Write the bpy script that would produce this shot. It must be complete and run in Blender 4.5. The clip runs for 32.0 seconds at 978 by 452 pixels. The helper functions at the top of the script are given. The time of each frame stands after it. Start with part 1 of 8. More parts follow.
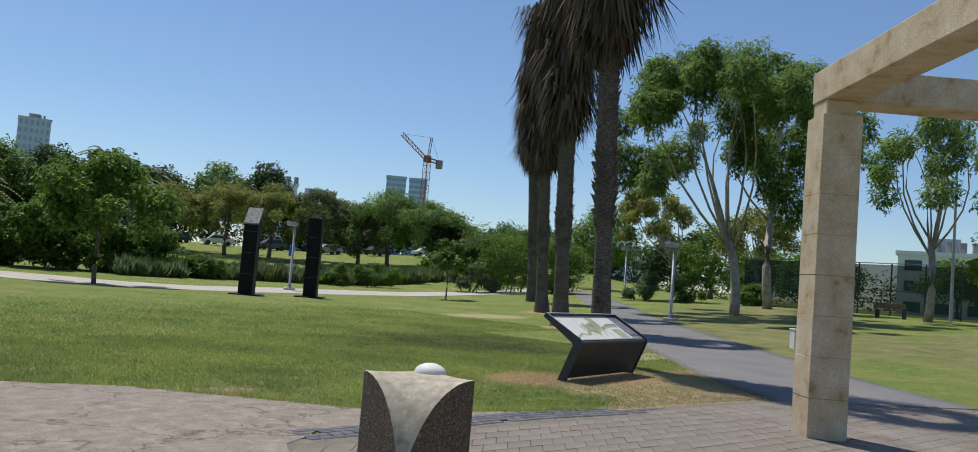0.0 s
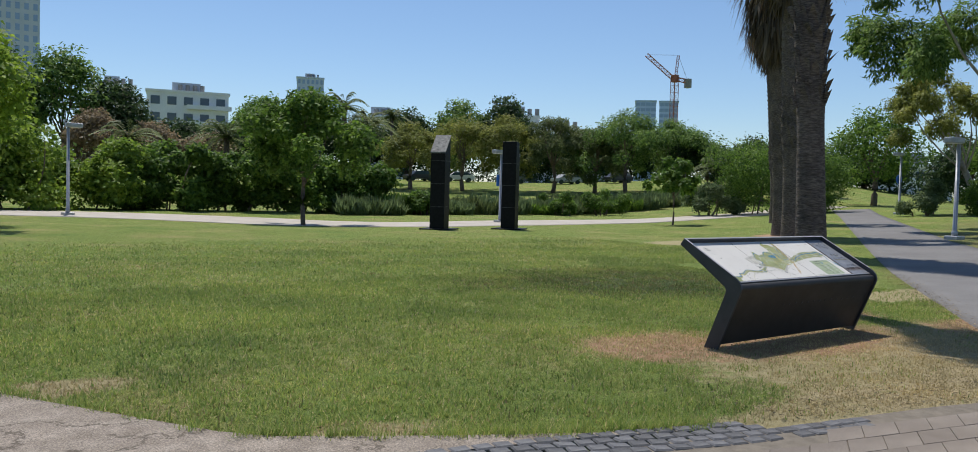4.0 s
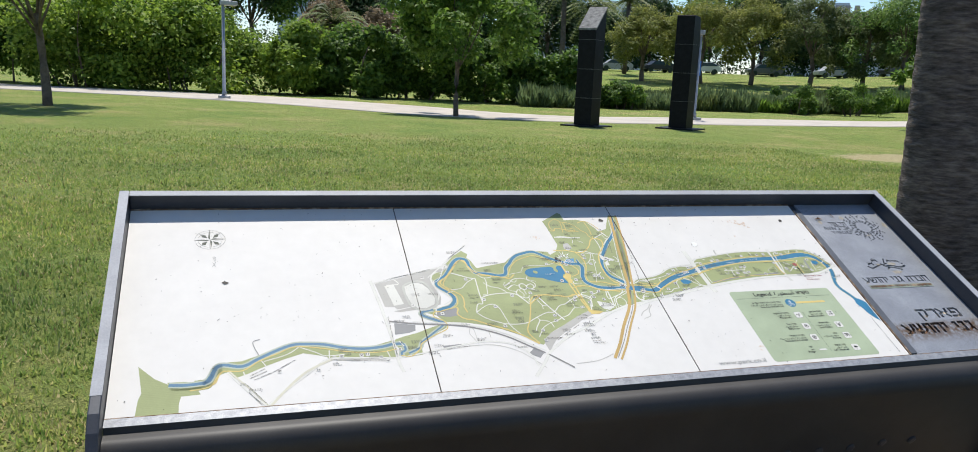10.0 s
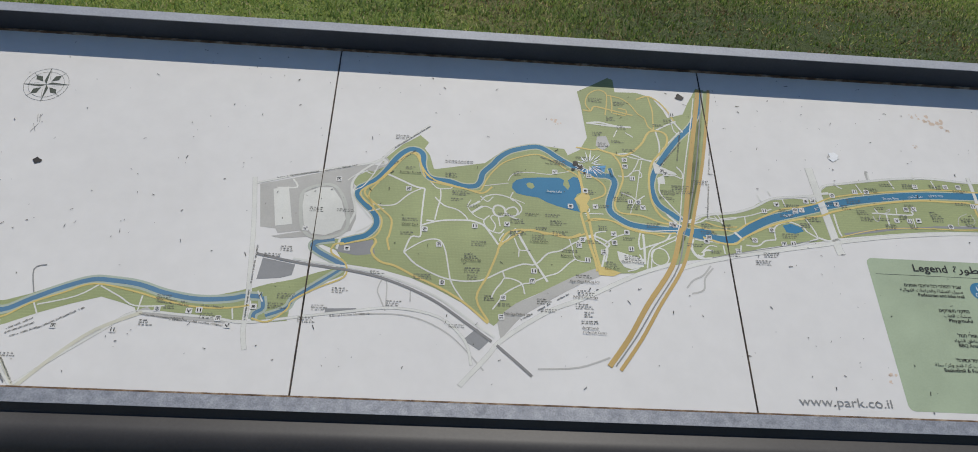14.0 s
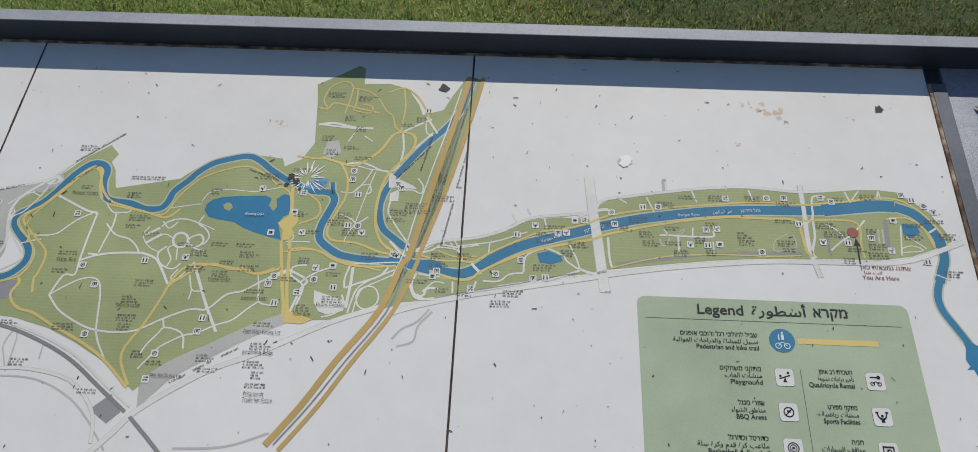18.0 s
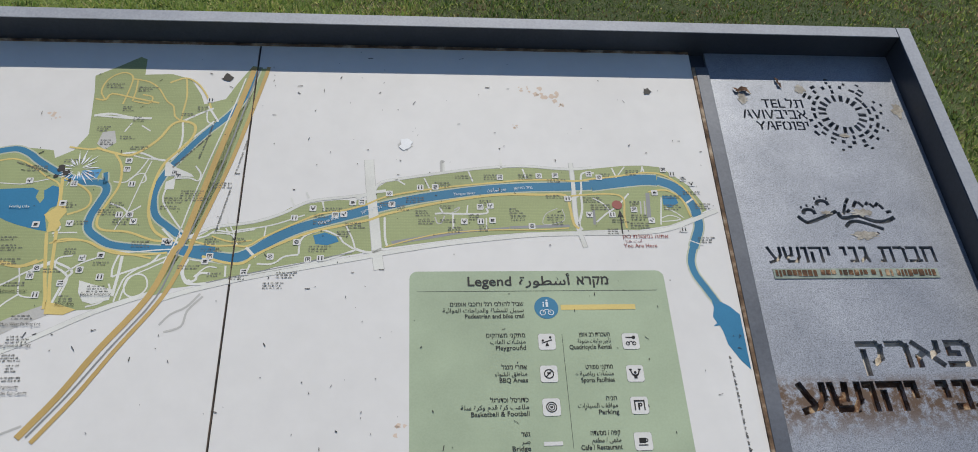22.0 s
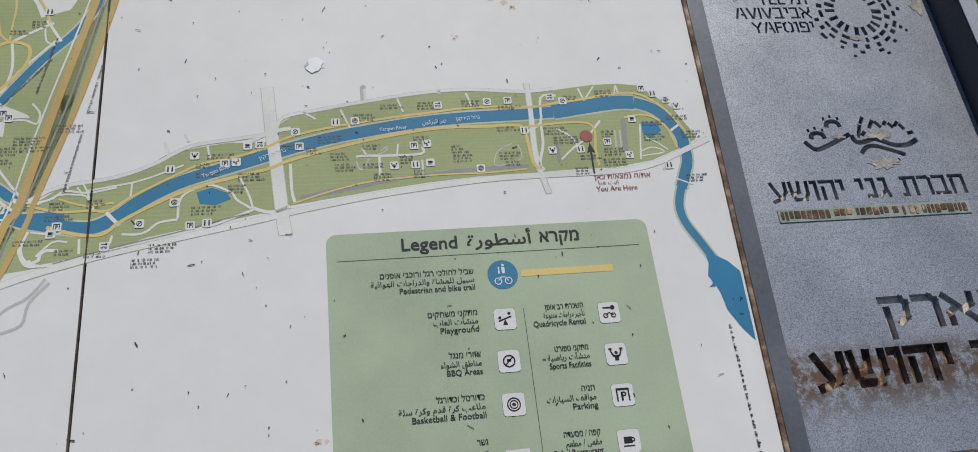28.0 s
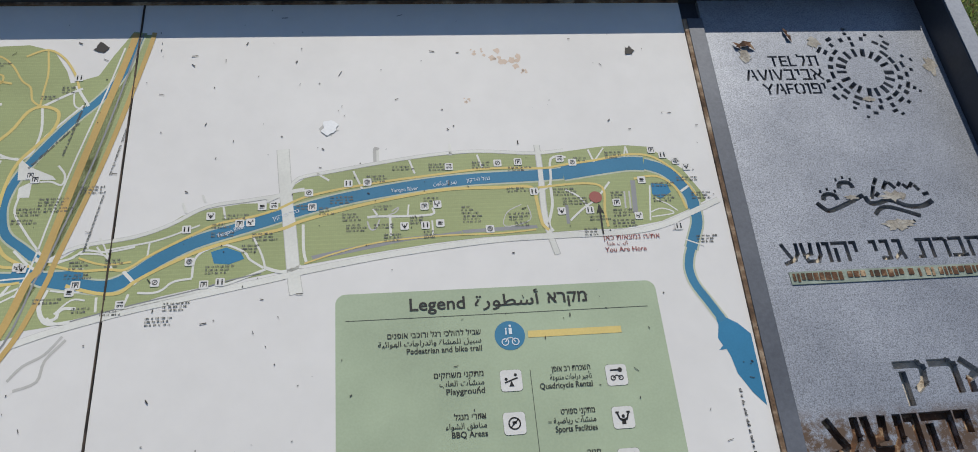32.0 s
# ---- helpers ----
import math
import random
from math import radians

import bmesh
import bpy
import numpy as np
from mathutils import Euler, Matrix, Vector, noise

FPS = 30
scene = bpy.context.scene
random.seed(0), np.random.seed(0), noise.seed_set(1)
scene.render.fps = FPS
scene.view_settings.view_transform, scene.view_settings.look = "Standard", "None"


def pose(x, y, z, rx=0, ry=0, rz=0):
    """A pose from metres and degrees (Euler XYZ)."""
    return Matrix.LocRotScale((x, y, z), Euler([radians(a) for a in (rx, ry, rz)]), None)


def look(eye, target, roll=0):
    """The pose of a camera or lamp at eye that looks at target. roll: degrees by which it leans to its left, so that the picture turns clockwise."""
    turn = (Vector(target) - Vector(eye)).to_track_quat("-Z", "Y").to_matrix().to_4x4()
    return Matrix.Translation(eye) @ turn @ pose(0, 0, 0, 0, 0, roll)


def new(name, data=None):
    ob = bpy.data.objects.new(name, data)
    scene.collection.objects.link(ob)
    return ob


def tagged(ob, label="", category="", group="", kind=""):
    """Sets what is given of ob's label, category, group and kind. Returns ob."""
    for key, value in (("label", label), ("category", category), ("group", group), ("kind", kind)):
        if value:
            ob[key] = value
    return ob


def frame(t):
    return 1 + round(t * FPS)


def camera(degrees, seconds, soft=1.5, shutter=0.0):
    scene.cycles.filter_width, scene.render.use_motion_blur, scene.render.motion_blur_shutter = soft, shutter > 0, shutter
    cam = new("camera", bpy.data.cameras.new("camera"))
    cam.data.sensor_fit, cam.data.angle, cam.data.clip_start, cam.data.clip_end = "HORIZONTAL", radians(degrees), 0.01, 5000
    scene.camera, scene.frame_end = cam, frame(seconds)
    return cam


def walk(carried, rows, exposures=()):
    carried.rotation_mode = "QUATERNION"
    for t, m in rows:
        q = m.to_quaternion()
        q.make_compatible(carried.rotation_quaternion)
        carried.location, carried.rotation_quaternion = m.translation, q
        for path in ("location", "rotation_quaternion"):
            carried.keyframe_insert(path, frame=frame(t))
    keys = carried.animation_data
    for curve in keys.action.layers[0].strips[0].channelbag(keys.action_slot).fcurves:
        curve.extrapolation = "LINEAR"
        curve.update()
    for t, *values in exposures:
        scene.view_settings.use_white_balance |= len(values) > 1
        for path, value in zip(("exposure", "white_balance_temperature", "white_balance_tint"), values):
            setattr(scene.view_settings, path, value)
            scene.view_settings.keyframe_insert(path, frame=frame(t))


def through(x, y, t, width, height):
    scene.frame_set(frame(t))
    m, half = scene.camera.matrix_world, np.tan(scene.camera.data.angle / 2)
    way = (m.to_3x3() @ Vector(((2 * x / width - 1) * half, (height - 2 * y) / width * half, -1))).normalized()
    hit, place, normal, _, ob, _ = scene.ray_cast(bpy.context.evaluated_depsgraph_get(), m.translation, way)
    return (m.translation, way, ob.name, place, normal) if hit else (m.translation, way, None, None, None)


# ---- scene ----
cam = camera(62.39, 32.0, soft=0.9)
PATH = [
    (0, (-13.083, -6.653, 1.557), (-11.457, -5.496, 1.687), 4.66),
    (0.5, (-12.474, -6.570, 1.550), (-10.912, -5.326, 1.657), 4.32),
    (1, (-11.825, -6.264, 1.494), (-10.359, -4.906, 1.569), 3.92),
    (1.5, (-11.282, -6.096, 1.516), (-9.810, -4.742, 1.500), 4.23),
    (2, (-10.674, -5.952, 1.489), (-9.196, -4.605, 1.463), 3.61),
    (2.5, (-10.000, -5.683, 1.475), (-8.519, -4.340, 1.418), 0.58),
    (3, (-9.327, -5.563, 1.499), (-7.845, -4.221, 1.450), 1.34),
    (3.5, (-8.755, -5.339, 1.467), (-7.297, -3.971, 1.411), 1.72),
    (4, (-8.036, -5.144, 1.475), (-6.841, -3.542, 1.397), 1.52),
    (4.5, (-7.419, -4.843, 1.433), (-6.428, -3.110, 1.326), 3.56),
    (6.5, (-5.051, -3.431, 1.461), (-4.274, -1.596, 1.292), 4.72),
    (7, (-4.411, -3.136, 1.487), (-3.545, -1.346, 1.272), 7.10),
    (7.5, (-3.803, -2.999, 1.474), (-2.916, -1.216, 1.291), 7.01),
    (8, (-3.203, -2.806, 1.483), (-2.309, -1.027, 1.295), 6.65),
    (8.5, (-2.614, -2.700, 1.472), (-1.714, -0.923, 1.292), 4.84),
    (9, (-2.075, -2.481, 1.431), (-1.222, -0.688, 1.192), 4.05),
    (9.5, (-1.553, -2.276, 1.440), (-0.804, -0.453, 1.099), 3.13),
    (10, (-1.189, -2.050, 1.424), (-0.571, -0.183, 1.064), 2.56),
    (10.5, (-0.900, -1.702, 1.440), (-0.349, 0.156, 0.943), 3.62),
    (11, (-0.662, -1.432, 1.466), (-0.361, 0.394, 0.708), 2.45),
    (11.5, (-0.543, -1.269, 1.463), (-0.540, 0.562, 0.658), -1.06),
    (12, (-0.509, -1.247, 1.492), (-0.494, 0.579, 0.676), -0.54),
    (12.5, (-0.572, -1.265, 1.488), (-0.540, 0.512, 0.570), 4.50),
    (13, (-0.625, -1.245, 1.491), (-0.525, 0.517, 0.551), 7.50),
    (13.5, (-0.595, -1.242, 1.490), (-0.493, 0.522, 0.553), 6.41),
    (14, (-0.503, -1.242, 1.486), (-0.386, 0.519, 0.545), 4.62),
    (14.5, (-0.378, -1.209, 1.438), (-0.237, 0.557, 0.509), 2.05),
    (15, (-0.239, -1.023, 1.435), (0.004, 0.713, 0.473), 3.53),
    (15.5, (-0.153, -0.951, 1.435), (0.101, 0.754, 0.422), 2.84),
    (17.5, (0.068, -0.950, 1.461), (0.015, 0.761, 0.426), 0.87),
    (18, (0.057, -0.947, 1.468), (0.002, 0.762, 0.431), 1.11),
    (18.5, (0.057, -0.959, 1.472), (-0.000, 0.751, 0.436), 1.23),
    (19, (0.067, -0.968, 1.488), (0.021, 0.743, 0.455), 2.36),
    (19.5, (0.108, -0.991, 1.489), (0.033, 0.746, 0.501), 5.06),
    (20, (0.136, -0.973, 1.510), (0.072, 0.792, 0.573), 5.20),
    (20.5, (0.121, -0.965, 1.476), (0.069, 0.804, 0.544), 5.06),
    (21, (0.136, -0.961, 1.466), (0.073, 0.804, 0.528), 4.65),
    (21.5, (0.172, -0.977, 1.462), (0.269, 0.768, 0.488), 4.24),
    (22, (0.233, -0.998, 1.443), (0.421, 0.726, 0.448), 3.10),
    (22.5, (0.223, -0.913, 1.413), (0.425, 0.785, 0.376), 3.36),
    (23, (0.229, -0.839, 1.384), (0.431, 0.839, 0.315), 2.49),
    (23.5, (0.206, -0.802, 1.382), (0.463, 0.827, 0.251), 4.38),
    (24, (0.220, -0.760, 1.373), (0.537, 0.819, 0.187), 5.90),
    (24.5, (0.215, -0.732, 1.363), (0.534, 0.843, 0.172), 5.79),
    (25, (0.240, -0.735, 1.357), (0.576, 0.839, 0.169), 5.05),
    (25.5, (0.260, -0.747, 1.370), (0.594, 0.824, 0.179), 4.62),
    (27.5, (0.268, -0.752, 1.373), (0.585, 0.804, 0.157), 4.22),
    (28, (0.264, -0.756, 1.370), (0.582, 0.804, 0.160), 4.01),
    (28.5, (0.257, -0.750, 1.375), (0.570, 0.813, 0.167), 3.77),
    (29, (0.258, -0.748, 1.377), (0.569, 0.819, 0.173), 3.78),
    (29.5, (0.259, -0.754, 1.379), (0.568, 0.819, 0.183), 3.48),
    (30, (0.261, -0.759, 1.372), (0.556, 0.825, 0.187), 3.12),
    (30.5, (0.262, -0.764, 1.372), (0.554, 0.835, 0.206), 3.13),
    (31, (0.271, -0.765, 1.370), (0.548, 0.849, 0.223), 2.82),
    (31.5, (0.277, -0.763, 1.380), (0.565, 0.854, 0.238), 3.10),
    (32, (0.291, -0.760, 1.385), (0.533, 0.885, 0.273), 2.45),
]
walk(cam, [(t, look(eye, target, roll)) for t, eye, target, roll in PATH],
     [(0.0, 0.0), (4.5, 0.08), (6.5, 0.34), (8.0, 0.52), (9.5, 0.50), (10.0, 0.46), (10.5, 0.28), (11.0, 0.06), (12.0, -0.17), (18.0, -0.18), (21.0, -0.12), (23.0, -0.06), (25.0, -0.18), (31.0, -0.15), (32.0, -0.10)])

# ---- light ----
SUN_EL, SUN_AZ = radians(66.5), radians(15)      # azimuth from +y towards +x
world = bpy.data.worlds.new("sky")
scene.world = world
world.use_nodes = True
wn, wl = world.node_tree.nodes, world.node_tree.links
sky = wn.new("ShaderNodeTexSky")
sky.sky_type, sky.sun_disc = "NISHITA", False
sky.sun_elevation, sky.sun_rotation = SUN_EL, SUN_AZ
sky.air_density, sky.dust_density, sky.ozone_density = 1.0, 0.25, 6.0
wl.new(sky.outputs[0], wn["Background"].inputs[0])
wn["Background"].inputs[1].default_value = 0.112
sun_data = bpy.data.lights.new("sun", "SUN")
sun_data.energy, sun_data.angle, sun_data.color = 4.2, radians(0.53), (1.0, 0.955, 0.88)
sun_to = Vector((math.sin(SUN_AZ) * math.cos(SUN_EL), math.cos(SUN_AZ) * math.cos(SUN_EL), math.sin(SUN_EL)))
sun = new("sun", sun_data)
sun.matrix_world = look(sun_to * 60, (0, 0, 0))
scene.view_settings.exposure = 0.0


# ---- small helpers ----
def part(name, bm, material, parent=None, label="", smooth=False):
    """Links a bmesh as one mesh object, under a thing or a part."""
    me = bpy.data.meshes.new(name)
    bm.to_mesh(me)
    bm.free()
    return link(name, me, material, parent, label, smooth)


def link(name, me, material, parent=None, label="", smooth=False):
    if material is not None:
        me.materials.append(material)
    if smooth:
        me.shade_smooth()
    ob = new(name, me)
    if parent is not None:
        ob.parent = parent
    if label:
        ob["label"] = label
    return ob


def thing(name, at=(0, 0, 0), label="", category="", group="", kind="", rz=0.0):
    ob = new(name)
    ob.empty_display_size = 0.1
    ob.matrix_basis = Matrix.Translation(at) @ Matrix.Rotation(rz, 4, "Z")
    return tagged(ob, label, category, group, kind)


def box(bm, x0, x1, y0, y1, z0, z1, bevel=0.0):
    vs = bmesh.ops.create_cube(bm, size=1.0)["verts"]
    for v in vs:
        v.co = Vector(((x0 + x1) / 2 + v.co.x * (x1 - x0), (y0 + y1) / 2 + v.co.y * (y1 - y0), (z0 + z1) / 2 + v.co.z * (z1 - z0)))
    if bevel:
        es = {e for v in vs for e in v.link_edges}
        bmesh.ops.bevel(bm, geom=list(es), offset=bevel, segments=2, profile=0.5, affect="EDGES")
    return bm


def prism(bm, outline, x0, x1):
    """A plate: an outline of (y, z) pushed from x0 to x1."""
    a = [bm.verts.new((x0, y, z)) for y, z in outline]
    b = [bm.verts.new((x1, y, z)) for y, z in outline]
    n = len(outline)
    fs = [bm.faces.new(a[::-1]), bm.faces.new(b)]
    fs += [bm.faces.new((a[i], a[(i + 1) % n], b[(i + 1) % n], b[i])) for i in range(n)]
    bmesh.ops.recalc_face_normals(bm, faces=fs)
    return bm


def tube(bm, line, radii, sides=10, closed=True):
    """A round bar along points, with a radius at each."""
    rings = []
    for i, p in enumerate(line):
        p = Vector(p)
        d = Vector(line[min(i + 1, len(line) - 1)]) - Vector(line[max(i - 1, 0)])
        q = d.to_track_quat("Z", "Y")
        r = radii[i] if hasattr(radii, "__len__") else radii
        rings.append([bm.verts.new(p + q @ Vector((r * math.cos(a), r * math.sin(a), 0))) for a in (2 * math.pi * k / sides for k in range(sides))])
    for a, b in zip(rings, rings[1:]):
        for k in range(sides):
            bm.faces.new((a[k], a[(k + 1) % sides], b[(k + 1) % sides], b[k]))
    if closed:
        bm.faces.new(rings[0][::-1])
        bm.faces.new(rings[-1])
    return bm


def mesh_np(name, verts, faces):
    """A mesh from numpy arrays of places and of equal-sided faces."""
    me = bpy.data.meshes.new(name)
    n, k = faces.shape
    me.vertices.add(len(verts))
    me.vertices.foreach_set("co", np.asarray(verts, np.float32).ravel())
    me.loops.add(n * k)
    me.loops.foreach_set("vertex_index", faces.astype(np.int32).ravel())
    me.polygons.add(n)
    me.polygons.foreach_set("loop_start", np.arange(0, n * k, k, dtype=np.int32))
    me.update(calc_edges=True)
    return me


# ---- materials ----
def mat(name, color, rough=0.8, metal=0.0, spec=0.5):
    m = bpy.data.materials.new(name)
    m.use_nodes = True
    b = m.node_tree.nodes["Principled BSDF"]
    b.inputs["Base Color"].default_value = (*color, 1)
    b.inputs["Roughness"].default_value = rough
    b.inputs["Metallic"].default_value = metal
    b.inputs["Specular IOR Level"].default_value = spec
    return m


def node(m, kind, **props):
    n = m.node_tree.nodes.new(kind)
    for key, value in props.items():
        if key in n.inputs:
            n.inputs[key].default_value = value
    return n


def wire(m, a, b):
    m.node_tree.links.new(a, b)


def noise_ramp(m, scale, stops, detail=6, rough=0.6, vec=None):
    """A noise put through a colour ramp; stops of (place, colour)."""
    t = node(m, "ShaderNodeTexNoise", Scale=scale, Detail=detail, Roughness=rough)
    if vec is None:
        vec = node(m, "ShaderNodeTexCoord").outputs["Object"]
    wire(m, vec, t.inputs["Vector"])
    r = m.node_tree.nodes.new("ShaderNodeValToRGB")
    els = r.color_ramp.elements
    while len(els) < len(stops):
        els.new(0.5)
    for e, (p, c) in zip(els, stops):
        e.position, e.color = p, (*c, 1)
    wire(m, t.outputs["Fac"], r.inputs["Fac"])
    return r.outputs["Color"], t


def mix(m, fac, a, b, blend="MIX"):
    n = m.node_tree.nodes.new("ShaderNodeMix")
    n.data_type, n.blend_type = "RGBA", blend
    for sock, v in ((n.inputs[0], fac), (n.inputs[6], a), (n.inputs[7], b)):
        if hasattr(v, "is_linked"):
            wire(m, v, sock)
        else:
            sock.default_value = v if isinstance(v, float) else (*v, 1)
    return n.outputs[2]


def base(m, color):
    wire(m, color, m.node_tree.nodes["Principled BSDF"].inputs["Base Color"])


def bump(m, height, strength=0.3, distance=0.01):
    n = node(m, "ShaderNodeBump", Strength=strength, Distance=distance)
    wire(m, height, n.inputs["Height"])
    wire(m, n.outputs["Normal"], m.node_tree.nodes["Principled BSDF"].inputs["Normal"])


def grainy(name, stops, scale=3.0, fine=60.0, fine_amount=0.25, rough=0.85, bump_s=0.3, bump_d=0.004, metal=0.0, spec=0.4, vary=0.0):
    """A matt surface with broad stains and a fine grain."""
    m = mat(name, stops[0][1], rough, metal, spec)
    c, _ = noise_ramp(m, scale, stops)
    g, t = noise_ramp(m, fine, [(0.3, (0.55, 0.55, 0.55)), (0.7, (1.25, 1.25, 1.25))], 3)
    c = mix(m, fine_amount, c, mix(m, 1.0, c, g, "MULTIPLY"))
    if vary:
        oi = m.node_tree.nodes.new("ShaderNodeObjectInfo")
        r = m.node_tree.nodes.new("ShaderNodeMapRange")
        r.inputs["To Min"].default_value, r.inputs["To Max"].default_value = 1 - vary, 1 + vary
        wire(m, oi.outputs["Random"], r.inputs["Value"])
        c = mix(m, 1.0, c, r.outputs["Result"], "MULTIPLY")
    base(m, c)
    bump(m, t.outputs["Fac"], bump_s, bump_d)
    return m


def leafy(name, dark, light, rough=0.6, through=0.48):
    """Leaves: colour varies from leaf to leaf, and some light passes through."""
    m = mat(name, dark, rough, 0, 0.3)
    geo = m.node_tree.nodes.new("ShaderNodeNewGeometry")
    r = m.node_tree.nodes.new("ShaderNodeValToRGB")
    r.color_ramp.elements[0].color, r.color_ramp.elements[1].color = (*dark, 1), (*light, 1)
    wire(m, geo.outputs["Random Per Island"], r.inputs["Fac"])
    big, _ = noise_ramp(m, 0.45, [(0.35, (0.7, 0.75, 0.7)), (0.65, (1.2, 1.15, 1.0))], 2)
    c = mix(m, 1.0, r.outputs["Color"], big, "MULTIPLY")
    b = m.node_tree.nodes["Principled BSDF"]
    wire(m, c, b.inputs["Base Color"])
    tr = m.node_tree.nodes.new("ShaderNodeBsdfTranslucent")
    wire(m, c, tr.inputs["Color"])
    ms = m.node_tree.nodes.new("ShaderNodeMixShader")
    ms.inputs[0].default_value = through
    wire(m, b.outputs[0], ms.inputs[1])
    wire(m, tr.outputs[0], ms.inputs[2])
    wire(m, ms.outputs[0], m.node_tree.nodes["Material Output"].inputs["Surface"])
    return m


M_steel = grainy("painted_steel", [(0.35, (0.036, 0.040, 0.049)), (0.7, (0.058, 0.063, 0.073))], 5, 220, 0.3, 0.44, 0.15, 0.0008, 0.25, 0.5)
# same steel, much paler: sun on the upper faces is put into the colour
M_steel_edge = grainy("worn_sunlit_steel_edge", [(0.35, (0.28, 0.29, 0.31)), (0.7, (0.38, 0.39, 0.41))], 8, 260, 0.3, 0.6, 0.1, 0.0005, 0.0, 0.3)
M_front = grainy("glossy_dark_steel", [(0.35, (0.034, 0.032, 0.031)), (0.7, (0.052, 0.049, 0.046))], 4, 220, 0.25, 0.52, 0.08, 0.0005, 0.0, 0.32)
M_ledge = grainy("worn_ledge", [(0.30, (0.20, 0.21, 0.23)), (0.5, (0.28, 0.29, 0.31)), (0.7, (0.36, 0.37, 0.385))], 60, 420, 0.6, 0.5, 0.2, 0.0006, 0.25, 0.4)
M_galv = grainy("galvanised_steel", [(0.3, (0.30, 0.31, 0.33)), (0.7, (0.46, 0.47, 0.48))], 4, 40, 0.2, 0.5, 0.1, 0.001, 0.6)
M_white = grainy("map_white", [(0.3, (0.600, 0.580, 0.545)), (0.7, (0.665, 0.645, 0.605))], 2.5, 30, 0.06, 0.62, 0.03, 0.0005, 0.0, 0.25)
M_black = grainy("black_granite", [(0.3, (0.004, 0.004, 0.005)), (0.7, (0.010, 0.010, 0.012))], 6, 300, 0.4, 0.5, 0.05, 0.0005, 0.0, 0.15)
M_blackrough = grainy("rough_grey_top", [(0.3, (0.07, 0.07, 0.07)), (0.7, (0.26, 0.26, 0.25))], 9, 60, 0.5, 0.7, 0.5, 0.01)
M_stone = grainy("limestone", [(0.30, (0.36, 0.235, 0.110)), (0.42, (0.54, 0.415, 0.255)), (0.58, (0.62, 0.505, 0.345)), (0.75, (0.72, 0.625, 0.465))], 3.4, 60, 0.55, 0.85, 0.5, 0.005)
M_concrete = grainy("smooth_concrete", [(0.28, (0.285, 0.235, 0.165)), (0.5, (0.42, 0.365, 0.275)), (0.62, (0.48, 0.425, 0.33)), (0.75, (0.66, 0.61, 0.53))], 14, 160, 0.6, 0.8, 0.2, 0.002)
M_aggregate = grainy("exposed_aggregate", [(0.35, (0.085, 0.058, 0.036)), (0.55, (0.19, 0.140, 0.090)), (0.70, (0.42, 0.36, 0.28))], 70, 190, 1.0, 0.85, 1.0, 0.008)
M_cap = grainy("white_dome", [(0.3, (0.62, 0.60, 0.55)), (0.7, (0.74, 0.72, 0.68))], 6, 90, 0.15, 0.6, 0.1, 0.002)
M_bark = grainy("bark", [(0.3, (0.10, 0.075, 0.055)), (0.7, (0.22, 0.17, 0.13))], 6, 60, 0.5, 0.9, 0.6, 0.02)
M_eubark = grainy("pale_bark", [(0.3, (0.20, 0.17, 0.14)), (0.7, (0.42, 0.38, 0.33))], 2.5, 40, 0.3, 0.8, 0.3, 0.01)
M_asphalt = grainy("asphalt", [(0.3, (0.150, 0.142, 0.138)), (0.7, (0.205, 0.197, 0.190))], 0.7, 120, 0.35, 0.9, 0.3, 0.004)
M_prom = grainy("pale_paving", [(0.3, (0.38, 0.34, 0.29)), (0.7, (0.50, 0.45, 0.39))], 0.8, 20, 0.3, 0.9, 0.2, 0.004)


# ---- terrain ----
def ground_z(x, y):
    """Height of the lawn: level round the board, rising gently past the asphalt path, a shallow dip by the promenade, the far bank higher."""
    x, y = np.asarray(x, float), np.asarray(y, float)
    p = 0.0435 * x - 0.0319 * y - 0.377
    p = 0.05 * np.logaddexp(0, p / 0.05)
    p = np.maximum(1.3 - 0.15 * np.logaddexp(0, (1.3 - p) / 0.15), 0)
    p = p - 0.3 * np.exp(-((x - 9) ** 2 + (y - 33) ** 2) / 50)
    far = np.clip((np.hypot(x + 6, y + 4) - 62) / 60, 0, 1) * np.clip((0.95 * y - 0.32 * x) / 30, 0, 1)
    return p + 3.4 * far * far * (3 - 2 * far)


def gz(x, y):
    return float(ground_z(x, y))


rng = np.random.default_rng(4)
xs = np.r_[-1500, -700, -300, -150, -90, np.arange(-60, -20, 4), np.arange(-20, 40, 0.8), np.arange(40, 130, 5), 150, 200, 300, 700, 1500]
ys = np.r_[-1500, -700, -300, -120, -60, -30, np.arange(-20, 50, 0.8), np.arange(50, 140, 5), 160, 200, 300, 700, 1500]
gx, gy = np.meshgrid(xs, ys)
hz = ground_z(gx, gy)
idx = np.arange(gx.size).reshape(gx.shape)
quads = np.stack([idx[:-1, :-1], idx[:-1, 1:], idx[1:, 1:], idx[1:, :-1]], -1).reshape(-1, 4)
M_lawn = mat("lawn_soil", (0.08, 0.1, 0.03), 0.95, 0, 0.2)
lc, _ = noise_ramp(M_lawn, 0.35, [(0.28, (0.105, 0.175, 0.040)), (0.5, (0.170, 0.215, 0.058)), (0.70, (0.295, 0.250, 0.125))], 9, 0.75)
lf, lt = noise_ramp(M_lawn, 16, [(0.34, (0.35, 0.38, 0.30)), (0.66, (1.65, 1.55, 1.45))], 9, 0.85)
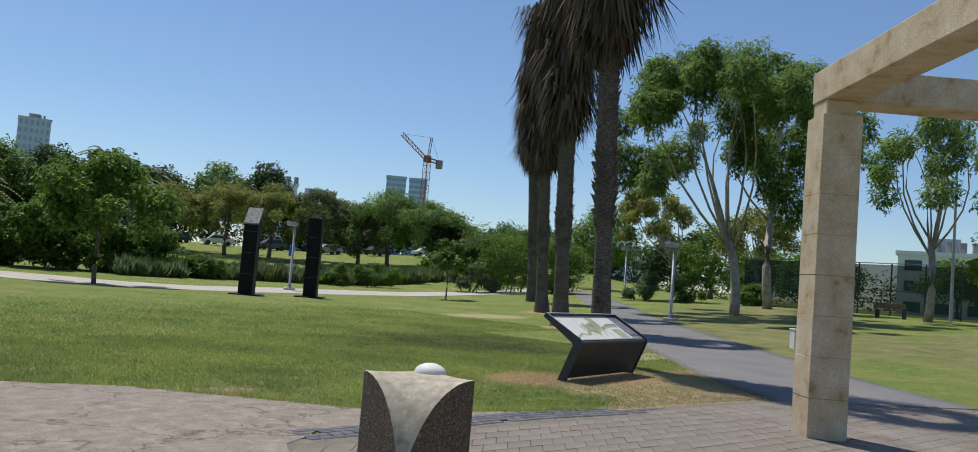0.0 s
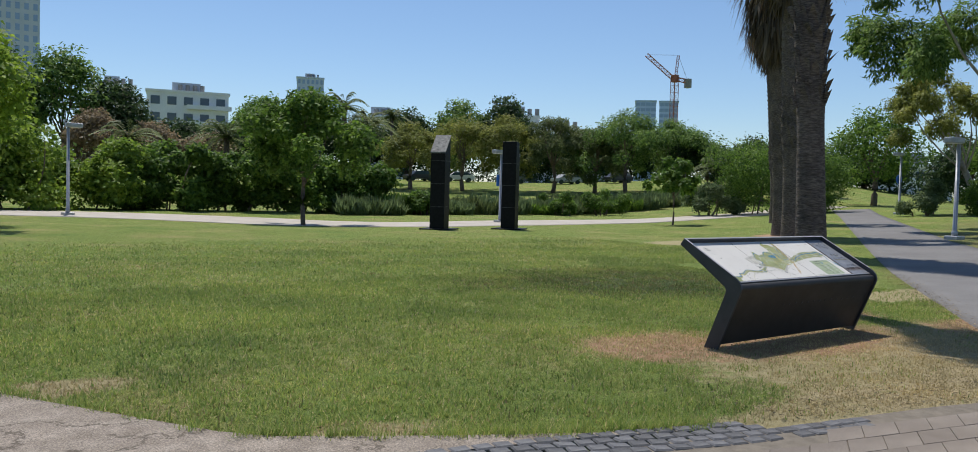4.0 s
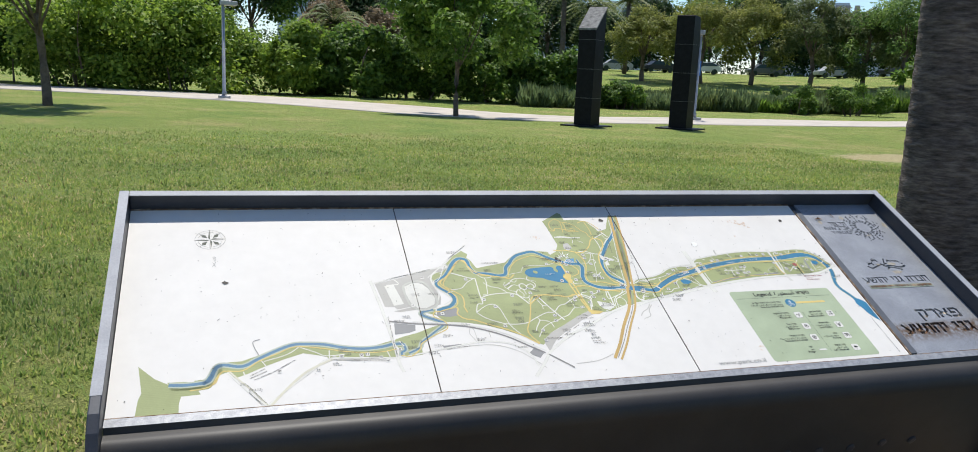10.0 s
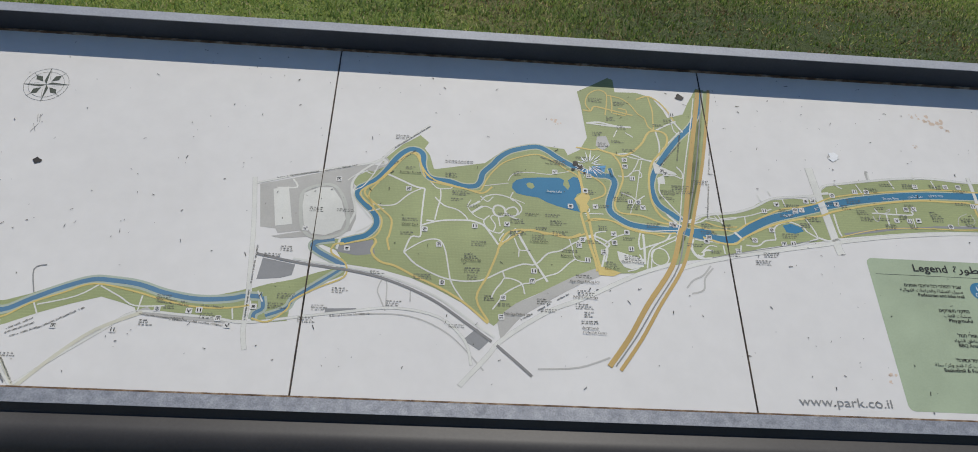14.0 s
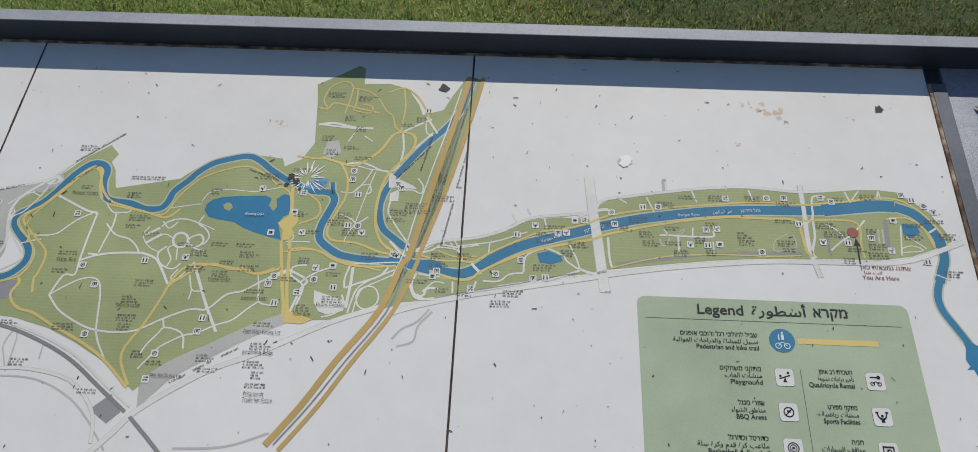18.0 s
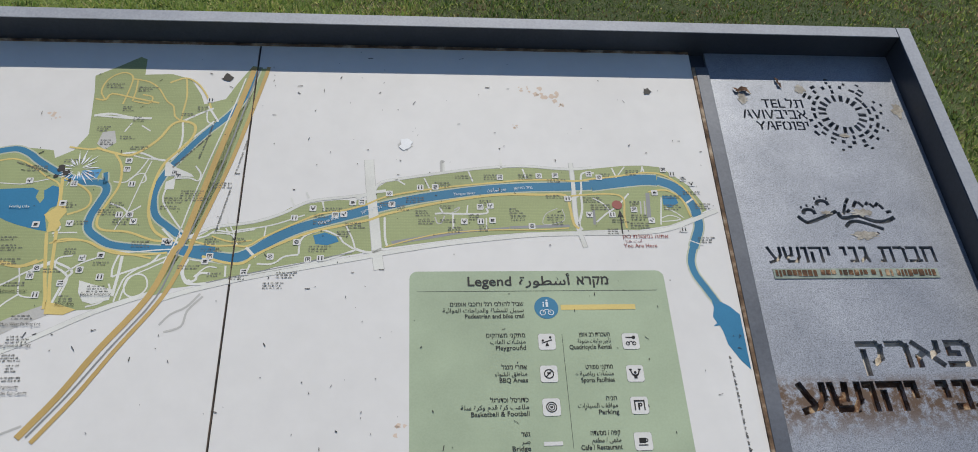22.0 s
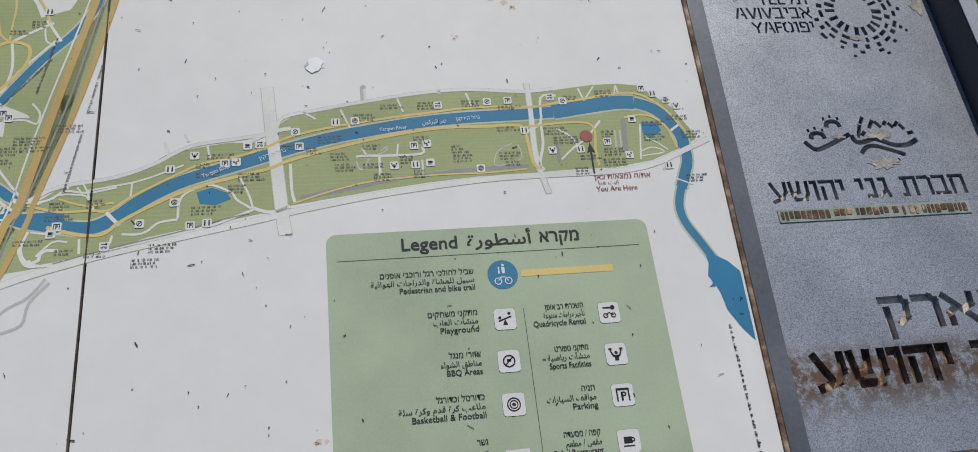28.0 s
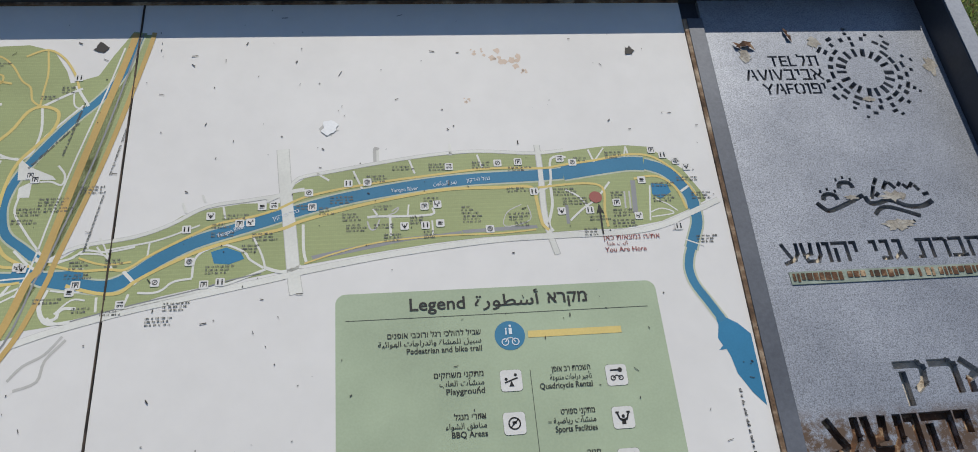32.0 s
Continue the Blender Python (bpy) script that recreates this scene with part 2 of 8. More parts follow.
lawn_col = mix(M_lawn, 0.75, lc, mix(M_lawn, 1.0, lc, lf, "MULTIPLY"))
ls, lst = noise_ramp(M_lawn, 75, [(0.36, (0.30, 0.34, 0.26)), (0.50, (0.95, 1.0, 0.85)), (0.64, (1.85, 1.75, 1.70))], 4, 0.8)
lawn_col = mix(M_lawn, 0.85, lawn_col, mix(M_lawn, 1.0, lawn_col, ls, "MULTIPLY"))
PATCHES = [("thatch", 2.4, 5.2, 3.2, 2.2), ("lush", 2.9, 4.0, 2.8, 2.0), ("straw", -0.6, -1.25, 2.0, 1.45), ("straw", -0.9, -2.35, 1.6, 0.5), ("straw", 1.3, -1.1, 1.5, 1.1), ("straw", 0.4, -2.3, 1.5, 0.8), ("straw", -2.6, -2.0, 1.2, 0.35), ("soil", -1.75, 0.25, 0.95, 0.72), ("soil", -0.2, -0.25, 1.7, 0.70), ("soil", 2.1, 0.9, 0.8, 0.7),
           ("soil", 12.6, 7.7, 1.5, 1.0), ("straw", 14.5, 12.8, 2.6, 1.2), ("soil", 21.5, 14.3, 1.4, 1.0), ("straw", -5.9, -0.85, 0.7, 0.25), ("straw", -7.4, 1.3, 0.9, 0.3),
           ("soil", 3.0, -0.75, 1.0, 0.45), ("straw", 5.6, 1.35, 1.8, 0.55), ("dry", 15.0, 0.5, 8.0, 4.2), ("dry", 24.0, 5.0, 9.0, 4.5), ("dry", 36.0, 8.0, 9.0, 5.0), ("dry", 19.0, -6.0, 9.0, 4.0)]
soil_col, _ = noise_ramp(M_lawn, 6, [(0.3, (0.30, 0.165, 0.095)), (0.7, (0.47, 0.305, 0.195))], 6)
thatch_col, _ = noise_ramp(M_lawn, 14, [(0.35, (0.060, 0.052, 0.022)), (0.55, (0.100, 0.078, 0.038)), (0.72, (0.165, 0.115, 0.064))], 8, 0.75)
lush_col, _ = noise_ramp(M_lawn, 18, [(0.3, (0.030, 0.055, 0.018)), (0.7, (0.070, 0.095, 0.035))], 8, 0.75)
# dry grass; the dark mottles in it are tree shade painted into the colour
dry_shade_col, _ = noise_ramp(M_lawn, 0.8, [(0.36, (0.080, 0.110, 0.034)), (0.5, (0.195, 0.185, 0.078)), (0.64, (0.340, 0.270, 0.140))], 11, 0.85)
straw_col, _ = noise_ramp(M_lawn, 9, [(0.3, (0.31, 0.245, 0.130)), (0.7, (0.52, 0.430, 0.265))], 7, 0.7)
at = node(M_lawn, "ShaderNodeTexCoord").outputs["Object"]
edge = node(M_lawn, "ShaderNodeTexNoise", Scale=3.2, Detail=7.0, Roughness=0.7)
wire(M_lawn, at, edge.inputs["Vector"])
for what, cx, cy, rx, ry in PATCHES:
    mp = node(M_lawn, "ShaderNodeMapping")
    mp.vector_type = "POINT"
    mp.inputs["Location"].default_value = (-cx / rx, -cy / ry, 0)
    mp.inputs["Scale"].default_value = (1 / rx, 1 / ry, 0)
    wire(M_lawn, at, mp.inputs["Vector"])
    ln = node(M_lawn, "ShaderNodeVectorMath")
    ln.operation = "LENGTH"
    wire(M_lawn, mp.outputs["Vector"], ln.inputs[0])
    ad = node(M_lawn, "ShaderNodeMath")
    ad.operation = "MULTIPLY_ADD"
    wire(M_lawn, edge.outputs["Fac"], ad.inputs[0])
    ad.inputs[1].default_value = 1.5
    wire(M_lawn, ln.outputs["Value"], ad.inputs[2])
    mr = node(M_lawn, "ShaderNodeMapRange")
    mr.inputs["From Min"].default_value, mr.inputs["From Max"].default_value = 1.55, 1.85
    mr.inputs["To Min"].default_value, mr.inputs["To Max"].default_value = {"soil": 0.95, "straw": 0.8, "thatch": 0.62, "lush": 0.68, "dry": 0.7}[what], 0.0
    wire(M_lawn, ad.outputs[0], mr.inputs["Value"])
    lawn_col = mix(M_lawn, mr.outputs["Result"], lawn_col, {"soil": soil_col, "straw": straw_col, "thatch": thatch_col, "lush": lush_col, "dry": dry_shade_col}[what])
base(M_lawn, lawn_col)
bump(M_lawn, lst.outputs["Fac"], 0.9, 0.03)
ground = link("ground", mesh_np("ground", np.stack([gx, gy, hz], -1).reshape(-1, 3), quads), M_lawn, None, "", True)
tagged(ground, "mown green park lawn with dry patches and painted shade mottles", "lawn", kind="structure")


def ribbon(name, left, right, lift, material, label, category):
    """A path between two edges, draped on the ground, with a small thickness."""
    n = 60
    pts = []
    for edge in (left, right):
        e = np.array(edge, float)
        s = np.r_[0, np.cumsum(np.hypot(*np.diff(e, axis=0).T))]
        u = np.linspace(0, s[-1], n)
        pts.append(np.stack([np.interp(u, s, e[:, 0]), np.interp(u, s, e[:, 1])], -1))
    rows = []
    m = 9
    for k in range(m):
        f = k / (m - 1)
        q = pts[0] * (1 - f) + pts[1] * f
        rows.append(np.c_[q, ground_z(q[:, 0], q[:, 1]) + lift])
    skirt = lambda r: np.c_[r[:, :2], r[:, 2] - lift - 0.15]
    rows = [skirt(rows[0]), *rows, skirt(rows[-1])]
    v = np.concatenate(rows)
    i = np.arange(len(v)).reshape(len(rows), n)
    f = np.stack([i[:-1, :-1], i[1:, :-1], i[1:, 1:], i[:-1, 1:]], -1).reshape(-1, 4)
    ob = link(name, mesh_np(name, v, f), material, None)
    return tagged(ob, label, category, kind="structure")


ribbon("road_asphalt", [(0.1, -3.0), (2.4, -1.0), (8.9, 3.3), (19.3, 9.7), (40, 22.4), (52, 30)],
       [(3.2, -5.6), (5.5, -3.6), (8.5, -1.6), (14.7, 2.9), (20.7, 7.3), (43.4, 21.6), (56, 29)], 0.012, M_asphalt,
       "grey asphalt footpath between the lawns", "path")
ribbon("road_promenade", [(-40, 53), (-11.5, 39.6), (-1.7, 35.0), (8.6, 31.2), (12.2, 26.2), (19, 26.0), (31.2, 28.4), (42, 29.0), (60, 33)],
       [(-40, 60), (-13, 47), (-0.6, 42.5), (9, 38.5), (15.0, 32.2), (22, 31.8), (33, 33.6), (46, 34), (62, 38)], 0.015, M_prom,
       "pale paved riverside promenade", "path")

# ---- the map board ----
TILT, BOARD_Z = radians(28.35), 0.8605          # slope of the board and the height of its middle line
CT, ST = math.cos(TILT), math.sin(TILT)
board_pose = Matrix.Translation((0, 0, BOARD_Z)) @ Matrix.Rotation(TILT, 4, "X")
map_board = thing("map_board", (0, 0, 0), "dark grey steel park map board with a sloping white map", "sign")


def on_board(v, h):
    """(y, z) of a point v up the slope and h out of the board."""
    return (v * CT - h * ST, BOARD_Z + v * ST + h * CT)


def arc(centre, r, a0, a1, n=6):
    return [(centre[0] + r * math.cos(radians(a0 + (a1 - a0) * k / n)), centre[1] + r * math.sin(radians(a0 + (a1 - a0) * k / n))) for k in range(n + 1)]


# outline of an end plate: the rim of the board, the rounded knee and the raking leg
end_outline = [on_board(0.376, 0.047), on_board(-0.33, 0.047)]
end_outline += [(-0.352, 0.722), (-0.382, 0.693), (-0.402, 0.660), (-0.410, 0.625), (-0.402, 0.590)]
end_outline += [(-0.135, -0.05), (0.030, -0.05), (-0.222, 0.562), (-0.232, 0.600), (-0.215, 0.632)]
end_outline += [on_board(0.384, -0.035)]
for x0 in (-1.462, 1.057):
    bm = prism(bmesh.new(), end_outline, x0, x0 + 0.024)
    bmesh.ops.bevel(bm, geom=[e for e in bm.edges if abs(e.verts[0].co.x - e.verts[1].co.x) < 1e-4], offset=0.0025, segments=1, affect="EDGES")
    part("end_plate", bm, M_steel, map_board)
# top bar
bm = box(bmesh.new(), -1.437, 1.056, 0.354, 0.376, -0.035, 0.0465, 0.002)
bmesh.ops.transform(bm, matrix=board_pose, verts=bm.verts)
part("top_rim", bm, M_steel, map_board)
# upper edges of the rim: some wear, and sunlight painted in as a paler grey
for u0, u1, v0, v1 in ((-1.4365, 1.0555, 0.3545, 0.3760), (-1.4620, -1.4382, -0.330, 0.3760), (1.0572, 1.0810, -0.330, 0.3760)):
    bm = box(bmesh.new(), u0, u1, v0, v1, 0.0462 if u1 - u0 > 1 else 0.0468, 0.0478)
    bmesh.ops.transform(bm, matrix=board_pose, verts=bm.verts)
    part("rim_edge", bm, M_steel_edge, map_board, "worn steel edge with sunlight painted into its pale colour")
# tray under the map
for u0, u1, h1 in ((-1.437, 0.7160, -0.006), (0.7164, 1.056, -0.0120)):
    bm = box(bmesh.new(), u0, u1, -0.356, 0.353, -0.034, h1)
    for q in bm.verts:
        if 0.70 < q.co.x < 0.73:
            q.co.x += 0.026 * (q.co.y + 0.12)
    bmesh.ops.transform(bm, matrix=board_pose, verts=bm.verts)
    part("tray", bm, M_steel, map_board)
# folded front sheet: rounds the knee, then rakes back to the ground
fold = [on_board(-0.3575, 0.001), on_board(-0.3795, 0.001), on_board(-0.3812, -0.001)]
fold += [(-0.3380, 0.6685)] + [(-0.352 + 0.040 * math.sin(a) - 0.0748 * math.sin(a), 0.6260 + 0.0400 * math.cos(a)) for a in (radians(6 + 5 * k) for k in range(24))]
fold += [(-0.150, 0.048)]
inner = [(-0.140, 0.050), (-0.3700, 0.6000), (-0.3660, 0.6300), (-0.3400, 0.6500), on_board(-0.374, -0.008), on_board(-0.3575, -0.008)]
bm = prism(bmesh.new(), fold + inner, -1.4365, 1.0555)
front_sheet = part("front_sheet", bm, M_front, map_board, "folded dark steel sheet", True)
front_sheet.data.set_sharp_from_angle(angle=radians(30))
bm = box(bmesh.new(), -1.4365, 1.0555, -0.3792, -0.3580, 0.0012, 0.0022)
bmesh.ops.transform(bm, matrix=board_pose, verts=bm.verts)
part("ledge", bm, M_ledge, map_board, "pale worn steel ledge under the map")
# row of bolt heads on the front sheet
leg_dir = Vector((0, -0.150 + 0.380, 0.048 - 0.6060)).normalized()
leg_out = Vector((0, leg_dir.z, -leg_dir.y))
for k in range(13):
    bm = bmesh.new()
    c = Vector((-0.60 + 0.112 * k, -0.380, 0.6060)) + leg_dir * (0.20 + 0.004 * math.sin(k * 2.1))
    tube(bm, [c - leg_out * 0.002, c + leg_out * 0.004, c + leg_out * 0.006], [0.014, 0.014, 0.009], 10)
    part("bolt", bm, M_steel, map_board, "dark bolt head")


def lean(bm, u0=0.67, u1=0.73):
    """The bar between map and plate leans a little: shifts what ends at it."""
    for q in bm.verts:
        if u0 < q.co.x < u1:
            q.co.x += 0.026 * (q.co.y + 0.12)
    return bm


def sheet_box(u0, u1, v0, v1, h0, h1, bevel=0.0):
    bm = lean(box(bmesh.new(), u0, u1, v0, v1, h0, h1, bevel))
    bmesh.ops.transform(bm, matrix=board_pose, verts=bm.verts)
    return bm


M_bar = grainy("grey_bar", [(0.3, (0.088, 0.096, 0.111)), (0.7, (0.138, 0.146, 0.162))], 9, 200, 0.3, 0.5, 0.1, 0.001, 0.3)
M_edge = grainy("rust_brown", [(0.32, (0.060, 0.035, 0.020)), (0.5, (0.17, 0.105, 0.060)), (0.7, (0.42, 0.33, 0.23))], 45, 260, 0.5, 0.9, 0.4, 0.002)
# three white map panels with narrow joints, a steel bar and the cut steel plate
PANELS = [(-1.4360, -0.7145), (-0.7115, -0.0135), (-0.0105, 0.6885)]
for u0, u1 in PANELS:
    part("map_panel", sheet_box(u0, u1, -0.3545, 0.3535, -0.006, 0.0), M_white, map_board, "white printed map panel")
part("seam", sheet_box(-1.4365, 1.0550, -0.3574, -0.3548, -0.004, 0.0010), M_edge, map_board, "dirty joint along the lower edge")
part("upper_seam", sheet_box(-1.4365, 0.6880, 0.3495, 0.3534, 0.0002, 0.0030), M_edge, map_board, "dirt caught along the upper edge")
part("divider_bar", sheet_box(0.6942, 0.7162, -0.354, 0.318, -0.006, 0.0040, 0.0008), M_bar, map_board, "grey steel bar")
part("rusty_edge", sheet_box(0.6888, 0.6939, -0.354, 0.318, -0.006, 0.0030), M_edge, map_board, "rusty edge")

# ---- print on the map: flat areas and lines, in millimetres along and up the board ----
INK = {"green": ((0.325, 0.362, 0.170), 0.0004), "grey": ((0.27, 0.27, 0.265), 0.0006), "white": ((0.66, 0.65, 0.585), 0.0012), "river": ((0.045, 0.185, 0.300), 0.0009), "blue": ((0.035, 0.185, 0.320), 0.0008), "greige": ((0.44, 0.425, 0.385), 0.0006), "rail": ((0.230, 0.225, 0.215), 0.0018), "bank": ((0.46, 0.48, 0.35), 0.00066), "fine": ((0.13, 0.13, 0.115), 0.0024), "river_glare": ((0.105, 0.215, 0.320), 0.0009), "shore": ((0.40, 0.45, 0.36), 0.00066), "cream": ((0.60, 0.575, 0.455), 0.0013), "splash": ((0.76, 0.76, 0.74), 0.0031), "isle": ((0.325, 0.362, 0.170), 0.0011),
       "lightblue": ((0.10, 0.30, 0.50), 0.0010), "yellow": ((0.62, 0.48, 0.17), 0.0014), "outline": ((0.47, 0.455, 0.415), 0.0007), "pale": ((0.50, 0.50, 0.44), 0.0016), "grey2": ((0.26, 0.26, 0.25), 0.0018),
       "orange": ((0.49, 0.335, 0.120), 0.0020), "text": ((0.035, 0.035, 0.032), 0.0024), "redtext": ((0.30, 0.10, 0.09), 0.0024), "legend": ((0.365, 0.430, 0.290), 0.0005), "rule": ((0.08, 0.09, 0.07), 0.0010),
       "black": ((0.018, 0.018, 0.018), 0.0030), "icon": ((0.66, 0.645, 0.60), 0.0022), "red": ((0.33, 0.11, 0.09), 0.0026), "paleblue": ((0.62, 0.66, 0.68), 0.0026), "dirt": ((0.05, 0.045, 0.04), 0.0032), "stain": ((0.63, 0.50, 0.39), 0.0003)}
INK_M = {}
for key, (col, _) in INK.items():
    m = mat("print_" + key, col, 0.62, 0, 0.22)
    d = tuple(c * 0.84 for c in col)
    c, _t = noise_ramp(m, 7, [(0.35, d), (0.65, col)], 5)
    g, _t = noise_ramp(m, 420, [(0.35, (0.965, 0.965, 0.965)), (0.65, (1.02, 1.02, 1.02))], 1)
    c = mix(m, 1.0, c, g, "MULTIPLY")
    if key == "green":          # fine printed weave of pale dots
        vo = node(m, "ShaderNodeTexVoronoi", Scale=430.0, Randomness=0.15)
        wire(m, node(m, "ShaderNodeTexCoord").outputs["Object"], vo.inputs["Vector"])
        dot = m.node_tree.nodes.new("ShaderNodeMapRange")
        for k2, v2 in (("From Min", 0.25), ("From Max", 0.5), ("To Min", 1.07), ("To Max", 0.96)):
            dot.inputs[k2].default_value = v2
        wire(m, vo.outputs["Distance"], dot.inputs["Value"])
        c = mix(m, 1.0, c, dot.outputs["Result"], "MULTIPLY")
    base(m, c)
    INK_M[key] = m
PRINT_NAME = {"green": "park_area", "grey": "grey_area", "greige": "paved_area", "rail": "rail_line", "bank": "river_bank", "isle": "island_area", "cream": "street_line", "river_glare": "river_line", "shore": "river_bank", "white": "path_line", "river": "river_line", "blue": "lake_area", "lightblue": "pool_area", "yellow": "trail_line", "outline": "road_outline", "pale": "road_line",
              "grey2": "rail_line", "orange": "highway_line", "rule": "rule_line"}
lift = [0.0]


def smooth(points, n=4):
    """A soft curve through the points."""
    p = [np.array(q, float) for q in points]
    if len(p) < 3:
        return p
    out = []
    for i in range(len(p) - 1):
        a, b, c, d = p[max(i - 1, 0)], p[i], p[i + 1], p[min(i + 2, len(p) - 1)]
        for k in range(n):
            t = k / n
            out.append(0.5 * (2 * b + (c - a) * t + (2 * a - 5 * b + 4 * c - d) * t * t + (3 * b - a - 3 * c + d) * t ** 3))
    return out + [p[-1]]


def printed(bm, ink, name, parent=map_board, height=None):
    lift[0] = (lift[0] + 0.00003) % 0.00012
    h = 0.30 * ((INK[ink][1] if height is None else height) + lift[0])
    bmesh.ops.transform(bm, matrix=board_pose @ Matrix.Translation((0, 0, h)), verts=bm.verts)
    return part(name, bm, INK_M[ink], parent)


def area(ink, points, name=None):
    bm = bmesh.new()
    f = bm.faces.new([bm.verts.new((u / 1000, v / 1000, 0)) for u, v in points])
    f.normal_update()
    if f.normal.z < 0:
        f.normal_flip()
    bmesh.ops.triangulate(bm, faces=[f])
    return printed(bm, ink, name or (PRINT_NAME[ink] if ink != "white" else "white_area"))


def strip(bm, pts, width):
    pts = np.array(pts) / 1000
    d = np.gradient(pts, axis=0)
    d /= np.maximum(np.linalg.norm(d, axis=1), 1e-9)[:, None]
    s = np.stack([-d[:, 1], d[:, 0]], -1) * width / 2000
    a = [bm.verts.new((*q, 0)) for q in pts + s]
    b = [bm.verts.new((*q, 0)) for q in pts - s]
    for i in range(len(pts) - 1):
        bm.faces.new((b[i], b[i + 1], a[i + 1], a[i]))


def line(ink, width, points):
    if ink in ("river", "river_glare"):          # a pale bank shows on both sides of the water
        bank = "bank" if ink == "river" else "shore"
        bm = bmesh.new()
        strip(bm, smooth(points), width + (4.5 if ink == "river" else 8.0))
        printed(bm, bank, PRINT_NAME[bank])
    bm = bmesh.new()
    strip(bm, smooth(points), width)
    return printed(bm, ink, PRINT_NAME[ink])


def disc(bm, u, v, r, n=24, r_in=0.0):
    ring = [(u + r * math.cos(2 * math.pi * k / n), v + r * math.sin(2 * math.pi * k / n), 0) for k in range(n)]
    if not r_in:
        bm.faces.new([bm.verts.new(q) for q in ring])
        return
    o = [bm.verts.new(q) for q in ring]
    i = [bm.verts.new((u + (q[0] - u) * r_in / r, v + (q[1] - v) * r_in / r, 0)) for q in ring]
    for k in range(n):
        bm.faces.new((o[k], o[(k + 1) % n], i[(k + 1) % n], i[k]))


def rect(bm, u0, u1, v0, v1):
    bm.faces.new([bm.verts.new(q) for q in ((u0, v0, 0), (u1, v0, 0), (u1, v1, 0), (u0, v1, 0))])


def bar(bm, a, b, w):
    a, b = Vector((*a, 0)), Vector((*b, 0))
    s = (b - a).cross(Vector((0, 0, 1))).normalized() * w / 2
    bm.faces.new([bm.verts.new(q) for q in (a + s, b + s, b - s, a - s)])


def round_rect(bm, u0, u1, v0, v1, r, n=5):
    pts = []
    for cu, cv, a in ((u1 - r, v0 + r, -90), (u1 - r, v1 - r, 0), (u0 + r, v1 - r, 90), (u0 + r, v0 + r, 180)):
        pts += [(x, y, 0) for x, y in arc((cu, cv), r, a, a + 90, n)]
    bm.faces.new([bm.verts.new(q) for q in pts])


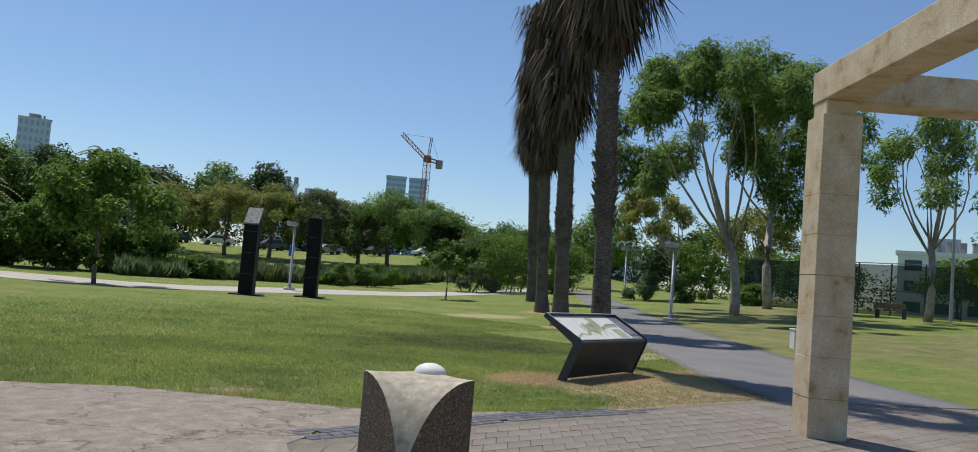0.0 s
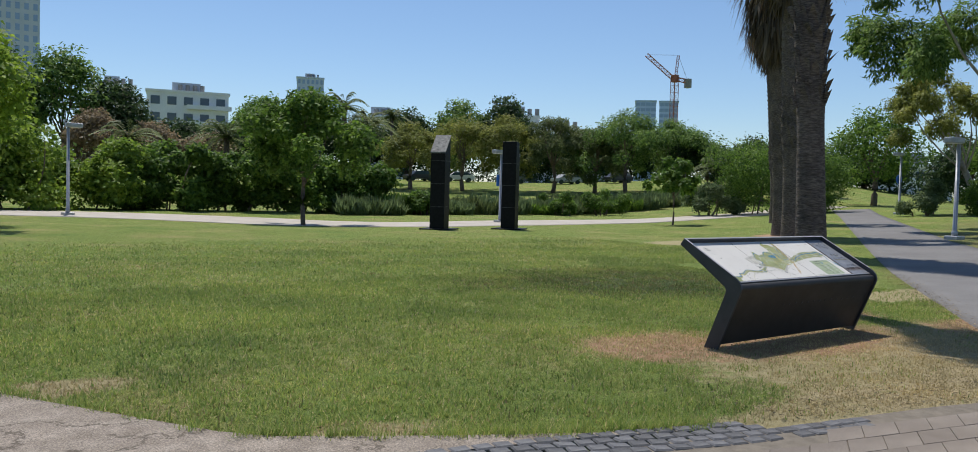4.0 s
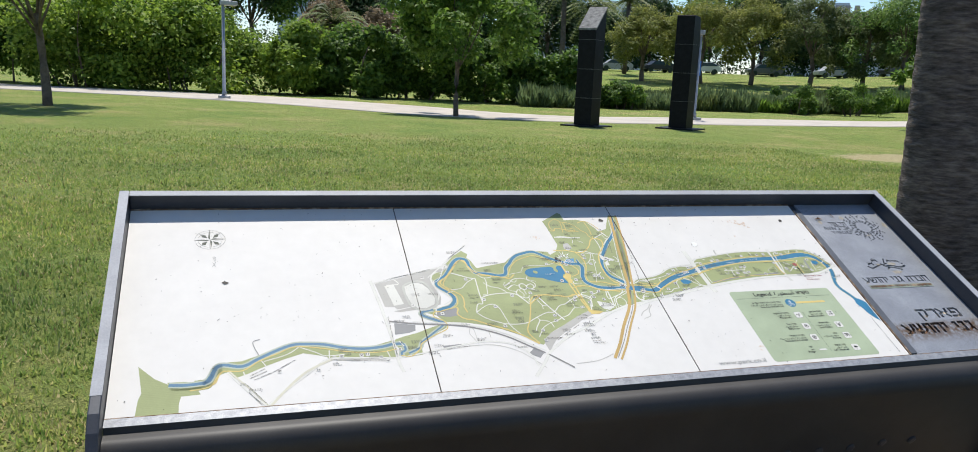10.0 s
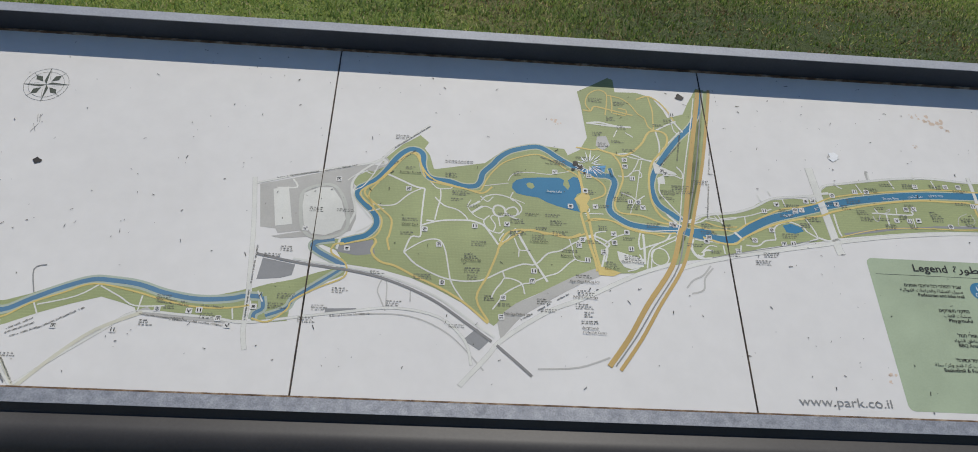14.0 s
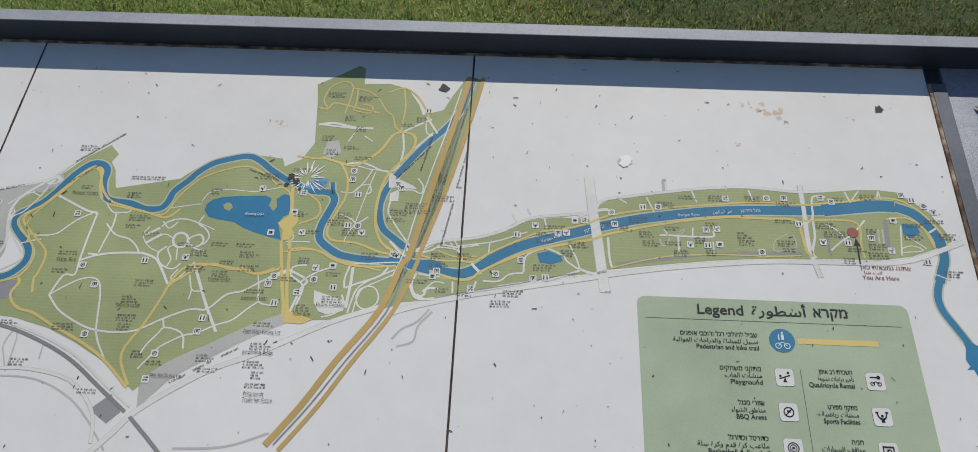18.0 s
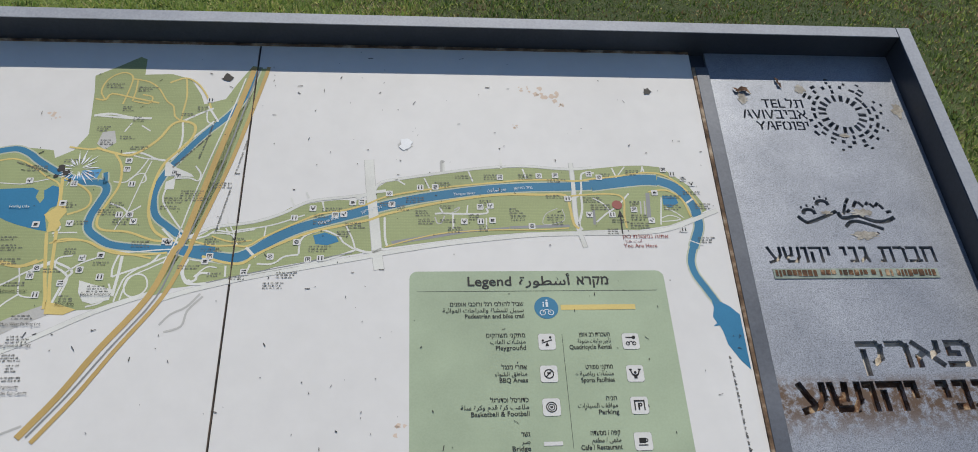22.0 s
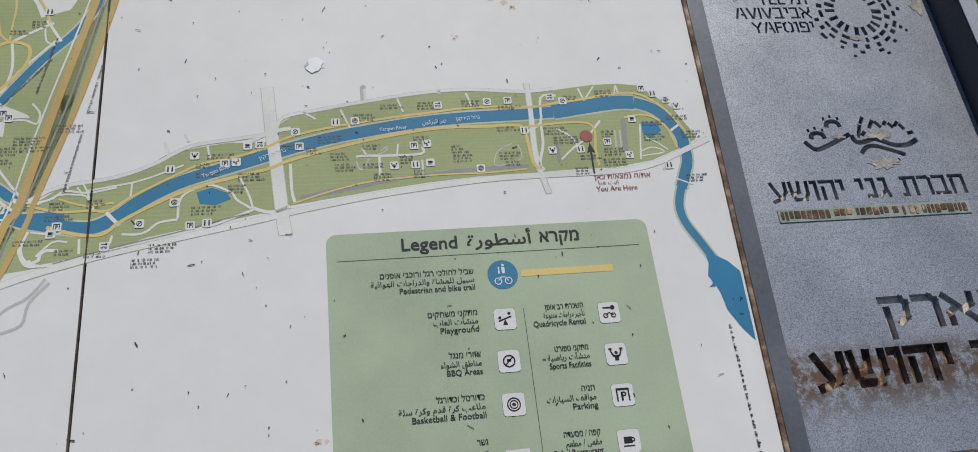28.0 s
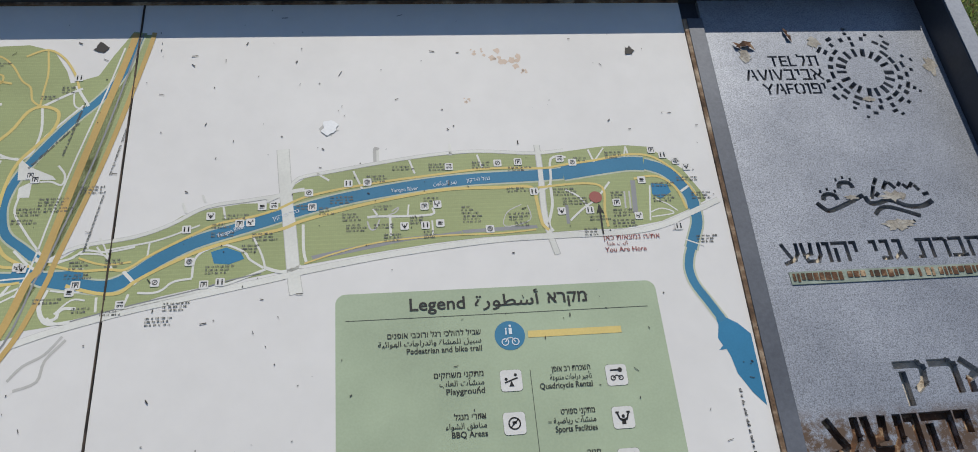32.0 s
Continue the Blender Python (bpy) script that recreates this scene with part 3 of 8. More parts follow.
def small_icon(kind, r=0.0049):
    """White plate and black sign of a map icon, round the origin."""
    bm = bmesh.new()
    if kind == 0:          # two upright bars
        for s in (-1, 1):
            rect(bm, s * r * 0.45 - r * 0.16, s * r * 0.45 + r * 0.16, -r * 0.6, r * 0.3)
            disc(bm, s * r * 0.45, r * 0.52, r * 0.17, 8)
    elif kind == 1:        # parking
        rect(bm, -r * 0.65, r * 0.65, r * 0.45, r * 0.65)
        rect(bm, -r * 0.65, -r * 0.5, -r * 0.6, r * 0.45)
        rect(bm, r * 0.5, r * 0.65, -r * 0.6, r * 0.45)
        rect(bm, -r * 0.2, 0.0, -r * 0.55, r * 0.3)
        disc(bm, r * 0.1, r * 0.08, r * 0.24, 10, r * 0.1)
    elif kind == 2:        # cup
        rect(bm, -r * 0.5, r * 0.3, -r * 0.2, r * 0.4)
        disc(bm, r * 0.38, r * 0.12, r * 0.22, 10, r * 0.1)
        rect(bm, -r * 0.6, r * 0.5, -r * 0.5, -r * 0.38)
    elif kind == 3:        # seesaw
        bar(bm, (-r * 0.65, -r * 0.2), (r * 0.65, r * 0.25), r * 0.14)
        bm.faces.new([bm.verts.new(q) for q in ((-r * 0.25, -r * 0.6, 0), (r * 0.25, -r * 0.6, 0), (0, 0, 0))])
        disc(bm, r * 0.45, r * 0.55, r * 0.16, 8)
        disc(bm, -r * 0.5, r * 0.15, r * 0.16, 8)
    elif kind == 4:        # bicycle and arrow
        for s in (-1, 1):
            disc(bm, s * r * 0.4, -r * 0.3, r * 0.27, 12, r * 0.17)
        bar(bm, (-r * 0.4, -r * 0.3), (0, r * 0.0), r * 0.1)
        bar(bm, (0, 0.0), (r * 0.4, -r * 0.3), r * 0.1)
        bar(bm, (-r * 0.6, r * 0.5), (r * 0.2, r * 0.5), r * 0.16)
        disc(bm, r * 0.4, r * 0.5, r * 0.24, 10)
    elif kind == 6:        # raised arms with weights
        disc(bm, 0, r * 0.12, r * 0.17, 10)
        for s in (-1, 1):
            bar(bm, (s * r * 0.55, r * 0.42), (s * r * 0.36, -r * 0.12), r * 0.16)
            bar(bm, (s * r * 0.36, -r * 0.12), (0, -r * 0.28), r * 0.22)
            rect(bm, s * r * 0.55 - r * 0.17, s * r * 0.55 + r * 0.17, r * 0.42, r * 0.6)
        rect(bm, -r * 0.2, r * 0.2, -r * 0.65, -r * 0.15)
    elif kind == 7:        # stadium rings
        disc(bm, 0, 0, r * 0.66, 20, r * 0.54)
        disc(bm, 0, 0, r * 0.42, 16, r * 0.32)
        rect(bm, -r * 0.16, r * 0.16, -r * 0.13, r * 0.13)
    else:                  # ring
        disc(bm, 0, 0, r * 0.62, 16, r * 0.48)
        bar(bm, (-r * 0.4, -r * 0.4), (r * 0.4, r * 0.4), r * 0.12)
        rect(bm, -r * 0.2, r * 0.2, -r * 0.05, r * 0.2)
    me = bpy.data.meshes.new("sign")
    bm.to_mesh(me)
    bm.free()
    me.materials.append(INK_M["black"])
    return me


def plate_mesh(r=0.0049):
    bm = bmesh.new()
    round_rect(bm, -r, r, -r, r, r * 0.3, 3)
    me = bpy.data.meshes.new("icon")
    bm.to_mesh(me)
    bm.free()
    me.materials.append(INK_M["icon"])
    return me


ICON_PLATE, ICON_SIGNS, icon_count = plate_mesh(), [small_icon(k) for k in range(8)], [0]


def map_icons(places):
    for u, v in places:
        k = icon_count[0]
        icon_count[0] += 1
        p = new("icon", ICON_PLATE)
        p.parent = map_board
        p.matrix_basis = board_pose @ Matrix.Translation((u / 1000, v / 1000, 0.00080))
        s = new("sign", ICON_SIGNS[(0, 1, 3, 2, 4, 5, 1, 0, 7, 6)[k % 10]])
        s.parent = p
        s.matrix_basis = Matrix.Translation((0, 0, 0.00025))


label_bm, label_spots = bmesh.new(), []


def map_labels(places):
    """Tiny unreadable captions: short dark bars in two or three lines."""
    for u, v in places:
        if any(abs(u - a) < 27 and abs(v - b) < 11 for a, b in label_spots):
            continue
        label_spots.append((u, v))
        w = random.uniform(0.017, 0.030)
        for row in range(random.choice((2, 3, 3))):
            x, end = u / 1000 - w / 2, u / 1000 + w / 2 - random.uniform(0, 0.008)
            y = v / 1000 - row * 0.0038
            while x < end:
                l = random.uniform(0.0026, 0.0064)
                for k in range(max(2, int(l / 0.0012))):
                    t = random.uniform(0.0014, 0.0026)
                    rect(label_bm, x + k * 0.0012, x + k * 0.0012 + 0.0006, y, y + t)
                    if random.random() < 0.55:
                        rect(label_bm, x + k * 0.0012 + 0.0006, x + k * 0.0012 + 0.0012, y + random.choice((0.0, 0.0, 0.0013)), y + random.choice((0.0005, 0.0018)))
                x += l + 0.0011


area("green", [(-1380, -216), (-1345, -255), (-1294, -288), (-1250, -286), (-1263, -268), (-1241, -266), (-1226, -243), (-1214, -225), (-1192, -220), (-1160, -219), (-1126, -206), (-1092, -189), (-1054, -172), (-1030, -168), (-970, -174), (-928, -187), (-887, -195), (-848, -195), (-811, -184), (-802, -180), (-794, -236), (-850, -236), (-889, -235), (-923, -230), (-961, -232), (-966, -222), (-990, -214), (-1020, -206), (-1064, -221), (-1106, -238), (-1147, -258), (-1178, -270), (-1195, -250), (-1208, -257), (-1219, -276), (-1231, -294), (-1253, -297), (-1248, -308), (-1288, -310), (-1292, -328), (-1292, -373), (-1379, -367), (-1375, -313), (-1369, -293)])
area("green", [(-796, -180), (-773, -171), (-735, -161), (-696, -145), (-665, -135), (-653, -134), (-656, -149), (-684, -164), (-707, -178), (-732, -198), (-734, -234), (-777, -240), (-789, -235)])
area("green", [(-664, 42), (-654, 50), (-617, 77), (-607, 94), (-581, 125), (-549, 150), (-533, 134), (-540, 120), (-530, 105), (-522, 77), (-512, 64), (-476, 53), (-454, 53), (-442, 72), (-431, 94), (-410, 114), (-374, 129), (-328, 141), (-286, 136), (-281, 122), (-258, 136), (-243, 166), (-251, 249), (-256, 280), (-223, 301), (-194, 321), (-184, 316), (-182, 284), (-141, 286), (-111, 276), (-92, 245), (-85, 226), (-54, 237), (-41, 266), (-20, 306), (-4, 303), (-46, 78), (-78, -33), (-107, -94), (-141, -113)])
area("green", [(-664, 42), (-431, 94), (-141, -113), (-141, -113), (-176, -120), (-219, -123), (-244, -120), (-294, -140), (-326, -158), (-373, -183), (-409, -223), (-414, -228), (-466, -189), (-508, -166), (-549, -148), (-598, -135), (-656, -128), (-673, -103), (-697, -93), (-699, -82), (-670, -80), (-617, -66), (-609, -47), (-621, -22), (-648, 14), (-654, 29)])
area("green", [(-74, -12), (-62, -10), (-45, 2), (-21, 6), (10, 10), (35, 20), (60, 38), (92, 46), (126, 51), (166, 50), (176, 69), (194, 82), (229, 89), (279, 98), (338, 107), (398, 111), (466, 106), (505, 109), (553, 115), (585, 116), (612, 113), (629, 99), (650, 80), (667, 48), (671, 34), (644, 21), (611, 8), (563, 0), (518, 0), (488, -1), (451, -3), (400, -4), (343, -9), (287, -16), (232, -24), (185, -31), (166, -37), (127, -44), (76, -53), (46, -59), (16, -69), (-26, -80), (-66, -88), (-89, -91), (-84, -35)])
area("white", [(-123, 91), (-126, 121), (-112, 108), (-86, 95), (-82, 90)])
area("green", [(-17, 300), (4, 301), (-30, 119), (-66, -12), (-71, -35), (-94, -96), (-115, -103), (-92, -35), (-81, -12), (-55, 119)])
area("white", [(-120, 81), (-107, 89), (-107, 68), (-120, 68)])
area("lightblue", [(-237, 99), (-220, 100), (-222, 92), (-235, 91)])
area("outline", [(-224, 170), (-207, 173), (-201, 151), (-215, 138), (-228, 148)])
area("blue", [(94, -9), (110, -4), (126, -11), (130, -19), (114, -25), (98, -23)])
area("blue", [(607, 60), (627, 58), (630, 47), (615, 38), (606, 45)])
area("blue", [(649, -117), (660, -117), (673, -125), (685, -138), (683, -219), (671, -204), (659, -182), (656, -163), (653, -154), (644, -155), (650, -150), (646, -141), (650, -126)])
area("lightblue", [(-241, 84), (-216, 87), (-212, 103), (-238, 100)])
area("grey", [(202, -19), (246, -10), (301, -1), (344, 2), (372, 5), (372, 2), (308, -5), (246, -17), (205, -24)])
area("grey", [(372, 6), (416, 8), (460, 9), (461, 5), (415, 3), (374, 2)])
line("outline", 8, [(-99, -107), (-65, -95), (-25, -84), (16, -74), (95, -58), (166, -44), (192, -38), (272, -24), (342, -15), (414, -8), (487, -6), (562, -5), (609, 2), (652, 19), (687, 34)])
line("white", 7, [(-99, -107), (-65, -95), (-25, -84), (16, -74), (95, -58), (166, -44), (192, -38), (272, -24), (342, -15), (414, -8), (487, -6), (562, -5), (609, 2), (652, 19), (687, 34)])
line("outline", 5, [(-74, -11), (-45, 4), (10, 13), (48, 27), (86, 48), (139, 56), (173, 63), (187, 82), (229, 91), (279, 100), (338, 109), (398, 113), (466, 108), (505, 111)])
line("white", 4, [(-74, -11), (-45, 4), (10, 13), (48, 27), (86, 48), (139, 56), (173, 63), (187, 82), (229, 91), (279, 100), (338, 109), (398, 113), (466, 108), (505, 111)])
line("outline", 8, [(-827, 37), (-814, -53), (-805, -137), (-799, -206), (-797, -254), (-790, -285)])
line("white", 7, [(-827, 37), (-814, -53), (-805, -137), (-799, -206), (-797, -254), (-790, -285)])
line("outline", 5, [(-1107, -353), (-1058, -308), (-1005, -263), (-964, -230), (-899, -231), (-840, -235), (-797, -240), (-726, -228), (-639, -213), (-570, -204), (-500, -217), (-459, -255), (-448, -296)])
line("white", 4, [(-1107, -353), (-1058, -308), (-1005, -263), (-964, -230), (-899, -231), (-840, -235), (-797, -240), (-726, -228), (-639, -213), (-570, -204), (-500, -217), (-459, -255), (-448, -296)])
line("outline", 5, [(-1192, -250), (-1157, -298), (-1134, -326), (-1108, -356)])
line("white", 4, [(-1192, -250), (-1157, -298), (-1134, -326), (-1108, -356)])
line("outline", 4, [(-823, 24), (-763, 44), (-700, 63), (-624, 84), (-593, 118), (-533, 174)])
line("white", 3, [(-823, 24), (-763, 44), (-700, 63), (-624, 84), (-593, 118), (-533, 174)])
line("outline", 8, [(-465, -330), (-424, -281), (-400, -251), (-329, -200), (-266, -171), (-178, -124), (-111, -98)])
line("white", 7, [(-465, -330), (-424, -281), (-400, -251), (-329, -200), (-266, -171), (-178, -124), (-111, -98)])
line("outline", 3, [(-346, -298), (-283, -293), (-232, -274)])
line("outline", 3, [(-94, -144), (-82, -129), (-63, -118), (-48, -99)])
line("outline", 3, [(-87, -154), (-66, -146), (-61, -124), (-44, -103)])
# western river in a paler, greyer blue: glare on the board painted into the ink
line("river_glare", 8, [(-1244, -281), (-1234, -270), (-1226, -256), (-1216, -233), (-1199, -227), (-1159, -235), (-1123, -215), (-1082, -193), (-1042, -177), (-1009, -177), (-968, -182), (-926, -195), (-876, -203), (-828, -200), (-804, -194), (-778, -194)])
line("river_glare", 6, [(-778, -194), (-774, -214), (-785, -223), (-786, -233)])
line("river_glare", 5, [(-768, -227), (-738, -212), (-728, -193), (-694, -165), (-666, -142), (-657, -132)])
line("river_glare", 8, [(-657, -132), (-674, -122), (-701, -107), (-712, -96), (-704, -87), (-678, -81)])
line("river", 9.5, [(-669, -86), (-647, -78), (-628, -71), (-614, -54), (-613, -37), (-621, -22), (-636, -7), (-648, 8), (-648, 24), (-639, 31), (-620, 45), (-606, 64), (-589, 94), (-574, 111), (-562, 117), (-548, 113), (-541, 102), (-541, 83), (-535, 64), (-523, 53), (-492, 49), (-470, 41), (-448, 42), (-439, 53), (-434, 72), (-417, 92), (-408, 105), (-392, 120), (-374, 129), (-339, 138), (-318, 130), (-302, 117), (-275, 99), (-262, 94), (-238, 81), (-214, 80)])
line("river", 10.5, [(-214, 80), (-203, 76), (-199, 64), (-205, 44), (-212, 22), (-211, 2), (-195, -13), (-173, -24), (-128, -29), (-83, -31), (-37, -29)])
line("river", 9.5, [(-12, 298), (-24, 246), (-44, 207), (-77, 168), (-105, 127), (-123, 95), (-132, 66), (-131, 43), (-123, 21), (-103, 4), (-86, -10)])
line("river", 6, [(-206, 97), (-204, 87), (-203, 76)])
line("lightblue", 5, [(-260, 84), (-239, 89)])
line("river", 7, [(-113, 11), (-100, -1), (-92, -8)])
line("river", 15, [(-109, -21), (-90, -28), (-72, -35), (-35, -43), (-10, -45), (13, -35), (37, -17), (74, 3), (113, 16), (152, 28), (193, 41), (235, 52), (277, 60), (335, 69), (394, 74), (462, 76), (500, 78)])
line("river", 19, [(500, 78), (540, 84), (580, 89), (603, 88)])
line("river", 15, [(603, 88), (625, 79), (642, 62), (653, 40), (654, 23)])
line("river", 13, [(655, 32), (654, 6), (646, -14), (639, -30)])
line("river", 10, [(639, -30), (634, -42), (631, -57), (634, -75), (645, -97), (657, -121)])
line("white", 1.6, [(635, -18), (655, -27)])
line("yellow", 3, [(-1271, -296), (-1229, -288), (-1212, -258), (-1197, -246), (-1159, -248), (-1121, -222), (-1079, -202), (-1036, -184), (-975, -194), (-923, -208), (-873, -217), (-825, -216), (-795, -210)])
line("yellow", 3, [(-788, -232), (-763, -237), (-737, -215), (-730, -198), (-693, -173), (-655, -152), (-656, -126), (-680, -108), (-677, -92), (-662, -88)])
line("yellow", 3, [(-668, -92), (-646, -85), (-623, -78), (-612, -71), (-605, -57), (-604, -39), (-610, -27), (-623, -12), (-637, 1), (-645, 14), (-638, 26), (-619, 40), (-605, 58), (-584, 88), (-571, 104), (-556, 109), (-548, 100), (-544, 77), (-535, 55)])
line("yellow", 2.4, [(-623, -22), (-620, -12), (-630, 8), (-626, 24), (-615, 40)])
line("yellow", 2.6, [(-527, 47), (-500, 41), (-474, 36), (-443, 31), (-435, 39), (-428, 57), (-416, 77), (-399, 96), (-373, 110), (-337, 120), (-309, 108), (-285, 89), (-266, 77), (-260, 55), (-259, 33)])
line("yellow", 4, [(-614, -76), (-610, -83), (-616, -99), (-609, -113), (-596, -122), (-576, -127), (-542, -145), (-500, -165), (-463, -188), (-423, -224)])
line("yellow", 3.6, [(-422, -221), (-442, -180), (-424, -137), (-410, -98), (-404, -79), (-386, -63), (-366, -48), (-347, -44), (-328, -51), (-310, -49), (-287, -56), (-266, -47)])
line("yellow", 4.5, [(-264, -4), (-259, -31), (-251, -72), (-244, -101), (-242, -120)])
line("yellow", 2.4, [(-257, -21), (-226, -16), (-204, -19), (-182, -30), (-120, -45)])
line("yellow", 2.4, [(-44, -10), (-18, -19), (11, -17)])
line("yellow", 2, [(195, -28), (232, -16), (274, -6), (315, -2), (358, 0), (415, 0), (459, 3)])
line("yellow", 3, [(-74, -16), (-43, -25), (-12, -25), (6, -26), (30, -10), (74, 14), (100, 26), (139, 34), (166, 43), (193, 56), (235, 66), (292, 75), (351, 82), (395, 87), (440, 88), (478, 86), (502, 90), (541, 95), (582, 102), (613, 99), (638, 80), (653, 58), (661, 40)])
line("yellow", 4, [(-53, -42), (-22, -52), (2, -53), (17, -41), (44, -25), (87, -5), (139, 9), (172, 17), (193, 26), (248, 41), (305, 53), (363, 61), (422, 61), (459, 60), (464, 40), (467, 11), (474, 2)])
line("yellow", 3, [(467, 59), (521, 63), (546, 56), (544, 24), (545, 3)])
line("yellow", 3, [(587, 67), (615, 70), (636, 54), (645, 23)])
line("white", 3.4, [(-601, 58), (-578, 47), (-551, 34), (-535, 31)])
line("white", 2.8, [(-535, 31), (-537, -8), (-538, -43), (-538, -68), (-553, -70), (-563, -100)])
line("white", 2.4, [(-622, -7), (-603, -9), (-583, -5), (-568, 11), (-557, 21), (-542, 30)])
line("white", 2, [(-629, -23), (-614, -18), (-602, -15)])
line("white", 3.2, [(-538, -46), (-512, -36), (-484, -32), (-454, -31)])
line("white", 3, [(-529, -35), (-516, -36)])
line("white", 2.4, [(-517, 14), (-500, -3), (-478, -10), (-464, -22), (-459, -31)])
line("white", 2.4, [(-508, 32), (-507, 13), (-511, -8), (-515, -33)])
line("white", 2, [(-527, 48), (-517, 36), (-508, 32), (-491, 34), (-487, 39)])
line("white", 3.4, [(-454, -31), (-433, -39), (-418, -59), (-407, -77)])
line("white", 2.4, [(-563, -100), (-546, -86), (-528, -75), (-512, -72), (-501, -78), (-494, -97), (-489, -125), (-485, -148)])
line("white", 2.8, [(-563, -100), (-546, -119), (-528, -131), (-503, -143), (-485, -148), (-463, -150), (-439, -148), (-424, -142), (-400, -128), (-367, -113), (-345, -112), (-324, -90), (-302, -83), (-279, -67), (-263, -60)])
line("white", 4, [(-379, -43), (-370, -60), (-358, -85), (-347, -107), (-335, -128), (-326, -144)])
line("white", 2, [(-380, -62), (-372, -84), (-362, -86), (-356, -85)])
line("white", 2, [(-372, -84), (-373, -99)])
line("white", 2.4, [(-418, -178), (-412, -164), (-402, -150), (-396, -141), (-380, -143), (-368, -151), (-364, -169)])
line("white", 2.4, [(-400, -128), (-396, -141)])
line("white", 2.4, [(-416, -199), (-406, -184), (-395, -168), (-368, -151), (-352, -147), (-328, -134), (-308, -126), (-290, -108), (-278, -98)])
line("white", 2, [(-287, -56), (-282, -76), (-278, -98), (-261, -103)])
line("white", 2.4, [(-485, -148), (-477, -165), (-463, -186)])
line("white", 3.6, [(-416, -9), (-414, 0), (-406, 3), (-398, -1), (-395, -9), (-397, -17), (-404, -20), (-412, -17), (-416, -9)])
line("white", 2.4, [(-437, 12), (-429, 21), (-412, 26), (-394, 23), (-380, 16), (-369, 5), (-367, -5), (-373, -15)])
line("white", 2, [(-381, 33), (-386, 20), (-380, 14)])
line("white", 1.4, [(-394, 23), (-377, 17), (-361, 10)])
line("white", 2.4, [(-422, -19), (-432, -31), (-424, -47), (-406, -54), (-397, -45)])
line("white", 2.4, [(-395, -14), (-379, -22), (-369, -24)])
line("white", 2, [(-414, -17), (-420, -23), (-412, -38), (-415, -50)])
line("white", 2, [(-407, -20), (-404, -40)])
line("white", 2, [(-398, -54), (-405, -67), (-397, -70), (-385, -55)])
line("white", 2, [(-440, -6), (-429, 0), (-415, -7)])
line("white", 1.6, [(-454, 12), (-460, -3), (-447, -21), (-429, -29)])
line("white", 4, [(-457, -3), (-439, 10)])
line("white", 4, [(-453, -15), (-434, 0)])
line("white", 2, [(-438, 21), (-426, 10), (-416, 21)])
line("white", 1.6, [(-435, 43), (-405, 49), (-389, 52)])
line("white", 1.6, [(-390, 57), (-380, 73), (-353, 78), (-317, 76), (-299, 80), (-280, 85)])
line("white", 2, [(-257, -5), (-239, -4), (-224, -4)])
line("white", 2, [(-262, 11), (-248, 5), (-254, -10)])
line("white", 3, [(-227, -101), (-222, -77), (-227, -67), (-242, -57)])
line("white", 2.4, [(-227, -67), (-209, -52), (-191, -44)])
line("white", 2.4, [(-242, -57), (-240, -44), (-222, -40)])
line("white", 3.4, [(-241, 202), (-214, 199), (-180, 196)])
line("white", 2, [(-170, 183), (-156, 173)])
line("white", 2, [(-193, 171), (-185, 188)])
line("white", 2, [(-172, 127), (-153, 122), (-127, 120)])
line("white", 2, [(-150, 122), (-159, 101), (-174, 81), (-192, 81)])
line("white", 2, [(-174, 81), (-164, 92), (-152, 95), (-148, 83), (-155, 78)])
line("white", 1.6, [(-145, 118), (-152, 89), (-159, 55), (-165, 27), (-171, 16), (-176, 0)])
line("white", 2.4, [(-189, 44), (-171, 36), (-162, 29), (-147, 40)])
line("white", 2.4, [(-103, 149), (-82, 174), (-66, 193)])
line("white", 2, [(-79, 213), (-76, 193), (-66, 187)])
line("white", 3.4, [(-78, 222), (-60, 192)])
line("white", 2.6, [(-118, 68), (-119, 49), (-106, 27), (-94, 10), (-81, -7)])
line("white", 2.4, [(-107, 87), (-88, 88), (-75, 83), (-73, 96), (-82, 109)])
line("white", 2.4, [(-82, -13), (-54, -11), (-39, -1), (-16, -4), (13, 1)])
line("white", 2, [(-25, 14), (-16, -4), (-9, -27)])
line("white", 2, [(-38, 14), (-36, 1)])
line("white", 2, [(-169, -34), (-146, -35), (-115, -32), (-96, -31)])
line("white", 2.6, [(-166, -73), (-167, -58), (-162, -37)])
line("white", 2.8, [(-166, -73), (-143, -63), (-120, -53), (-109, -38)])
line("white", 2.4, [(-157, -110), (-154, -93), (-148, -73), (-130, -58), (-97, -41)])
line("white", 2, [(-150, -108), (-147, -88), (-141, -73), (-121, -61), (-98, -48)])
line("white", 2.2, [(-148, -85), (-144, -74), (-132, -69), (-122, -74), (-118, -87), (-123, -98), (-135, -103), (-145, -97), (-148, -85)])
line("white", 2.4, [(-191, -117), (-172, -110), (-165, -93), (-168, -83)])
line("white", 3, [(-70, -46), (-75, -64), (-69, -79), (-52, -85), (-24, -80), (-6, -77)])
line("white", 2, [(-60, -74), (-45, -59), (-31, -60)])
line("white", 2, [(-645, -66), (-624, -52), (-619, -42), (-627, -32), (-643, -12), (-654, 3), (-655, 19), (-642, 29), (-629, 50), (-622, 66), (-619, 75), (-607, 80)])
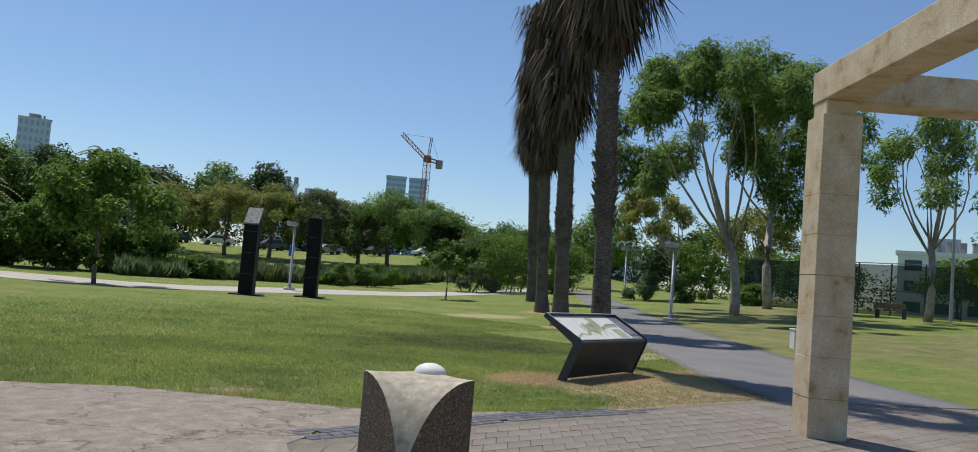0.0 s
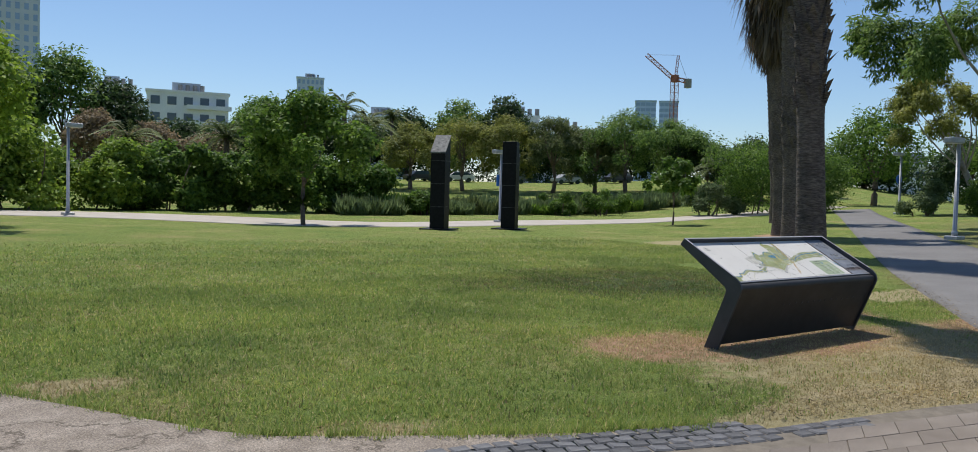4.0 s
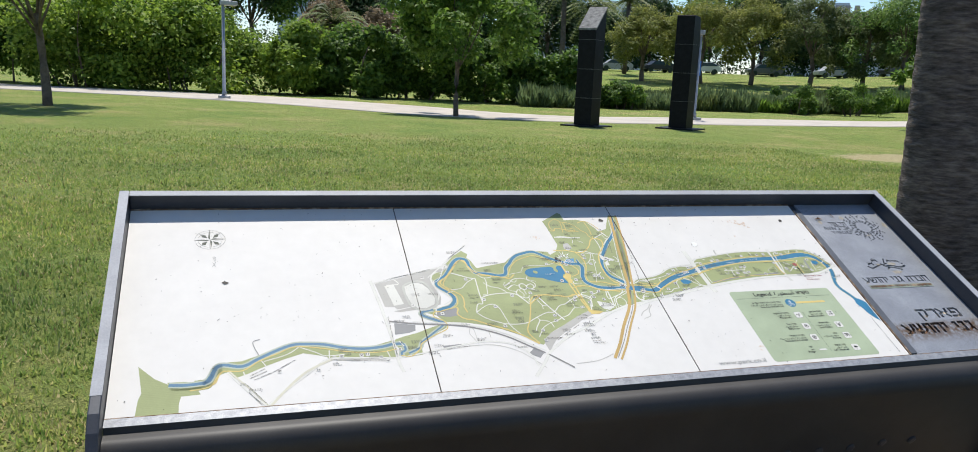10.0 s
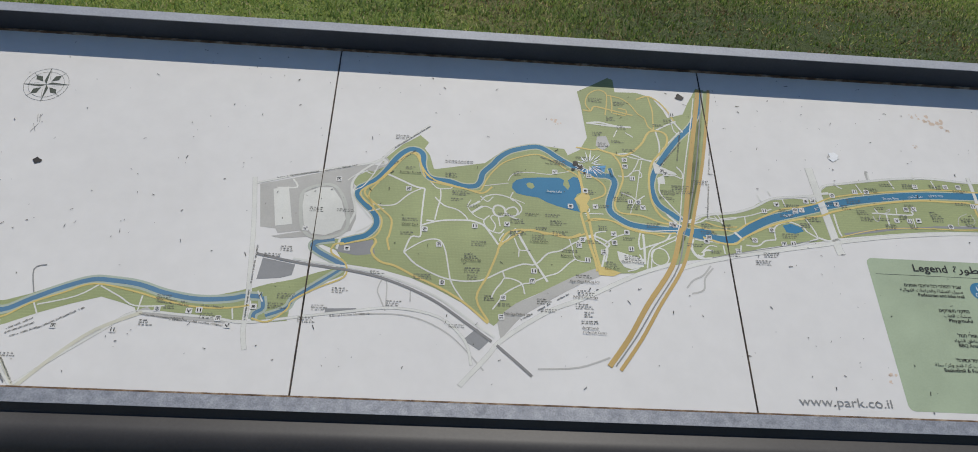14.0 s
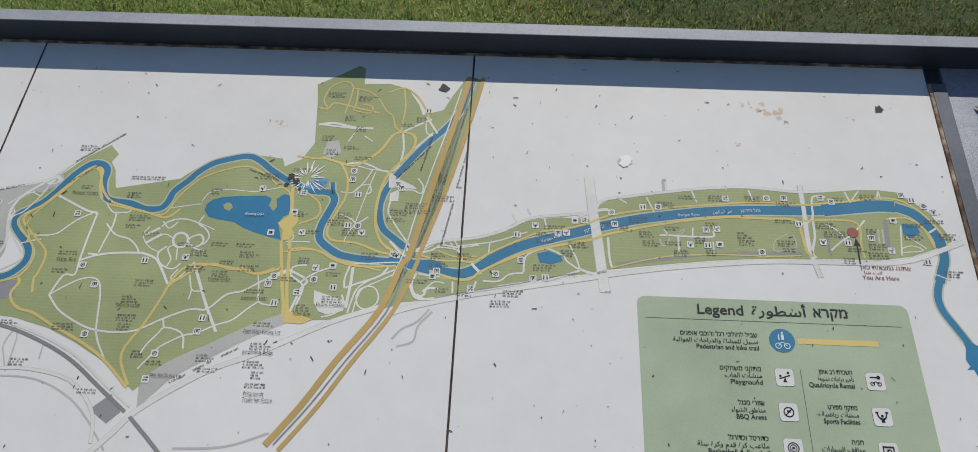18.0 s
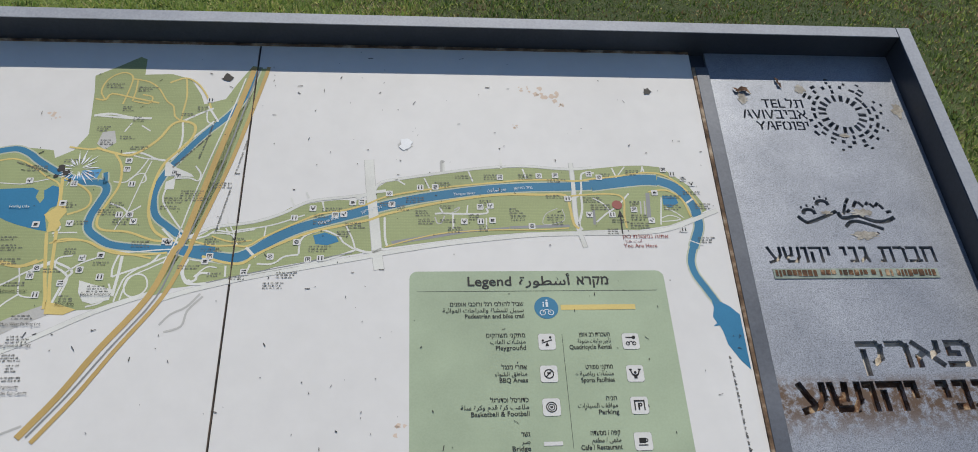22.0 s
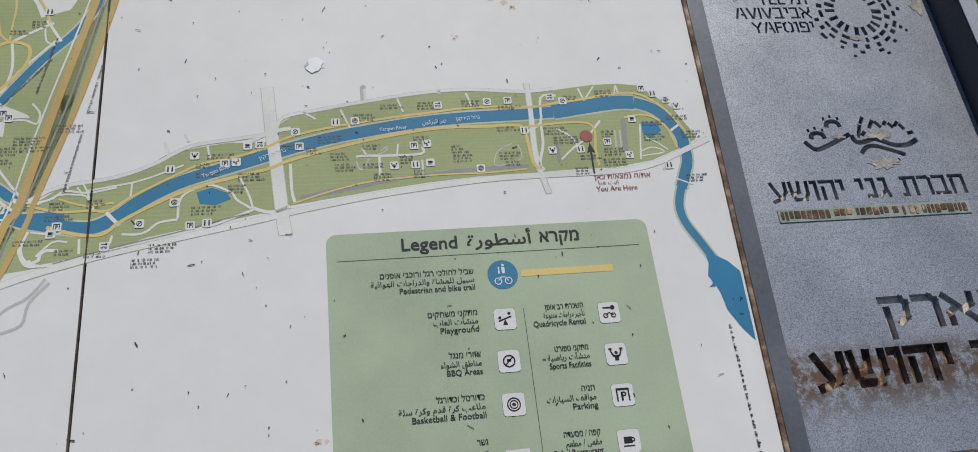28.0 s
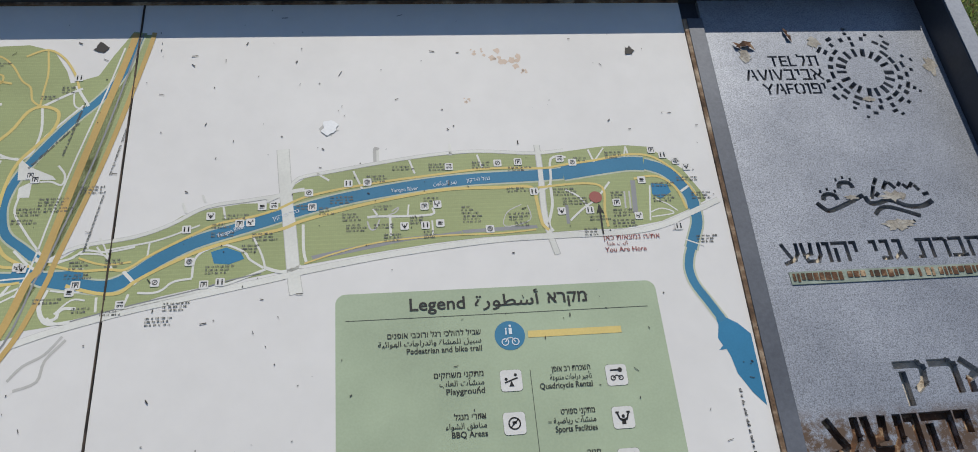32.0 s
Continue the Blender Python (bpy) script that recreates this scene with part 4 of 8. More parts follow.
line("white", 2, [(-669, 40), (-655, 54), (-640, 61), (-626, 56), (-624, 66)])
line("outline", 9, [(-615, 93), (-606, 88), (-607, 77), (-615, 80)])
line("white", 6, [(-614, 91), (-606, 85), (-609, 80)])
line("white", 2.4, [(-1117, -220), (-1106, -240)])
line("white", 2.4, [(-1157, -251), (-1153, -267)])
line("white", 2.4, [(-1026, -183), (-1058, -207), (-1111, -224)])
line("white", 2.4, [(-959, -201), (-961, -232)])
line("white", 2.4, [(-820, -216), (-816, -235)])
line("white", 2.4, [(-786, -184), (-776, -203)])
line("white", 2.4, [(-1026, -187), (-992, -205), (-967, -219), (-921, -217)])
line("grey2", 2, [(-1122, -203), (-1134, -163), (-1117, -154)])
line("white", 3, [(265, 27), (275, 28), (303, 27), (339, 28), (340, 37)])
line("white", 2.8, [(291, 27), (291, 2)])
line("white", 2, [(339, 20), (339, 1)])
line("white", 2, [(311, 26), (313, 42)])
line("white", 2.4, [(272, 38), (277, 28)])
line("outline", 2, [(279, 24), (274, 12), (268, 12), (265, 22)])
line("outline", 1.6, [(293, 34), (301, 39), (298, 33), (289, 29)])
line("white", 3.2, [(193, 21), (194, -11), (197, -26)])
line("white", 2.6, [(76, -39), (77, -19), (84, -9), (97, -3)])
line("white", 2.6, [(21, -54), (36, -55), (46, -52), (57, -43), (76, -40)])
line("white", 2.4, [(139, 7), (149, -16), (153, -32)])
line("white", 2.6, [(97, -3), (110, -1), (130, -11), (136, -20), (151, -31)])
line("grey2", 1.3, [(-43, -83), (16, -68), (76, -55), (108, -46), (149, -37)])
line("white", 3, [(-46, -84), (16, -70), (77, -57), (114, -48), (153, -33)])
line("white", 2.2, [(-65, -15), (-53, -10), (-43, -5), (-20, -7), (-13, -14), (-8, -26)])
line("white", 2.2, [(-18, -2), (5, 2), (28, 6), (48, 12), (80, 25)])
line("white", 2, [(28, 5), (27, -13)])
line("white", 2, [(-27, 3), (-20, -7)])
line("white", 2.4, [(104, 48), (107, 32)])
line("white", 3, [(-78, -63), (-73, -77), (-64, -85), (-43, -83)])
line("white", 3.4, [(-67, -78), (-63, -81), (-57, -78), (-56, -72), (-50, -68), (-39, -69)])
line("white", 2.6, [(-20, -57), (-19, -74)])
line("white", 2.6, [(12, -55), (6, -70), (-14, -76)])
line("white", 2, [(-44, -43), (-37, -49), (-49, -50), (-68, -47)])
line("white", 3, [(-112, 2), (-98, -13), (-88, -21)])
line("white", 4, [(4, -28), (18, -44)])
line("white", 5, [(-90, -8), (-77, -16)])
line("white", 3, [(464, 52), (483, 64), (488, 99), (507, 101)])
line("white", 3.4, [(483, 64), (482, 35), (475, 10), (479, 0)])
line("white", 2.6, [(501, 13), (519, 29), (536, 41), (556, 64)])
line("white", 2.4, [(500, 55), (514, 46), (523, 33)])
line("grey", 4, [(499, 34), (498, 9)])
line("grey", 6, [(585, 65), (581, 20)])
line("white", 2, [(556, 113), (541, 93)])
line("white", 2, [(584, 114), (580, 99)])
line("white", 2, [(605, 57), (597, 9)])
line("white", 1.6, [(599, 20), (614, 25), (628, 18), (600, 14)])
line("white", 1.6, [(609, 38), (623, 30), (633, 21)])
line("white", 3, [(642, 47), (654, 55)])
line("outline", 2.2, [(572, 50), (570, 27)])
line("outline", 2.2, [(578, 50), (576, 26)])
line("outline", 1.2, [(452, 36), (453, 16), (423, 9), (427, 27), (445, 37)])
line("white", 3, [(279, 100), (279, 118)])
line("white", 3, [(366, 108), (366, 125)])
line("outline", 4.5, [(276, 99), (276, 120), (280, 119)])
line("white", 2.6, [(64, 41), (59, 54)])
line("white", 2.6, [(84, 54), (80, 64)])
line("white", 2.4, [(208, 88), (222, 78)])
line("white", 2.4, [(250, 90), (260, 65)])
line("white", 2.4, [(316, 103), (322, 84)])
line("white", 2.4, [(398, 108), (403, 89)])
line("white", 2.4, [(536, 111), (541, 93)])
line("white", 2.4, [(584, 114), (586, 100)])
line("outline", 15, [(168, 123), (173, 61), (179, 9), (184, -44), (187, -64)])
line("white", 13.5, [(168, 123), (173, 61), (179, 9), (184, -44), (187, -64)])
line("outline", 8, [(473, 120), (473, 78), (471, 27), (474, -2), (480, -30)])
line("white", 6, [(473, 120), (473, 78), (471, 27), (474, -2), (480, -30)])
line("white", 5, [(152, 53), (173, 63), (194, 67)])
line("white", 4, [(153, -31), (172, -37), (192, -31)])
line("grey2", 2.2, [(-8, 303), (-15, 267), (-43, 119), (-76, -12), (-85, -35), (-104, -104), (-151, -178), (-188, -238), (-224, -288)])
line("orange", 8.5, [(-17, 303), (-23, 267), (-55, 119), (-81, -12), (-92, -35), (-114, -103), (-163, -178), (-198, -238), (-234, -289)])
line("orange", 5.8, [(5, 304), (-1, 267), (-32, 119), (-67, -12), (-72, -35), (-96, -104), (-142, -178), (-178, -239), (-217, -295)])
line("white", 2, [(-28, 280), (-42, 213), (-64, 119), (-80, 43), (-91, -17), (-103, -53)])
area("greige", [(-816, 23), (-762, 39), (-710, 56), (-656, 72), (-629, 78), (-610, 74), (-624, 61), (-639, 64), (-659, 45), (-656, 26), (-662, 16), (-649, -13), (-647, -38), (-654, -64), (-664, -67), (-689, -79), (-714, -82), (-737, -68), (-772, -75), (-777, -66), (-802, -64)])
area("white", [(-792, 14), (-767, 20), (-751, -56), (-778, -61)])
line("pale", 6, [(-742, -18), (-741, 11), (-717, 26), (-691, 27), (-672, 2), (-660, -41), (-665, -67), (-692, -80), (-719, -78), (-735, -58), (-742, -18)])
area("white", [(-739, -18), (-739, 9), (-716, 22), (-693, 23), (-675, -3), (-664, -40), (-670, -62), (-694, -75), (-717, -73), (-732, -55)])
line("outline", 1.2, [(-698, 1), (-687, -6), (-682, -36), (-689, -45)])
line("white", 4, [(-611, 92), (-632, 75), (-652, 55), (-661, 32), (-657, 6), (-650, -22), (-657, -48), (-667, -72), (-673, -100)])
line("white", 3, [(-762, 37), (-753, 20), (-786, 17)])
area("grey", [(-788, -123), (-735, -133), (-738, -153), (-755, -159), (-792, -163)])
area("grey", [(-676, -94), (-615, -79), (-610, -106), (-639, -111), (-672, -105)])
area("greige", [(-782, -81), (-737, -70), (-724, -69), (-720, -79), (-766, -85)])
area("grey", [(-679, -210), (-630, -207), (-630, -215), (-677, -221)])
area("grey", [(-462, -254), (-440, -233), (-422, -256), (-436, -271)])
line("rail", 4.6, [(-799, -116), (-739, -128), (-687, -135), (-646, -140), (-594, -151), (-542, -171), (-501, -193), (-459, -224), (-417, -255)])
line("rail", 4.6, [(-409, -261), (-382, -285), (-355, -310)])
line("white", 4, [(-740, -122), (-688, -129), (-647, -134), (-593, -145), (-540, -164), (-497, -186), (-456, -217), (-412, -248)])
line("outline", 2, [(-592, -148), (-600, -172), (-593, -191), (-585, -209)])
line("outline", 2, [(-585, -209), (-586, -161), (-594, -150)])
line("outline", 2, [(-548, -166), (-547, -191)])
line("outline", 2.4, [(-628, -217), (-569, -215), (-529, -222), (-489, -242), (-460, -268), (-429, -304)])
area("greige", [(-408, -222), (-398, -203), (-378, -186), (-350, -172), (-321, -154), (-283, -132), (-260, -121), (-239, -112), (-234, -127), (-272, -146), (-301, -164), (-345, -192), (-371, -211), (-393, -238), (-403, -252)])
area("blue", [(-383, 42), (-382, 52), (-375, 60), (-361, 65), (-336, 68), (-299, 70), (-290, 65), (-292, 54), (-284, 44), (-280, 52), (-283, 65), (-273, 74), (-264, 71), (-257, 53), (-257, 42), (-268, 36), (-273, 25), (-265, -2), (-280, 1), (-304, 8), (-322, 15), (-337, 24), (-359, 27), (-375, 31)])
area("isle", [(-358, 52), (-353, 56), (-346, 54), (-343, 47), (-348, 42), (-355, 45)])
area("yellow", [(-274, 25), (-256, 42), (-248, 40), (-245, 29), (-252, 16), (-248, 9), (-253, -1), (-264, -4), (-265, 12)])
area("yellow", [(-242, -109), (-227, -112), (-202, -121), (-216, -128), (-240, -127)])
area("white", [(-206, -78), (-191, -83), (-161, -92), (-163, -107), (-184, -113), (-196, -109), (-204, -96)])
line("yellow", 4.5, [(-263, 91), (-259, 58), (-256, 41)])
line("yellow", 4.5, [(-252, -1), (-248, -35), (-244, -74), (-237, -112)])
line("yellow", 4, [(-227, 141), (-197, 131), (-173, 129), (-143, 156), (-127, 185), (-111, 192), (-93, 184), (-94, 161), (-110, 137), (-126, 115), (-134, 88), (-137, 55), (-134, 23), (-122, -2), (-101, -16)])
line("yellow", 3.4, [(-199, 131), (-186, 109), (-183, 76), (-193, 46), (-202, 19), (-194, 1), (-158, -3), (-120, -17), (-93, -17)])
line("yellow", 3, [(-265, 142), (-236, 138), (-225, 140)])
line("yellow", 3, [(-247, 234), (-232, 232), (-224, 244), (-193, 237), (-152, 227)])
line("yellow", 2.4, [(-232, 232), (-241, 249), (-235, 273), (-216, 287), (-200, 280), (-200, 256), (-205, 224)])
line("yellow", 2.4, [(-199, 275), (-173, 269), (-156, 255), (-141, 231), (-130, 221), (-125, 202), (-115, 193)])
line("yellow", 2.4, [(-191, 275), (-190, 252), (-192, 230)])
line("yellow", 2.4, [(-190, 230), (-167, 226), (-164, 239), (-179, 243)])
line("yellow", 3, [(-142, 268), (-119, 278), (-99, 266), (-83, 242), (-74, 218)])
line("yellow", 2.4, [(-118, 276), (-113, 242), (-114, 217), (-115, 193)])
line("white", 3.4, [(-114, 191), (-91, 206), (-70, 218)])
line("white", 4, [(-242, 201), (-218, 205), (-187, 198), (-158, 197)])
line("white", 3, [(-112, 191), (-108, 158), (-113, 129), (-124, 118)])
line("white", 3, [(-196, 129), (-166, 133), (-138, 121), (-123, 118)])
line("yellow", 3, [(-263, 88), (-234, 73), (-218, 56), (-220, 37), (-244, 25)])
line("yellow", 3, [(-254, -20), (-237, -14), (-209, -18), (-185, -31), (-161, -38), (-126, -39), (-100, -36)])
line("yellow", 3.4, [(-406, -80), (-393, -54), (-373, -45), (-346, -46), (-319, -50), (-286, -57), (-257, -46)])
line("white", 4, [(-158, -41), (-158, -64), (-159, -83), (-160, -102)])
line("white", 6, [(-271, -64), (-259, -56), (-248, -51)])
line("white", 3.4, [(-249, -47), (-219, -63), (-225, -78), (-234, -112)])
line("yellow", 3.4, [(-587, -98), (-592, -77), (-589, -67), (-588, -37), (-606, -17), (-636, 12), (-633, 28), (-613, 44), (-594, 69), (-578, 93), (-563, 107), (-551, 100), (-540, 73), (-522, 52), (-496, 43), (-462, 34), (-435, 27), (-418, 42)])
line("white", 3, [(-388, -1), (-379, 1), (-373, -8), (-378, -17), (-389, -16), (-395, -8), (-388, -1)])
area("green", [(-1318, -268), (-1281, -269), (-1269, -271), (-1240, -268), (-1231, -254), (-1220, -228), (-1203, -240), (-1213, -268), (-1227, -291), (-1244, -295), (-1271, -295), (-1308, -292)])
line("river_glare", 8, [(-1315, -276), (-1277, -279), (-1237, -275), (-1226, -263), (-1216, -235), (-1203, -228)])
line("yellow", 3, [(-1229, -286), (-1217, -278), (-1209, -256), (-1198, -244)])
line("cream", 6, [(-1102, -357), (-1060, -306), (-1014, -262), (-953, -230)])
line("cream", 4, [(-1188, -247), (-1168, -273), (-1140, -307), (-1106, -355)])
area("greige", [(-965, -228), (-947, -220), (-938, -228), (-821, -235), (-822, -243), (-936, -236)])
map_icons([(-76, 234), (-110, 97), (-105, -18), (-48, -50), (5, -67), (38, -43), (89, -48), (106, -46), (72, -20), (91, 36), (66, 20), (123, 25), (135, 26), (147, 46), (160, 47), (199, 62), (203, 43), (244, 73), (266, 74), (307, 14), (331, 14), (331, 39), (346, 41), (348, 16), (363, 92), (422, 95), (447, 96), (462, 54), (405, 6), (492, 26), (526, 26), (560, 35), (584, 16), (596, 65), (499, 99), (514, 93), (616, 108), (629, 100), (644, 91), (656, 82)])
map_icons([(630, 0), (-684, 42), (-728, -63), (-656, -98), (-563, 29), (-531, -53), (-506, -82), (-447, -42), (-498, -154), (-392, -35), (-348, -125), (-351, -144), (-306, 82), (-253, 44), (-245, 77), (-177, 118), (-177, 103), (-166, 77), (-160, 25), (-153, 14), (-174, 25), (-104, 91), (-209, -44), (-186, -40), (-229, -82), (-264, -59), (-270, -71), (-257, -99), (-209, -62), (-100, -20), (-181, -73), (-43, -42), (-237, 11), (-281, 9), (-402, -212), (-399, -177), (-1077, -258), (-989, -261), (-932, -223), (-884, -224)])
map_icons([(-869, -222), (-838, -235), (-822, -246), (-788, -212)])
map_labels([(-82, 64), (-75, 52), (-7, -15), (-6, -22), (-69, -58), (-60, -64), (62, -69), (62, -76), (47, -85), (103, 24), (106, 13), (139, -4), (146, -12), (159, 6), (119, 35), (251, 17), (248, 31), (278, 81), (341, 49), (295, 3), (337, 5), (383, 35), (388, 23), (440, 24), (446, 12), (404, 96), (352, 95), (308, 93), (271, 86), (224, 40), (235, 54), (500, 55), (510, 42), (564, 48), (568, 24), (621, 59), (627, 50), (526, 98), (567, 105), (666, 44)])
map_labels([(672, 53), (660, -15), (444, 58), (525, 0), (565, 10), (-107, 61), (-103, 52), (-43, -16), (-42, -31), (-69, -64), (-32, -70), (-2, -75), (-7, -85), (93, 36), (126, 0), (146, -8), (152, 10), (104, -28), (193, 44), (220, 40), (258, 29), (254, 9), (283, 40), (285, 16), (309, 3), (324, 24), (369, 40), (397, 35), (419, 99), (322, 92), (285, 78), (500, 53), (522, 46), (536, 16), (561, 53), (599, 49), (618, 42), (518, 95), (655, 66), (659, 51)])
map_labels([(448, 87), (443, 24), (-714, -21), (-666, -22), (-579, 146), (-562, -62), (-556, -72), (-604, -140), (-580, -145), (-530, -142), (-518, -151), (-449, -126), (-448, -139), (-473, 28), (-480, 12), (-374, -25), (-331, -40), (-305, -25), (-279, -20), (-373, -50), (-421, -176), (-396, -189), (-333, -178), (-325, -187), (-189, 32), (-171, 16), (-180, 44), (-194, 218), (-105, 206), (-186, 161), (-223, 263), (-224, 179), (-299, 106), (-371, 77), (-489, 94), (-490, 66), (-462, 94), (-244, -62), (-269, -184), (-260, -198)])
map_labels([(-115, 43), (-86, 43), (-38, -39), (-14, -75), (-688, -206), (-659, -174), (-573, -193), (-564, -202), (-470, -230), (-912, -218), (-944, -244), (-852, -228), (-925, -200), (-741, -188), (-753, -101), (-753, -206), (-674, -169), (-706, -228), (-772, -116), (-1156, -288), (-1131, -306), (-934, -248), (-968, -241), (-898, -238), (-505, 86), (-448, 89), (-449, 0), (-438, -74), (-515, -138), (-598, -130), (-394, -14), (-386, -40), (-349, -12), (-314, -12), (-335, -42), (-300, -46), (-276, -201), (-226, -31), (-183, -52), (-244, 44)])
map_labels([(-226, 13), (-180, 32), (-137, -20), (-106, 38), (-8, -21), (-84, 219), (-173, 257), (-175, 198), (-215, 154), (-253, 118), (-325, -196), (-225, 95), (-167, 142), (-41, 78), (-67, -54), (-556, -34), (-452, -99), (-562, 75), (-265, -130), (-265, -159), (-181, -88), (-377, -195), (-285, -82), (-260, -214), (-338, -56), (-217, -102)])


def street_print(u0, v0, u1, v1):
    """A line of tiny unreadable print that runs along a street."""
    a, b = Vector((u0, v0, 0)) / 1000, Vector((u1, v1, 0)) / 1000
    d = (b - a).normalized()
    n = Vector((-d.y, d.x, 0))
    x = 0.0
    while x < (b - a).length:
        if random.random() < 0.84:
            q, t = a + d * x, random.uniform(0.0018, 0.0030)
            label_bm.faces.new([label_bm.verts.new(p) for p in (q, q + d * 0.0008, q + d * 0.0008 + n * t, q + n * t)])
            if random.random() < 0.5:
                label_bm.faces.new([label_bm.verts.new(p) for p in (q + d * 0.0008, q + d * 0.0018, q + d * 0.0018 + n * 0.0006, q + d * 0.0008 + n * 0.0006)])
        x += 0.0017


for run in [(-1098, -264, -1040, -227), (-1142, -267, -1106, -246), (-1142, -274, -1105, -255), (-1133, -279, -1099, -263), (-1153, -289, -1108, -352), (-1147, -314, -1121, -350), (-957, -234, -827, -248), (-801, -100, -800, -172), (-801, -183, -799, -235), (-938, -206, -889, -211), (-937, -211, -887, -216), (-868, -215, -834, -217), (-789, 37, -720, 55), (-710, 57, -656, 73), (-592, 117, -532, 171), (-672, -224, -609, -217), (-370, -216, -350, -204), (-343, -199, -322, -185), (-311, -178, -291, -166), (-28, 73, -41, -2), (-14, 158, -25, 95), (-113, 106, -67, 166), (-331, 113, -285, 96), (-556, 115, -593, 81), (-78, 122, -63, 197)]:
    street_print(*run)
labels = printed(label_bm, "fine", "fine_print")
tagged(labels, kind="stuff")

# ---- legend ----
bm = bmesh.new()
round_rect(bm, 0.2285, 0.5865, -0.3435, -0.0675, 0.011)
legend = printed(bm, "legend", "legend_panel")
legend["label"] = "pale green legend panel"


def text_mesh(body, size, align, bold=0.0, width=0.0):
    c = bpy.data.curves.new("writing", "FONT")
    c.body, c.size, c.align_x = body, 1.0, align
    c.resolution_u = 3
    ob = new("writing", c)
    bpy.context.view_layer.update()
    me = bpy.data.meshes.new_from_object(ob.evaluated_get(bpy.context.evaluated_depsgraph_get()))
    bpy.data.objects.remove(ob)
    bpy.data.curves.remove(c)
    co = np.empty(len(me.vertices) * 3, np.float32)
    me.vertices.foreach_get("co", co)
    co = co.reshape(-1, 3)
    span = co[:, 0].max() - co[:, 0].min()
    co[:, 0] *= (width / span) if width else size
    co[:, 1] *= size
    me.vertices.foreach_set("co", co.ravel())
    if bold:                  # a heavier face: the letters once more, a hair to each side
        b = bmesh.new()
        for k, (dx, dy) in enumerate(((-1, 0.3), (1, -0.3), (0, 0.9))):
            n0 = len(b.verts)
            b.from_mesh(me)
            b.verts.ensure_lookup_table()
            for q in b.verts[n0:]:
                q.co += Vector((dx * bold * size * 0.8, dy * bold * size * 0.8, 0.000012 * k))
        b.to_mesh(me)
        b.free()
    return me


def writing(body, u, v, size, ink="text", align="RIGHT", bold=0.0, width=0.0, turn=0.0, height=0.0026, parent=None):
    me = text_mesh(body, size, align, bold, width)
    me.materials.clear()
    me.materials.append(INK_M[ink])
    me.transform(board_pose @ Matrix.Translation((u, v, 0.30 * height)) @ Matrix.Rotation(turn, 4, "Z"))
    ob = new("writing", me)
    ob.parent = parent or map_board
    return ob


def on_legend(*a, **k):
    return writing(*a, parent=legend, **k)


CAPTIONS = (("Water Park", -0.556, -0.047, 0.0284), ("Performance Hill", -0.452, -0.112, 0.0318), ("Pioneer Forest", -0.562, 0.062, 0.0371), ("Boating Lake", -0.309, 0.036, 0.0264),
            ("Main West Parking Lot", -0.265, -0.143, 0.0489), ("Fairgrounds Bridge", -0.265, -0.172, 0.0397), ("Electric Company", -0.181, -0.101, 0.0379), ("Main East Parking Lot", -0.377, -0.208, 0.0404),
            ("Adventure Center", -0.285, -0.095, 0.0350), ("Fairgrounds", -0.260, -0.227, 0.0254), ("Trades Fair Centre", -0.254, -0.235, 0.0380), ("Tropical Garden", -0.338, -0.069, 0.0306), ("Picnic Area", -0.217, -0.115, 0.0236))
for body, u, v, w in CAPTIONS:
    writing(body, u, v, 0.0060, "white" if body == "Boating Lake" else "text", "CENTER", 0.0, w, height=0.0064)
on_legend("Legend", 0.3069, -0.0905, 0.0205, align="LEFT", bold=0.02, width=0.0600)
on_legend("ﺓﺭﻮﻄﺳﺃ", 0.4155, -0.0895, 0.0190, align="CENTER", bold=0.018, width=0.0715)
on_legend("ארקמ", 0.4835, -0.0890, 0.0200, align="CENTER", bold=0.024, width=0.0440)
bm = bmesh.new()
rect(bm, 0.2390, 0.5735, -0.0992, -0.0984)
rule = printed(bm, "rule", "rule_line", legend)
bm = bmesh.new()
rect(bm, 0.4318, 0.4325, -0.3180, -0.1640)
printed(bm, "rule", "rule_line", legend)
ROWS_LEFT = [("םינפוא יבכורו לגר יכלוהל ליבש", "ﺔﻴﺋﺍﻮﻬﻟﺍ ﺕﺎﺟﺍﺭﺪﻟﺍﻭ ﺓﺎﺸﻤﻠﻟ ﻞﻴﺒﺳ", "Pedestrian and bike trail", 0.3835, -0.1212, 0.100, 0.110, 0.0800),
             ("םיקחשמ ינקתמ", "ﺏﺎﻌﻟﺍ ﺕﺂﺸﻨﻣ", "Playground", 0.3828, -0.1675, 0.0520, 0.0470, 0.0402),
             ("לגנמ ירוזא", "ﺀﺍﻮﺸﻟﺍ ﻖﻃﺎﻨﻣ", "BBQ Areas", 0.3815, -0.2125, 0.0330, 0.0420, 0.0365),
             ("לגרודכו לסרודכ", "ﺔﻠﺳ ﺓﺮﻛﻭ ﻡﺪﻗ ﺓﺮﻛ ﺐﻋﺎﻠﻣ", "Basketball & Football", 0.3806, -0.2570, 0.0490, 0.0870, 0.0740),
             ("רשג", "ﺮﺴﺟ", "Bridge", 0.3790, -0.3015, 0.0110, 0.0110, 0.0230)]
